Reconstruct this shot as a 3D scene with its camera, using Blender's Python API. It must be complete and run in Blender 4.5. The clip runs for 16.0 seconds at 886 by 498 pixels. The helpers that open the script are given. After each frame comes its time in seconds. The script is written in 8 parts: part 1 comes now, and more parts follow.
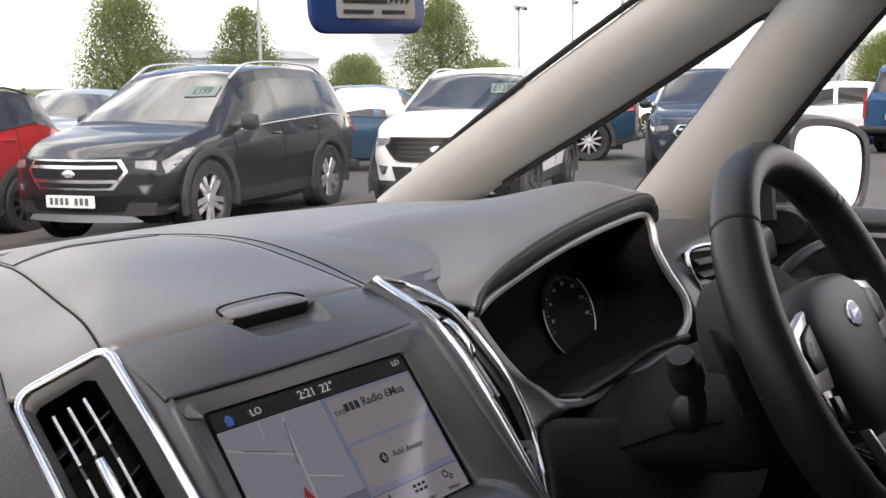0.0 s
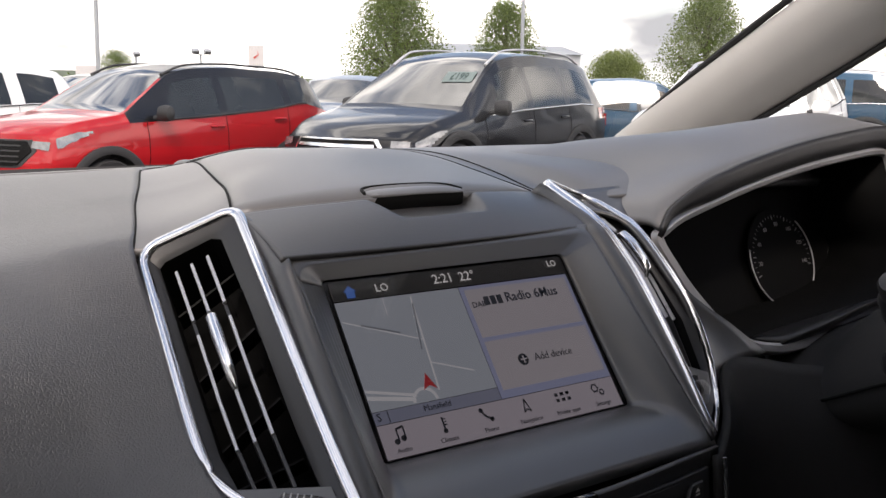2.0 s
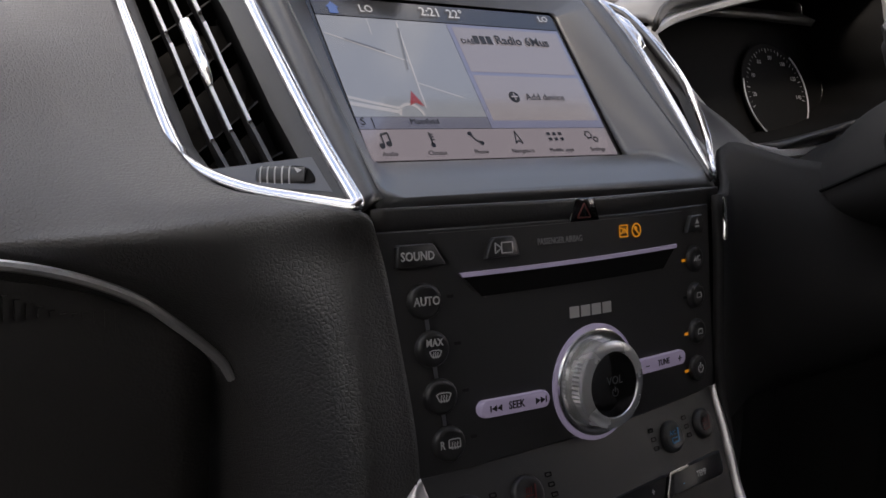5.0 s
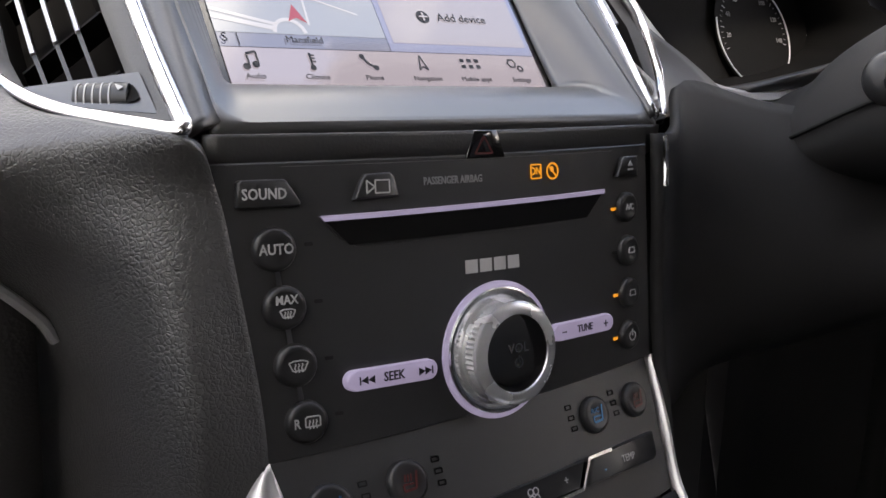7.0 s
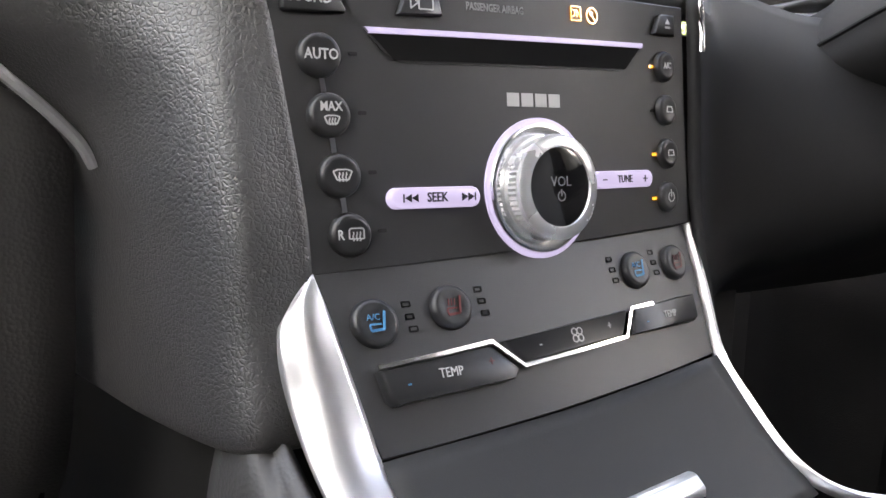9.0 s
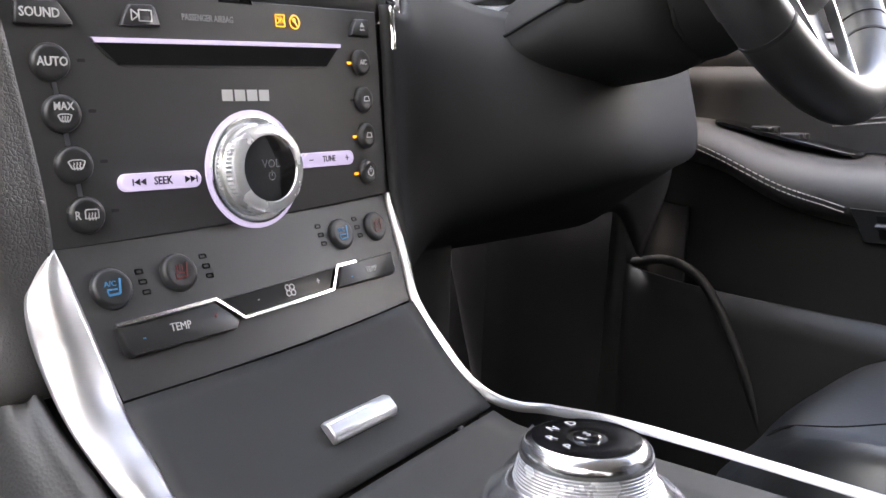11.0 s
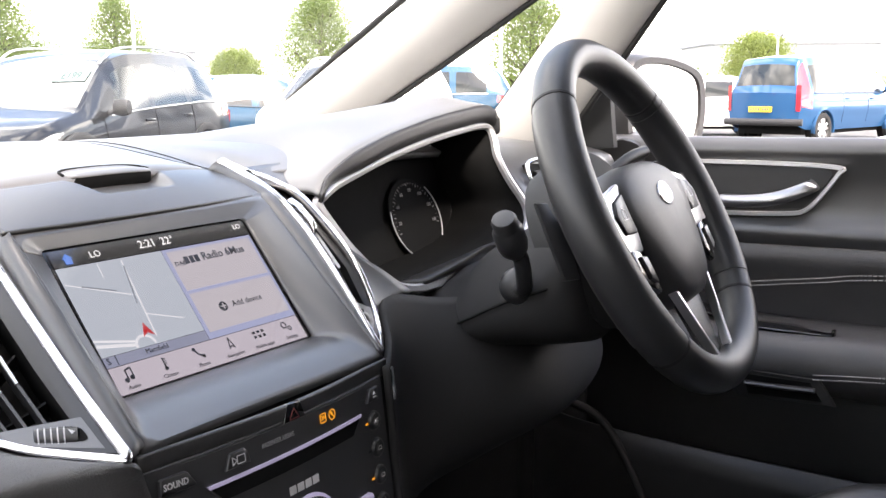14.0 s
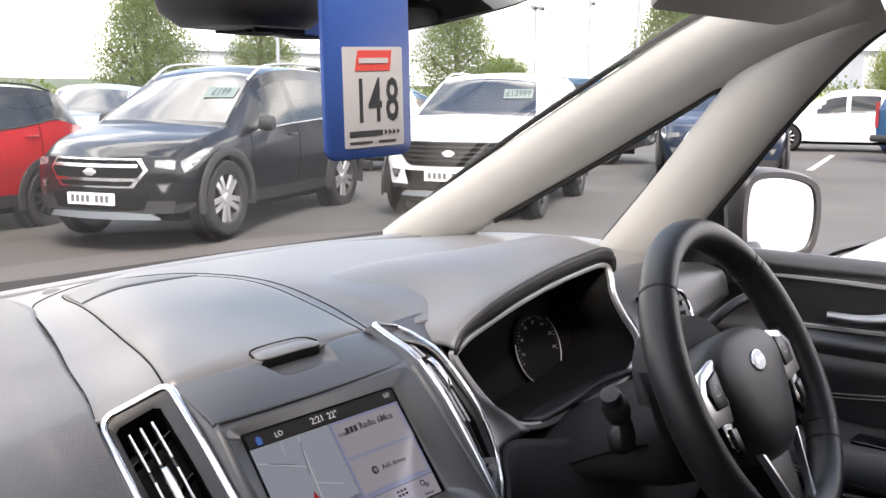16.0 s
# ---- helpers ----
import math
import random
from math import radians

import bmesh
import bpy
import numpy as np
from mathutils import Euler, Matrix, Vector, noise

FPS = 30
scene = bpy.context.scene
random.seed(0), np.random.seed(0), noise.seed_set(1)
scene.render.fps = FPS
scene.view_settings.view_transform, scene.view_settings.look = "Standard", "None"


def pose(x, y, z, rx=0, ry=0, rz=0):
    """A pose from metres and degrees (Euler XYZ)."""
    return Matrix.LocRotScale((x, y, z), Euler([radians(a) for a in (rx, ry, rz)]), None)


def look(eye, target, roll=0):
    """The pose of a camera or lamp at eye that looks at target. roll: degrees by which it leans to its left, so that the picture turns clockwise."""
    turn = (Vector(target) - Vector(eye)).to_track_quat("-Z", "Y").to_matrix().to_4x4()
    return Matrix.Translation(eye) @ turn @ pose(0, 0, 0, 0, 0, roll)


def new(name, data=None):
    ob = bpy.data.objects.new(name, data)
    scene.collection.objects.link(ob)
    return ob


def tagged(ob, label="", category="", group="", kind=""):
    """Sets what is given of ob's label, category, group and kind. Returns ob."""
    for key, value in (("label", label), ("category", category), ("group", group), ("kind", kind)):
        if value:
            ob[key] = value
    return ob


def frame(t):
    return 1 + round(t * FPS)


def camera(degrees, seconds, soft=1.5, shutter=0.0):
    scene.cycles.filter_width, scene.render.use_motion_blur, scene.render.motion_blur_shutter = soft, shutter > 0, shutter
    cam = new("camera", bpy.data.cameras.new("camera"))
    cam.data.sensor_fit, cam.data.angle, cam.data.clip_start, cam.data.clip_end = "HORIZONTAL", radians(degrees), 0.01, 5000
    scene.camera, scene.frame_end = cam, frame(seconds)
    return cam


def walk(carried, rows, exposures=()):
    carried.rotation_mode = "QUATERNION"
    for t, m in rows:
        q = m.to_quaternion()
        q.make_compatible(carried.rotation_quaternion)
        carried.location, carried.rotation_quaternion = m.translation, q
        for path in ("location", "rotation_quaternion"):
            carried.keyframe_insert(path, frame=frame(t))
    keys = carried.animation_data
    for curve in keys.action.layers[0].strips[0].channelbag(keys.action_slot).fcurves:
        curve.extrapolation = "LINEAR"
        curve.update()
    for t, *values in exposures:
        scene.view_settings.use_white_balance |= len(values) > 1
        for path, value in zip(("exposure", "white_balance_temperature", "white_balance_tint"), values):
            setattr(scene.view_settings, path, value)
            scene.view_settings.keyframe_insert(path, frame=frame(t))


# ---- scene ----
# seconds, stops by which the film is lightened
EXPOSURES = [(0, 1.45, 7100, 18), (1.5, 1.25, 7100, 18), (2.5, 1.15, 7150, 18), (3.5, 1.2, 7250, 18), (4.5, 1.6, 7350, 18), (7, 3.0, 7350, 17), (9, 4.4, 7250, 15), (10, 4.6, 7250, 15), (12.5, 4.1, 7350, 16), (13.2, 3.75, 7200, 16), (14, 3.15, 7100, 16), (14.5, 2.85, 7000, 16), (15, 2.45, 7000, 16), (16, 2.1, 6950, 16)]
cam = camera(48.0, 16.0)
# seconds, eye in metres, turn in degrees
PATH = [
    (0.0, -0.3825, -0.2947, 1.2253, 81.05, 0.77, -50.52),
    (0.5, -0.3282, -0.2866, 1.2144, 80.93, 0.58, -43.97),
    (1.0, -0.3141, -0.2910, 1.1916, 80.89, 0.17, -38.81),
    (1.5, -0.3022, -0.2963, 1.1681, 80.88, -0.34, -36.12),
    (2.0, -0.2956, -0.2957, 1.1414, 80.87, -0.87, -35.81),
    (2.5, -0.2970, -0.2964, 1.1113, 80.80, -1.53, -35.24),
    (3.0, -0.2993, -0.2994, 1.0862, 80.68, -2.45, -34.58),
    (3.5, -0.2964, -0.3102, 1.0527, 80.64, -2.64, -33.76),
    (4.0, -0.2945, -0.3131, 1.0229, 81.09, -1.88, -34.05),
    (4.5, -0.2972, -0.3062, 0.9950, 81.36, -1.00, -35.65),
    (4.7, -0.2978, -0.3003, 0.9878, 81.36, -1.07, -36.71),
    (6.8, -0.2033, -0.2681, 0.9700, 79.14, -1.52, -36.41),
    (7.0, -0.2010, -0.2645, 0.9599, 79.13, -1.69, -36.24),
    (7.5, -0.2024, -0.2625, 0.9337, 79.73, -1.92, -35.90),
    (8.0, -0.2084, -0.2670, 0.9184, 80.29, -1.98, -35.70),
    (8.5, -0.2157, -0.2633, 0.8966, 80.95, -1.95, -35.90),
    (9.0, -0.2174, -0.2642, 0.8711, 81.88, -1.52, -36.10),
    (9.5, -0.2158, -0.2726, 0.8478, 82.39, -0.94, -36.81),
    (10.0, -0.2098, -0.3002, 0.8412, 81.87, -0.72, -39.70),
    (10.2, -0.2116, -0.3134, 0.8476, 81.18, -1.05, -41.67),
    (12.3, -0.3573, -0.3679, 0.9704, 80.53, 0.13, -56.66),
    (12.5, -0.3661, -0.3719, 0.9854, 80.53, 0.27, -56.86),
    (13.0, -0.3779, -0.3760, 1.0313, 80.07, 0.30, -57.11),
    (13.5, -0.3888, -0.3619, 1.0852, 80.43, 0.29, -57.46),
    (14.0, -0.4138, -0.3636, 1.1345, 80.75, 0.45, -57.22),
    (14.5, -0.4412, -0.3728, 1.1904, 80.87, 0.34, -56.48),
    (15.0, -0.4624, -0.3884, 1.2368, 80.98, -0.10, -53.18),
    (15.5, -0.4887, -0.4188, 1.2778, 81.07, -0.11, -50.51),
    (16.0, -0.5154, -0.4411, 1.3153, 80.87, -0.31, -49.61),
]
walk(cam, [(t, pose(x, y, z, a, b, c)) for t, x, y, z, a, b, c in PATH], EXPOSURES)

# ---- world, sun ----
world = bpy.data.worlds.new("sky")
scene.world = world
world.use_nodes = True
wn, wl = world.node_tree.nodes, world.node_tree.links
wn.clear()
w_out = wn.new("ShaderNodeOutputWorld")
w_bg = wn.new("ShaderNodeBackground")
w_sky = wn.new("ShaderNodeTexSky")
w_sky.sky_type = "NISHITA"
w_sky.sun_disc = False
w_sky.sun_elevation, w_sky.sun_rotation = radians(52), radians(205)
w_sky.air_density, w_sky.dust_density = 1.0, 2.0
w_map = wn.new("ShaderNodeMapping")
w_crd = wn.new("ShaderNodeTexCoord")
w_map.inputs["Scale"].default_value = (1.0, 1.0, 2.6)
w_cloud = wn.new("ShaderNodeTexNoise")
w_cloud.inputs["Scale"].default_value, w_cloud.inputs["Detail"].default_value = 2.3, 9.0
w_cloud.inputs["Roughness"].default_value = 0.58
w_rmp = wn.new("ShaderNodeValToRGB")
w_rmp.color_ramp.elements[0].position, w_rmp.color_ramp.elements[1].position = 0.43, 0.54
w_mix = wn.new("ShaderNodeMixRGB")
w_shade = wn.new("ShaderNodeTexNoise")
w_shade.inputs["Scale"].default_value, w_shade.inputs["Detail"].default_value = 4.0, 7.0
w_srmp = wn.new("ShaderNodeValToRGB")
w_srmp.color_ramp.elements[0].color, w_srmp.color_ramp.elements[1].color = (2.7, 2.85, 3.1, 1), (13.5, 13.5, 13.4, 1)
w_srmp.color_ramp.elements[0].position, w_srmp.color_ramp.elements[1].position = 0.36, 0.60
wl.new(w_crd.outputs["Generated"], w_map.inputs["Vector"])
wl.new(w_map.outputs[0], w_cloud.inputs["Vector"])
wl.new(w_map.outputs[0], w_shade.inputs["Vector"])
w_sep = wn.new("ShaderNodeSeparateXYZ")
w_thin = wn.new("ShaderNodeMath")
w_thin.operation = "MULTIPLY_ADD"
w_thin.inputs[1].default_value, w_thin.inputs[2].default_value = -0.150, 0.055
w_sum = wn.new("ShaderNodeMath")
wl.new(w_crd.outputs["Generated"], w_sep.inputs[0])
wl.new(w_sep.outputs[2], w_thin.inputs[0])
wl.new(w_thin.outputs[0], w_sum.inputs[0])
wl.new(w_cloud.outputs[0], w_sum.inputs[1])
wl.new(w_sum.outputs[0], w_rmp.inputs[0])
wl.new(w_shade.outputs[0], w_srmp.inputs[0])
wl.new(w_rmp.outputs[0], w_mix.inputs[0])
wl.new(w_sky.outputs[0], w_mix.inputs[1])
wl.new(w_srmp.outputs[0], w_mix.inputs[2])
wl.new(w_mix.outputs[0], w_bg.inputs[0])
w_bg.inputs[1].default_value = 0.115
wl.new(w_bg.outputs[0], w_out.inputs[0])
sun = new("sun", bpy.data.lights.new("sun", "SUN"))
sun.data.energy, sun.data.angle, sun.data.color = 1.5, radians(18), (1.0, 0.95, 0.88)
sun.matrix_world = look((0, 0, 20), Vector((0, 0, 20)) - Vector((-0.45, -0.55, 0.95)))


# ---- materials ----
def mat(name, color, rough=0.5, metal=0.0, coat=0.0, grain=0.0, gscale=900.0, mottle=0.12, mscale=14.0, spec=0.5, flakes=False, emit=None, power=0.0, rvar=0.1):
    """A surface with fine relief (grain) and broad mottling of tone and gloss."""
    m = bpy.data.materials.new(name)
    m.use_nodes = True
    nt = m.node_tree
    n, l = nt.nodes, nt.links
    b = n["Principled BSDF"]
    b.inputs["Base Color"].default_value = (*color, 1)
    b.inputs["Roughness"].default_value, b.inputs["Metallic"].default_value = rough, metal
    b.inputs["Specular IOR Level"].default_value = spec
    b.inputs["Coat Weight"].default_value, b.inputs["Coat Roughness"].default_value = coat, 0.03
    if emit:
        b.inputs["Emission Color"].default_value, b.inputs["Emission Strength"].default_value = (*emit, 1), power
    crd = n.new("ShaderNodeTexCoord")
    if mottle:
        t = n.new("ShaderNodeTexNoise")
        t.inputs["Scale"].default_value, t.inputs["Detail"].default_value = mscale, 6.0
        l.new(crd.outputs["Object"], t.inputs["Vector"])
        mix = n.new("ShaderNodeMixRGB")
        mix.blend_type = "MULTIPLY"
        mix.inputs[0].default_value = 1.0
        mix.inputs[1].default_value = (*color, 1)
        r = n.new("ShaderNodeValToRGB")
        r.color_ramp.elements[0].position, r.color_ramp.elements[1].position = 0.3, 0.7
        lo = 1 - mottle
        r.color_ramp.elements[0].color, r.color_ramp.elements[1].color = (lo, lo, lo, 1), (1, 1, 1, 1)
        l.new(t.outputs[0], r.inputs[0])
        l.new(r.outputs[0], mix.inputs[2])
        l.new(mix.outputs[0], b.inputs["Base Color"])
        rm = n.new("ShaderNodeMapRange")
        rm.inputs[3].default_value, rm.inputs[4].default_value = max(0.02, rough - rvar * rough), min(1, rough + rvar * rough)
        l.new(t.outputs[0], rm.inputs[0])
        l.new(rm.outputs[0], b.inputs["Roughness"])
    if grain:
        g = n.new("ShaderNodeTexVoronoi" if gscale < 1500 and grain > 0.25 else "ShaderNodeTexNoise")
        g.inputs["Scale"].default_value = gscale
        bump = n.new("ShaderNodeBump")
        bump.inputs["Strength"].default_value, bump.inputs["Distance"].default_value = grain, 0.0006
        l.new(crd.outputs["Object"], g.inputs["Vector"])
        l.new(g.outputs[0], bump.inputs["Height"])
        l.new(bump.outputs[0], b.inputs["Normal"])
    return m


def glass_mat(name, tint=(1, 1, 1), rough=0.0):
    """A thin pane: clear, with a gloss that grows at glancing angles."""
    m = bpy.data.materials.new(name)
    m.use_nodes = True
    n, l = m.node_tree.nodes, m.node_tree.links
    n.clear()
    o, mix, tr, gl, fr, po, mr = (n.new("ShaderNode" + k) for k in ("OutputMaterial", "MixShader", "BsdfTransparent", "BsdfGlossy", "LayerWeight", "Math", "MapRange"))
    tr.inputs[0].default_value = (*tint, 1)
    gl.inputs["Roughness"].default_value = rough
    po.operation = "POWER"
    po.inputs[1].default_value = 5.0
    fr.inputs[0].default_value = 0.5
    mr.inputs[3].default_value, mr.inputs[4].default_value = 0.05, 0.9
    l.new(fr.outputs["Facing"], po.inputs[0])
    l.new(po.outputs[0], mr.inputs[0])
    l.new(mr.outputs[0], mix.inputs[0])
    l.new(tr.outputs[0], mix.inputs[1])
    l.new(gl.outputs[0], mix.inputs[2])
    l.new(mix.outputs[0], o.inputs[0])
    return m


def glow_mat(name, color, power):
    """Something that gives off light by itself: a backlit print or a display."""
    m = bpy.data.materials.new(name)
    m.use_nodes = True
    b = m.node_tree.nodes["Principled BSDF"]
    b.inputs["Base Color"].default_value = (0.02, 0.02, 0.02, 1)
    b.inputs["Roughness"].default_value, b.inputs["Specular IOR Level"].default_value = 0.08, 0.9
    b.inputs["Emission Color"].default_value, b.inputs["Emission Strength"].default_value = (*color, 1), power
    return m


def leather(name, color, rough, depth, size, spec=0.6):
    """Embossed leathercloth: irregular pebbles between fine creases, over soft wrinkles."""
    m = mat(name, color, rough, mottle=0.2, spec=spec)
    n, l = m.node_tree.nodes, m.node_tree.links
    crd, warp, mix, cell, fine, wrinkle = (n.new("ShaderNode" + k) for k in ("TexCoord", "TexNoise", "MixRGB", "TexVoronoi", "TexNoise", "TexNoise"))
    warp.inputs["Scale"].default_value = size * 0.7
    mix.inputs[0].default_value = 0.0022
    cell.feature = "DISTANCE_TO_EDGE"
    cell.inputs["Scale"].default_value = size
    fine.inputs["Scale"].default_value, fine.inputs["Detail"].default_value = size * 3.0, 3.0
    wrinkle.inputs["Scale"].default_value, wrinkle.inputs["Detail"].default_value = size * 0.22, 4.0
    rmp, add, add2 = n.new("ShaderNodeValToRGB"), n.new("ShaderNodeMath"), n.new("ShaderNodeMath")
    rmp.color_ramp.elements[0].position, rmp.color_ramp.elements[1].position = 0.0, 0.22
    add.operation = add2.operation = "MULTIPLY_ADD"
    add.inputs[1].default_value, add2.inputs[1].default_value = 0.35, 0.9
    bump = n.new("ShaderNodeBump")
    bump.inputs["Strength"].default_value, bump.inputs["Distance"].default_value = depth, 0.0005
    l.new(crd.outputs["Object"], warp.inputs["Vector"])
    l.new(crd.outputs["Object"], mix.inputs[1])
    l.new(warp.outputs["Color"], mix.inputs[2])
    for t in (cell, fine, wrinkle):
        l.new(mix.outputs[0], t.inputs["Vector"])
    l.new(cell.outputs["Distance"], rmp.inputs[0])
    l.new(fine.outputs[0], add.inputs[0])
    l.new(rmp.outputs[0], add.inputs[2])
    l.new(wrinkle.outputs[0], add2.inputs[0])
    l.new(add.outputs[0], add2.inputs[2])
    l.new(add2.outputs[0], bump.inputs["Height"])
    l.new(bump.outputs[0], n["Principled BSDF"].inputs["Normal"])
    return m


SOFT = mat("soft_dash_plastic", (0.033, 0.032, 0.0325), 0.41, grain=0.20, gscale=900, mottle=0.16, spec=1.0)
# SOFT's plastic for upward faces, the light they catch put into the colour
SOFT_LIT = mat("soft_dash_plastic_lit", (0.115, 0.113, 0.113), 0.43, grain=0.18, gscale=900, mottle=0.14, spec=1.0)
LEATHER = leather("grained_leather", (0.053, 0.0515, 0.0525), 0.42, 0.34, 560, 1.0)
SURROUND = mat("satin_surround_plastic", (0.055, 0.0545, 0.055), 0.33, grain=0.06, gscale=1800, mottle=0.1, spec=1.0)
LEATHER_DOOR = leather("door_leather", (0.048, 0.0465, 0.047), 0.46, 0.28, 560)
LEATHER_SEAT = mat("black_seat_leather", (0.0105, 0.0108, 0.011), 0.38, grain=0.18, gscale=300, mottle=0.25)
WHEEL_LEATHER = mat("wheel_leather", (0.022, 0.022, 0.023), 0.42, grain=0.12, gscale=1700, mottle=0.2)
HARD = mat("hard_black_plastic", (0.022, 0.022, 0.023), 0.42, grain=0.2, gscale=1600, mottle=0.15)
MATT = mat("matt_black_plastic", (0.010, 0.010, 0.010), 0.7, mottle=0.15)
# near-black for black parts, and for recesses with their shade in the colour
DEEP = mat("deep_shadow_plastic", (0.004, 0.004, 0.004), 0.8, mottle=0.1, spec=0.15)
GLOSS = mat("piano_black", (0.006, 0.006, 0.007), 0.12, coat=0.4, mottle=0.1)
PANEL = mat("black_fascia_plastic", (0.036, 0.036, 0.037), 0.42, grain=0.1, gscale=2000, mottle=0.12)
KEY = mat("black_key_plastic", (0.022, 0.022, 0.023), 0.36, grain=0.1, gscale=2200, mottle=0.1)
CHROME = mat("bright_chrome", (0.78, 0.78, 0.79), 0.19, metal=1.0, mottle=0.06, mscale=40)
SATIN = mat("satin_aluminium", (0.54, 0.54, 0.55), 0.40, metal=0.55, mottle=0.1, mscale=30)
SPOKE = mat("satin_spoke_metal", (0.74, 0.74, 0.75), 0.33, metal=1.0, mottle=0.06, mscale=40)
DARKCHROME = mat("shaded_satin_trim", (0.35, 0.35, 0.36), 0.3, metal=1.0, mottle=0.1)
FABRIC = mat("pale_headliner_cloth", (0.43, 0.42, 0.395), 0.85, grain=0.25, gscale=1800, mottle=0.1, mscale=8)
CARPET = mat("black_carpet", (0.034, 0.033, 0.034), 0.95, grain=0.4, gscale=600)
RUBBER = mat("black_rubber", (0.012, 0.012, 0.012), 0.7, mottle=0.2)
MIRROR = mat("mirror_glass", (0.9, 0.92, 0.93), 0.01, metal=1.0, mottle=0)
STITCH = mat("grey_stitching", (0.35, 0.34, 0.33), 0.8, mottle=0)
PRINT = mat("pale_print", (0.42, 0.42, 0.42), 0.5, mottle=0, emit=(0.9, 0.9, 0.95), power=0.006)
BLADE = mat("polished_trim_metal", (0.60, 0.59, 0.595), 0.33, metal=0.78, mottle=0.08, mscale=12)
LID = mat("console_lid_plastic", (0.031, 0.0305, 0.030), 0.55, grain=0.15, gscale=1800, mottle=0.15, spec=0.22)
KNURL = mat("brushed_knob_metal", (0.74, 0.74, 0.75), 0.27, metal=0.62, mottle=0.1, mscale=60)
LEATHER_LOW = mat("lower_dash_grain", (0.062, 0.060, 0.060), 0.50, grain=0.28, gscale=620, mottle=0.2)
KNEE = mat("knee_panel_plastic", (0.024, 0.0235, 0.024), 0.68, grain=0.15, gscale=1500, mottle=0.15, spec=0.22)
COLUMN = mat("column_grey_plastic", (0.032, 0.031, 0.032), 0.48, grain=0.2, gscale=1200, mottle=0.15)
PRINT_DIM = mat("dim_print", (0.24, 0.24, 0.245), 0.5, mottle=0)
PRINT_RED = mat("red_print", (0.10, 0.012, 0.010), 0.5, mottle=0)
PRINT_BLUE = mat("blue_print", (0.05, 0.22, 0.42), 0.5, mottle=0)
AMBER = glow_mat("amber_light", (1.0, 0.40, 0.03), 0.10)
LILAC = mat("lilac_key", (0.30, 0.285, 0.41), 0.35, mottle=0.05, emit=(0.44, 0.40, 0.62), power=0.055)
# tint chosen to cut the side light on the dash
SIDEPANE = glass_mat("tinted_side_pane", (0.50, 0.52, 0.52))
PANE = glass_mat("clear_pane", (0.93, 0.96, 0.95))
KNOBFACE = mat("smoked_lens", (0.008, 0.008, 0.009), 0.08, coat=0.6, mottle=0)
BADGE_BLUE = mat("badge_blue", (0.03, 0.09, 0.30), 0.2, coat=0.5, mottle=0)


# ---- small tools ----
def V(*a):
    return Vector(a)


def finish(bm, name, material, parent=None, label="", smooth=True, thick=0.0, bevel=0.0, sharp=40):
    """One mesh object from a bmesh."""
    bmesh.ops.recalc_face_normals(bm, faces=bm.faces)
    me = bpy.data.meshes.new(name)
    bm.to_mesh(me)
    bm.free()
    for p in me.polygons:
        p.use_smooth = smooth
    if smooth:
        me.set_sharp_from_angle(angle=radians(sharp))
    ob = new(name, me)
    if isinstance(material, (list, tuple)):
        for m in material:
            me.materials.append(m)
    elif material:
        me.materials.append(material)
    if parent:
        ob.parent = parent
    if thick:
        s = ob.modifiers.new("skin", "SOLIDIFY")
        s.thickness, s.offset = thick, -1
    if bevel:
        s = ob.modifiers.new("edge", "BEVEL")
        s.width, s.segments, s.limit_method = bevel, 2, "ANGLE"
    if label:
        tagged(ob, label)
    return ob


def part(name, bm, material, parent, label="", **k):
    """A part: one mesh under a thing or under another part."""
    return finish(bm, name, material, parent, label, **k)


def thing(name, label, category, at=(0, 0, 0), group="", kind=""):
    """An empty that parents the parts of one thing."""
    ob = new(name)
    ob.location = at
    ob.empty_display_size = 0.05
    bpy.context.view_layer.update()
    return tagged(ob, label, category, group, kind)


def spline(pts, n, closed=False):
    """n points along a smooth curve through pts."""
    P = [Vector(p) for p in pts]
    k = len(P)
    spans = k if closed else k - 1
    out = []
    m = n if closed else n - 1
    for i in range(n):
        s = i * spans / m
        j = min(int(s), spans - 1)
        f = s - j
        if closed:
            a, b, c, d = (P[(j + q) % k] for q in (-1, 0, 1, 2))
        else:
            b, c = P[j], P[j + 1]
            a = P[j - 1] if j > 0 else b * 2 - c
            d = P[j + 2] if j + 2 < k else c * 2 - b
        out.append(0.5 * ((2 * b) + (c - a) * f + (2 * a - 5 * b + 4 * c - d) * f * f + (3 * b - a - 3 * c + d) * f ** 3))
    return out


def grid(rows, bm=None, loop=False):
    """Faces over rows of points."""
    bm = bm or bmesh.new()
    vs = [[bm.verts.new(p) for p in r] for r in rows]
    for a, b in zip(vs, vs[1:]):
        m = len(a)
        for i in range(m if loop else m - 1):
            j = (i + 1) % m
            try:
                bm.faces.new((a[i], a[j], b[j], b[i]))
            except ValueError:
                pass
    return bm


def patch(rows, nu=24, nv=24):
    """A smooth skin through a few rows of design points."""
    fine = [spline(r, nu) for r in rows]
    cols = [spline([r[i] for r in fine], nv) for i in range(nu)]
    return grid(cols)


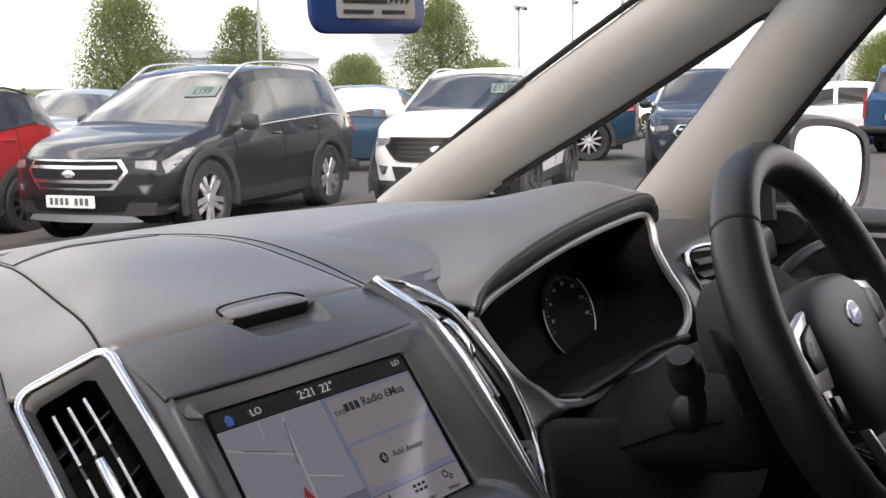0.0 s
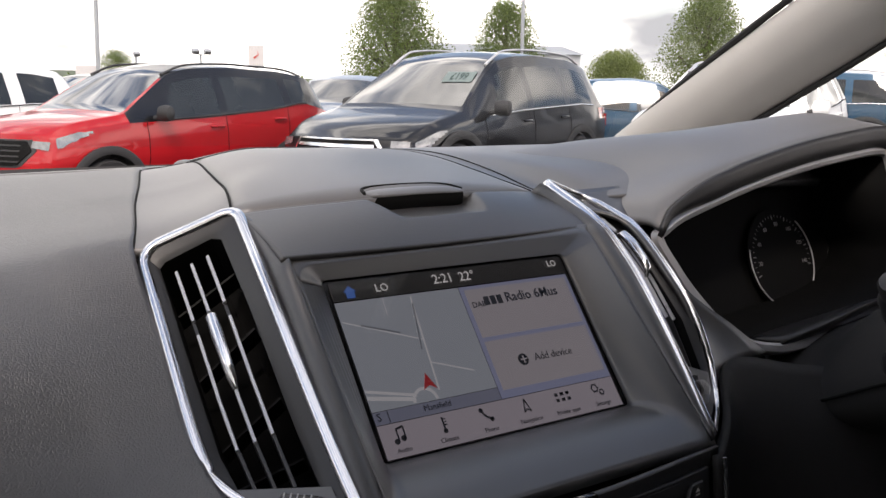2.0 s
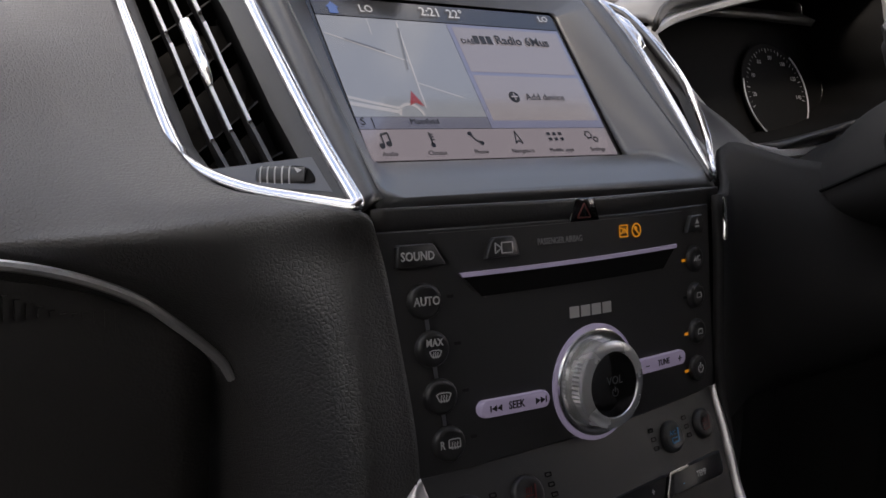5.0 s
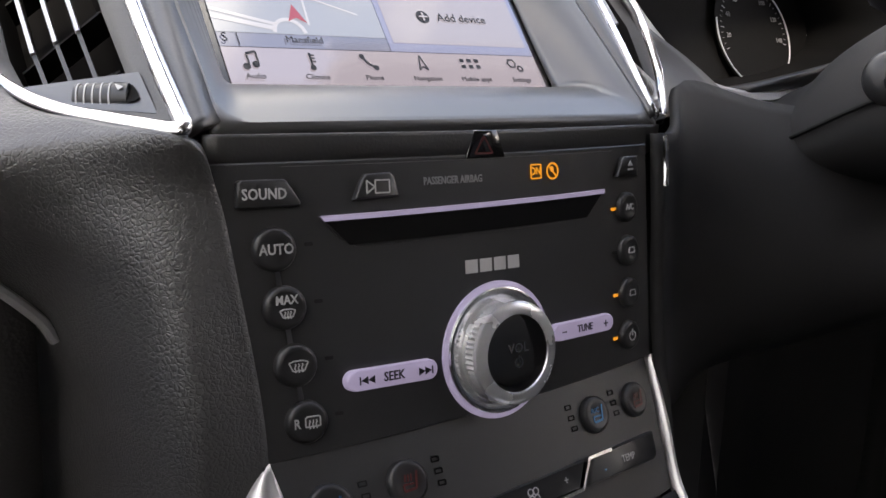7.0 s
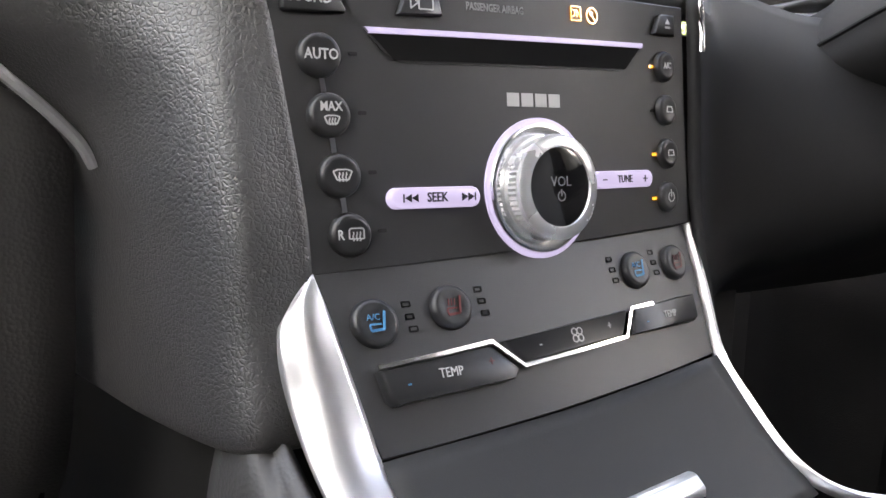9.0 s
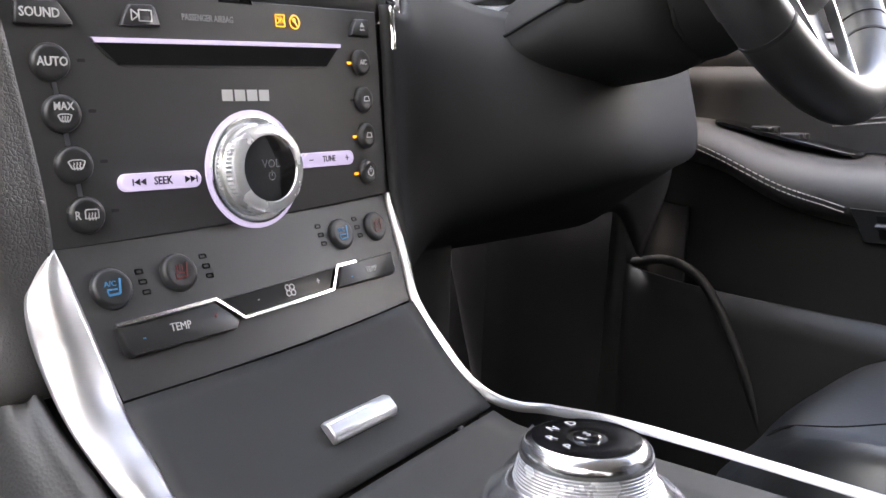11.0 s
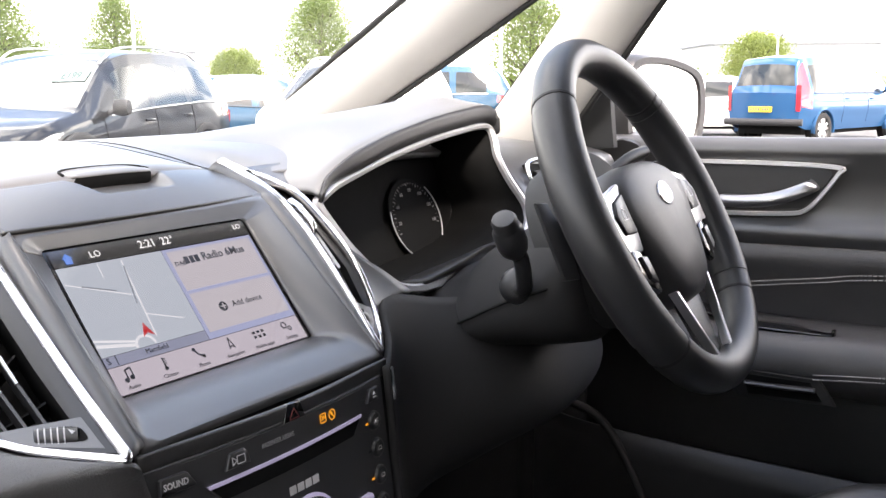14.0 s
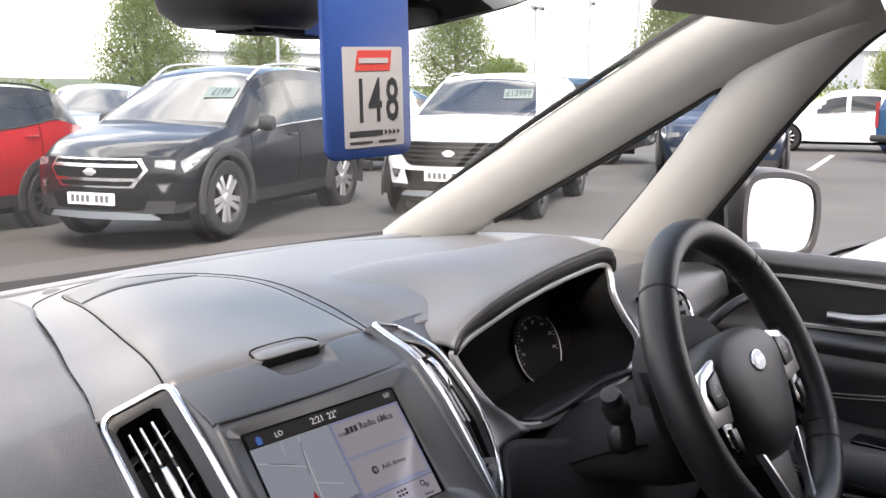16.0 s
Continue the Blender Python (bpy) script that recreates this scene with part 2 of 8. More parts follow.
def sweep(path, section, closed=False, up=V(0, 0, 1), caps=True, bm=None):
    """A section (x across, y up) carried along a path."""
    bm = bm or bmesh.new()
    P = [Vector(p) for p in path]
    n = len(P)
    rows = []
    for i, p in enumerate(P):
        if closed:
            t = P[(i + 1) % n] - P[i - 1]
        else:
            t = P[min(i + 1, n - 1)] - P[max(i - 1, 0)]
        t.normalize()
        u = up(p) if callable(up) else up
        side = t.cross(u)
        if side.length < 1e-6:
            side = t.cross(V(1, 0, 0))
        side.normalize()
        u2 = side.cross(t)
        rows.append([p + side * a + u2 * b for a, b in section])
    if closed:
        rows.append(rows[0])
    vs = [[bm.verts.new(q) for q in r] for r in (rows[:-1] if closed else rows)]
    if closed:
        vs.append(vs[0])
    m = len(section)
    for a, b in zip(vs, vs[1:]):
        for i in range(m):
            j = (i + 1) % m
            bm.faces.new((a[i], a[j], b[j], b[i]))
    if caps and not closed:
        bm.faces.new(list(reversed(vs[0])))
        bm.faces.new(vs[-1])
    return bm


def disc_section(r, n=10, flat=1.0):
    return [(r * math.cos(2 * math.pi * i / n), r * flat * math.sin(2 * math.pi * i / n)) for i in range(n)]


def slab(outline, depth, m=None, bm=None, taper=0.0, z0=0.0):
    """A plate cut to an outline (x, y), rising to depth, its top edge drawn in by taper."""
    bm = bm or bmesh.new()
    m = m or Matrix()
    c = sum((Vector((x, y)) for x, y in outline), Vector((0, 0))) / len(outline)
    def ring(z, inset):
        r = []
        for x, y in outline:
            d = Vector((x, y)) - c
            q = c + d * max(0.0, 1 - inset / max(d.length, 1e-6))
            r.append(bm.verts.new(m @ V(q.x, q.y, z)))
        return r
    lv = [ring(z0, 0)]
    if taper:
        lv += [ring(z0 + (depth) - taper * (1 if depth > 0 else -1), 0), ring(z0 + depth - taper * 0.3 * (1 if depth > 0 else -1), taper * 0.35), ring(z0 + depth, taper)]
    else:
        lv.append(ring(z0 + depth, 0))
    k = len(outline)
    for a, b in zip(lv, lv[1:]):
        for i in range(k):
            bm.faces.new((a[i], a[(i + 1) % k], b[(i + 1) % k], b[i]))
    bm.faces.new(list(reversed(lv[0])))
    bm.faces.new(lv[-1])
    return bm


def rounded(w, h, r, n=4, cx=0.0, cy=0.0):
    """The outline of a rectangle with round corners."""
    r = min(r, w / 2 - 1e-5, h / 2 - 1e-5)
    o = []
    for sx, sy, a0 in ((1, 1, 0), (-1, 1, 90), (-1, -1, 180), (1, -1, 270)):
        for i in range(n + 1):
            a = radians(a0 + 90 * i / n)
            o.append((cx + sx * (w / 2 - r) + r * math.cos(a), cy + sy * (h / 2 - r) + r * math.sin(a)))
    return o


def circle(r, n=28, cx=0.0, cy=0.0):
    return [(cx + r * math.cos(2 * math.pi * i / n), cy + r * math.sin(2 * math.pi * i / n)) for i in range(n)]


def box(sx, sy, sz, m=None, bm=None):
    bm = bm or bmesh.new()
    bmesh.ops.create_cube(bm, size=1.0, matrix=(m or Matrix()) @ Matrix.Diagonal((sx, sy, sz, 1)))
    return bm


def lathe(profile, m=None, n=32, bm=None, ribs=0, rib=0.0, span=None, caps=True):
    """A turned body: profile of (radius, height) about the local z axis."""
    bm = bm or bmesh.new()
    m = m or Matrix()
    rows = []
    for k, (r, z) in enumerate(profile):
        row = []
        for i in range(n):
            q = r
            if ribs and span and span[0] <= k <= span[1] and i % 2:
                q = r - rib
            a = 2 * math.pi * i / n
            row.append(m @ V(q * math.cos(a), q * math.sin(a), z))
        rows.append(row)
    vs = [[bm.verts.new(p) for p in r] for r in rows]
    for a, b in zip(vs, vs[1:]):
        for i in range(n):
            j = (i + 1) % n
            bm.faces.new((a[i], a[j], b[j], b[i]))
    if caps:
        bm.faces.new(list(reversed(vs[0])))
        bm.faces.new(vs[-1])
    return bm


def lettering(body, size, m, material, parent, name="lettering", label="", align="CENTER", bold=0.0, squash=1.0):
    """Words in the built-in font, laid flat on the plane of m."""
    c = bpy.data.curves.new("words", "FONT")
    c.body, c.size, c.align_x, c.align_y = body, size, align, "CENTER"
    c.extrude, c.offset, c.resolution_u = 0.00012, bold, 2
    t = bpy.data.objects.new("words", c)
    scene.collection.objects.link(t)
    bpy.context.view_layer.update()
    me = bpy.data.meshes.new_from_object(t.evaluated_get(bpy.context.evaluated_depsgraph_get()))
    bpy.data.objects.remove(t)
    me.transform(m @ Matrix.Diagonal((squash, 1, 1, 1)))
    me.materials.clear()
    me.materials.append(material)
    ob = new(name, me)
    ob.parent = parent
    if label:
        tagged(ob, label)
    return ob


def plane_m(origin, up):
    """A frame on a plane that faces the cabin: x to the right, y up the plane, z out of it."""
    u, v = V(1, 0, 0), Vector(up).normalized()
    n = u.cross(v)
    m = Matrix((u, v, n)).transposed().to_4x4()
    m.translation = Vector(origin)
    return m


def T(x, y, z=0.0):
    return Matrix.Translation((x, y, z))


def marks(shapes, m, material, parent, name="symbol", label="", lift=0.0002):
    """Flat printed marks: several outlines in one mesh."""
    bm = bmesh.new()
    for s in shapes:
        slab(s, 0.0002, m @ T(0, 0, lift), bm)
    return finish(bm, name, material, parent, label, smooth=False)


def bar(x0, y0, x1, y1, w):
    """The outline of a straight stroke."""
    d = Vector((x1 - x0, y1 - y0))
    q = Vector((-d.y, d.x)).normalized() * w / 2
    return [(x0 + q.x, y0 + q.y), (x0 - q.x, y0 - q.y), (x1 - q.x, y1 - q.y), (x1 + q.x, y1 + q.y)]


# ==== the car's cabin ====
# ---- dashboard ----
S = plane_m((0.0025, 0.0962, 1.0217), (0, 0.056, 0.0728))  # plane of the display
dash = thing("dashboard", "dark grey soft-touch car dashboard with silver trimmed vents", "dashboard", (0, 0.3, 0.95))
inv = Matrix.Translation((0, -0.3, -0.95))


def dpart(name, bm, material, label="", **k):
    ob = part(name, bm, material, dash, label, **k)
    ob.matrix_parent_inverse = inv
    return ob


# passenger side: one grained skin from the windscreen over the top, round the vent and down to the console
def skin(y, z, xr, yr=None, zr=None, dip=0.0):
    """A row across the dash: level at y, z, ending at the right edge xr (yr, zr)."""
    yr, zr = y if yr is None else yr, z if zr is None else zr
    return [V(-0.80, y - 0.03, z - 0.012), V(-0.5, y, z), V(-0.32, y, z), V(-0.22, y + (yr - y) * dip * 0.35, z + (zr - z) * dip * 0.3), V(-0.22 + (xr + 0.22) * 0.5, y + (yr - y) * (0.45 + 0.2 * dip), z + (zr - z) * 0.55), V(xr, yr, zr)]


rows = [skin(0.66, 1.0705, 0.015, zr=1.0720), skin(0.52, 1.0750, -0.025, zr=1.0868), skin(0.45, 1.0755, -0.0568, zr=1.0892), skin(0.35, 1.0747, -0.0952, zr=1.0883), skin(0.30, 1.0735, -0.1149, zr=1.0850), skin(0.225, 1.0710, -0.1452, zr=1.0800), skin(0.190, 1.0635, -0.1590, zr=1.0715), skin(0.145, 1.036, -0.1618), skin(0.112, 1.000, -0.1648, 0.098, 1.0, 0.5), skin(0.096, 0.973, -0.1598, 0.057, 0.9780, 1), skin(0.090, 0.957, -0.1400, 0.031, 0.9730, 1), skin(0.094, 0.950, -0.1155, 0.0100, 0.9690, 1), skin(0.125, 0.935, -0.1045, 0.0118, 0.9530, 1), skin(0.135, 0.915, -0.0990, 0.0078, 0.922, 1), skin(0.135, 0.875, -0.0937, 0.0015, 0.880, 1), skin(0.135, 0.84, -0.0918, -0.0005, 0.845, 1), skin(0.135, 0.805, -0.0910, -0.004, 0.81, 1), skin(0.135, 0.80, -0.093, 0.012, 0.8045, 1)]
# below the vent the flank runs down beside the stack and turns away at the glovebox trim
rows[12][:5] = [V(-0.80, 0.100, 0.944), V(-0.5, 0.0915, 0.9465), V(-0.262, 0.0830, 0.9465), V(-0.190, 0.0570, 0.9440), V(-0.1400, 0.0260, 0.9460)]
for r, (x2, y2, x3, y3, x4, y4) in zip(rows[13:], ((-0.1780, 0.0850, -0.1520, 0.0480, -0.1260, 0.0150), (-0.1420, 0.0900, -0.1370, 0.0480, -0.1215, 0.0075), (-0.1380, 0.0920, -0.1330, 0.0480, -0.1195, 0.0065), (-0.1330, 0.0920, -0.1285, 0.0460, -0.1165, 0.0020), (-0.1320, 0.1000, -0.1280, 0.0600, -0.1170, 0.0190))):
    z = r[5].z
    r[4], r[3], r[2] = V(x4, y4, z), V(x3, y3, z), V(x2, y2, z)
    r[1], r[0] = V(x2 - 0.004, y2 + 0.06, z), V(x2 - 0.005, y2 + 0.15, z)
dpart("passenger_pad", patch(rows, 60, 120), LEATHER, "grained black leatherette dash pad and flank", thick=0.004)
# solid body behind the fascia
bm = box(0.196, 0.36, 0.30, T(0, 0.23, 0.815))
box(0.196, 0.28, 0.085, T(0, 0.285, 1.005), bm)
dpart("stack_core", bm, MATT, smooth=False)
# one crowned top skin from the passenger pad to the driver's side
OUTER = [(-0.1585, 0.193), (-0.1321, 0.2562), (-0.0946, 0.3516), (-0.0568, 0.4496), (-0.025, 0.5196), (0.004, 0.563), (0.040, 0.584), (0.090, 0.587), (0.148, 0.550), (0.168, 0.440), (0.1480, 0.290), (0.133, 0.220), (0.118, 0.183)]
INNER = [(-0.1060, 0.175), (-0.0734, 0.2645), (-0.0491, 0.345), (-0.0097, 0.4586), (0.0162, 0.5307), (0.0280, 0.5525), (0.052, 0.564), (0.087, 0.553), (0.131, 0.513), (0.1490, 0.4219), (0.1265, 0.2668), (0.1130, 0.210), (0.1045, 0.176)]


def lerp_in(x, pts):
    return float(np.interp(x, [p[0] for p in pts], [p[1] for p in pts]))


def ease(x, a, b):
    f = min(1.0, max(0.0, (x - a) / (b - a)))
    return f * f * (3 - 2 * f)


C_PROF = [(p.y, p.z) for p in spline([V(0, 0.150, 1.0930), V(0, 0.158, 1.0960), V(0, 0.19, 1.1005), V(0, 0.26, 1.1055), V(0, 0.35, 1.1085), V(0, 0.46, 1.1035), V(0, 0.56, 1.094), V(0, 0.66, 1.076)], 80)]
P_PROF = [(p.y, p.z) for p in spline([V(0, 0.19, 1.0715), V(0, 0.225, 1.0800), V(0, 0.30, 1.0850), V(0, 0.34, 1.0880), V(0, 0.45, 1.0895), V(0, 0.66, 1.0720)], 60)]
D_PROF = [(p.y, p.z) for p in spline([V(0, 0.17, 1.066), V(0, 0.205, 1.0810), V(0, 0.24, 1.0935), V(0, 0.28, 1.0995), V(0, 0.36, 1.103), V(0, 0.45, 1.101), V(0, 0.56, 1.093), V(0, 0.66, 1.079)], 60)]


LEFT_EDGE = [(y, x) for x, y in OUTER[:5]] + [(0.66, 0.015)]


def top_z(x, y):
    """Height of the dash top."""
    zc = lerp_in(y, C_PROF) - 0.0080 * min(1.4, abs(x) / 0.105) ** 2 * (1 - 0.85 * ease(y, 0.17, 0.42))
    zp, zd = lerp_in(y, P_PROF), lerp_in(y, D_PROF) - 0.018 * ease(x, 0.45, 0.8)
    wp_, wd = 1 - ease(x - lerp_in(y, LEFT_EDGE), 0.0, 0.058 + 0.042 * ease(y, 0.18, 0.30)), ease(x, 0.108, 0.20)
    z = zc + (zd - zc) * wd
    return z + (zp - z) * wp_


FRONT = [(-0.158, 0.193), (-0.105, 0.173), (-0.05, 0.161), (0.0, 0.158), (0.05, 0.161), (0.105, 0.173), (0.13, 0.188), (0.165, 0.200), (0.215, 0.204), (0.4, 0.21), (0.78, 0.19)]
rows = []
for j in range(61):
    f = (j / 60) ** 1.3
    xl = lerp_in(0.193 + 0.467 * f, LEFT_EDGE) - 0.0006
    row = []
    for i in range(111):
        g = (i / 110) ** 1.5
        yf = lerp_in(-0.158 + 0.938 * g, FRONT)
        x, y = xl + (0.78 - xl) * g, yf + (0.66 - yf) * f
        row.append(V(x, y, top_z(x, y)))
    rows.append(row)
dpart("driver_top", grid(rows), SOFT_LIT, "smooth dark grey dash top", thick=0.006)
# tray lid, a hair proud of the skin, with its lip over the finger gap
ins = spline([V(x, y, 0) for x, y in INNER], 81)
rows = []
for j in range(21):
    f = j / 20
    row = []
    for i in range(41):
        a, b = ins[i], ins[80 - i]
        p = a.lerp(b, f)
        if i == 0:
            p.y = lerp_in(p.x, FRONT) + 0.0022
        z = top_z(p.x, p.y) + 0.0012 - (0.0010 if j in (0, 20) or i == 0 else 0)
        z += 0.0012 * math.exp(-((p.x - 0.0035) / 0.026) ** 4) * math.exp(-((p.y - 0.160) / 0.020) ** 2)
        row.append(V(p.x, p.y, z))
    rows.append(row)
dpart("tray_lid", grid(rows), SOFT_LIT, "smooth dark grey tray lid", thick=0.003)
for name, line in (("lid_seam", INNER), ("frame_seam", OUTER)):
    pts = spline([V(x, y, 0) for x, y in line], 90)
    dpart(name, sweep([V(p.x, p.y, top_z(p.x, p.y) + 0.0001) for p in pts], [(-0.0007, -0.001), (0.0007, -0.001), (0.0006, 0.0006), (-0.0006, 0.0006)]), DEEP)
# darker inlay along the lid's far edge
arc = [p for p in spline([V(x, y, 0) for x, y in INNER], 121)]
i0 = min(range(61), key=lambda k: abs(arc[k].y - 0.4586))
i1 = min(range(61, 121), key=lambda k: abs(arc[k].y - 0.478))
mid = V(0.06, 0.46, 0)
arc = [p.lerp(mid, 0.025) for p in arc[i0:i1 + 1]]
rows = []
for k, p in enumerate(arc):
    c = arc[0].lerp(arc[-1], k / (len(arc) - 1))
    rows.append([V(q_.x, q_.y, top_z(q_.x, q_.y) + 0.0022) for q_ in (p.lerp(c, f / 6) for f in range(7))])
dpart("lid_inlay", grid(rows), SOFT, "darker inlay at the lid's far edge", thick=0.001)
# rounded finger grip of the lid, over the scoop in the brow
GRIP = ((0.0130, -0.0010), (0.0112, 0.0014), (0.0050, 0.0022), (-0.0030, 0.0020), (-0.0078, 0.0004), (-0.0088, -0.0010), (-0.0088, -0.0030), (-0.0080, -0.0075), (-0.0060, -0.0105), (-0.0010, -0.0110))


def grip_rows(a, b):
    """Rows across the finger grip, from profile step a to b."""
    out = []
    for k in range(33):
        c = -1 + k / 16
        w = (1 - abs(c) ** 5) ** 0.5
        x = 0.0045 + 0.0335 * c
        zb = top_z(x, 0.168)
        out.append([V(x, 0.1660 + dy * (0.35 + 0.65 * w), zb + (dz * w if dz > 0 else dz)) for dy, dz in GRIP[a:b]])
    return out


dpart("tray_handle", grid(grip_rows(0, 6)), SOFT_LIT, "rounded finger grip of the tray lid", thick=0.0008)
# the grip's front and underside go near-black: the gap's shade is painted on
dpart("finger_gap", grid(grip_rows(5, 10)), DEEP, "black skin painted as the finger gap's shade under the grip")
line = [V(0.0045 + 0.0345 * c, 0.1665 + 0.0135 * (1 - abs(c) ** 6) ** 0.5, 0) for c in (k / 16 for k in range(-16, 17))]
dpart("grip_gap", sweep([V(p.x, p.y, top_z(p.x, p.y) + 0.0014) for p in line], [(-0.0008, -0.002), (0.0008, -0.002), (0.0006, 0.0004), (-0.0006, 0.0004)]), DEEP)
dpart("light_sensor", lathe([(0.012, 0), (0.011, 0.003), (0.007, 0.0055), (0.002, 0.0065)], T(0.048, 0.612, 1.0780)), SOFT_LIT)
dpart("cowl_strip", patch([[V(-0.8, 0.60, 1.060), V(-0.4, 0.645, 1.068), V(0, 0.655, 1.074), V(0.4, 0.66, 1.078), V(0.76, 0.635, 1.070)], [V(-0.8, 0.63, 1.062), V(-0.4, 0.69, 1.064), V(0, 0.705, 1.069), V(0.4, 0.71, 1.074), V(0.78, 0.68, 1.068)], [V(-0.8, 0.66, 1.045), V(-0.4, 0.73, 1.045), V(0, 0.745, 1.047), V(0.4, 0.75, 1.05), V(0.78, 0.72, 1.05)]], 40, 8), SOFT_LIT, thick=0.005)
# centre fascia: a convex brow from the lid down to the display's opening, dished under the finger gap
def brow_pt(u, v):
    x = 0.1045 * u
    yf = lerp_in(x, FRONT)
    zt = top_z(x, yf)
    ye, ze = 0.1150 + 0.004 * u * u, 1.0745 + 0.0005 * u * u
    y = yf + (ye - yf) * v
    z = zt + (ze - zt) * (0.45 * v + 0.55 * v ** 2.2)
    dish = math.exp(-((x - 0.0055) / (0.035 - 0.012 * v)) ** 14) * max(0.0, 1 - (v / 0.55) ** 4)
    return V(x, y + 0.003 * dish, z - 0.0068 * dish)


dpart("fascia_brow", grid([[brow_pt(-1 + 2 * i / 120, j / 32) for i in range(121)] for j in range(33)]), SOFT, "dark grey fascia brow with a finger scoop", thick=0.003)


def quad_ring(a, b, n=10):
    """A band between two rings of corner points, each given clockwise from the top left."""
    def ring(c, r):
        out = []
        k = len(c)
        for i in range(k):
            p, q, s = c[i - 1], c[i], c[(i + 1) % k]
            e0, e1 = q + (p - q).normalized() * r, q + (s - q).normalized() * r
            for j in range(5):
                f = j / 4
                out.append(e0 * (1 - f) ** 2 + q * 2 * f * (1 - f) + e1 * f * f)
        return out
    return ring(a, n[0]), ring(b, n[1])


BEZ = [V(-0.0895, 0.1250, 1.0690), V(0.1165, 0.1340, 1.0705), V(0.1030, 0.0215, 0.9735), V(-0.0975, 0.0180, 0.9735)]
GLS = [S @ V(-0.0775, 0.0475, 0.0008), S @ V(0.0832, 0.0475, 0.0008), S @ V(0.0832, -0.0492, 0.0008), S @ V(-0.0775, -0.0492, 0.0008)]
OUT = [V(-0.0945, 0.1320, 1.0720), V(0.1230, 0.1410, 1.0735), V(0.1070, 0.0200, 0.9690), V(-0.1015, 0.0175, 0.9690)]
a, b = quad_ring(OUT, BEZ, (0.004, 0.010))
_, c2 = quad_ring(BEZ, GLS, (0.01, 0.003))
# the recess swells gently, most of all the ledge below the display
swell = [[p.lerp(q, f) + V(0, -0.0004, 0.0220 * f * (1 - f) * (1 - ease(p.lerp(q, f).z, 0.984, 1.005)) - 0.0006) for p, q in zip(b, c2)] for f in (0.06, 0.18, 0.32, 0.48, 0.64, 0.80, 0.92)]
surround = dpart("display_surround", grid([r + [r[0]] for r in (a, b, *swell, c2)]), SURROUND, "dark grey recessed surround of the display", thick=0.002)
# band under the display, with the hazard switch
band = dpart("fascia_band", patch([[V(-0.1045, 0.0165, 0.9700), V(0, 0.0087, 0.9700), V(0.1055, 0.0185, 0.9700)], [V(-0.1045, 0.0163, 0.9650), V(0, 0.0086, 0.9650), V(0.1050, 0.0183, 0.9650)], [V(-0.1040, 0.0172, 0.9605), V(0, 0.0098, 0.9605), V(0.1040, 0.0190, 0.9605)], [V(-0.1035, 0.0215, 0.9565), V(0, 0.0140, 0.9565), V(0.1030, 0.0230, 0.9565)]], 24, 12), SOFT, thick=0.003)
hz = plane_m((-0.0015, 0.0088, 0.9648), (0, 0.06, 0.98))
haz = dpart("hazard_switch", slab([(-0.0095, -0.0050), (0.0090, -0.0050), (0.0055, 0.0046), (0.0045, 0.0052), (-0.0050, 0.0052), (-0.0060, 0.0046)], 0.0026, hz, taper=0.0006), GLOSS, "black hazard switch with a red triangle")
marks([bar(-0.004, -0.0030, 0.0, 0.0032, 0.0007), bar(0.0, 0.0032, 0.004, -0.0030, 0.0007), bar(-0.004, -0.0030, 0.004, -0.0030, 0.0007)], hz @ T(0, 0, 0.0026), PRINT_RED, haz)
# cheeks from the display's opening out to the vent strips
for sd in (-1, 1):
    if sd > 0:
        ce = spline([V(0.1045, 0.166, 1.0975), V(0.112, 0.121, 1.0785), V(0.113, 0.096, 1.0575), V(0.112, 0.074, 1.0345), V(0.110, 0.051, 1.0075), V(0.1055, 0.0225, 0.9730)], 40)
        b0, b1 = V(0.0985, 0.1150, 1.0740), V(0.1005, 0.0165, 0.9735)
    else:
        ce = spline([V(-0.1040, 0.172, 1.0935), V(-0.1085, 0.128, 1.0665), V(-0.1100, 0.085, 1.0295), V(-0.1115, 0.046, 0.9975), V(-0.1125, 0.0125, 0.9710)], 40)
        b0, b1 = V(-0.1035, 0.1150, 1.0740), V(-0.1005, 0.0165, 0.9735)
    be = [brow_pt(sd * 0.97, k / 9) for k in range(10)] + [b0.lerp(b1, k / 29) + V(0, 0.0008, 0.0004) for k in range(30)]
    dpart("fascia_cheek", grid([[b, b.lerp(a, 0.5) + V(0, -0.0006, 0.0008), a] for a, b in zip(ce, be)]), SOFT, thick=0.003)

# glovebox: satin line, ribbed insert and the lid under it
gl = spline([V(-0.80, 0.0950, 0.942), V(-0.5, 0.0830, 0.944), V(-0.34, 0.0780, 0.944), V(-0.265, 0.0760, 0.9435), V(-0.215, 0.0740, 0.938), V(-0.178, 0.0720, 0.925), V(-0.156, 0.0710, 0.909), V(-0.1385, 0.0730, 0.893), V(-0.1318, 0.0750, 0.8830)], 48)
glove = thing("glovebox", "black glovebox under a thin satin trim line", "glovebox", (-0.45, 0.1, 0.85))
gi = Matrix.Translation((0.45, -0.1, -0.85))
o = part("trim_line", sweep(gl, disc_section(0.0022, 8), up=V(0, -1, 0)), SATIN, glove, "thin satin metal line")
o.matrix_parent_inverse = gi
bm = bmesh.new()
for k in range(150):
    x = -0.80 + k * 0.0042
    z1 = 0.940 if x < -0.25 else 0.940 - (x + 0.25) * 0.45
    box(0.0021, 0.006, z1 - 0.915, T(x, 0.092, (z1 + 0.915) / 2), bm)
o = part("ribbed_insert", bm, LEATHER_LOW, glove, "finely ribbed black insert", smooth=False)
o.matrix_parent_inverse = gi
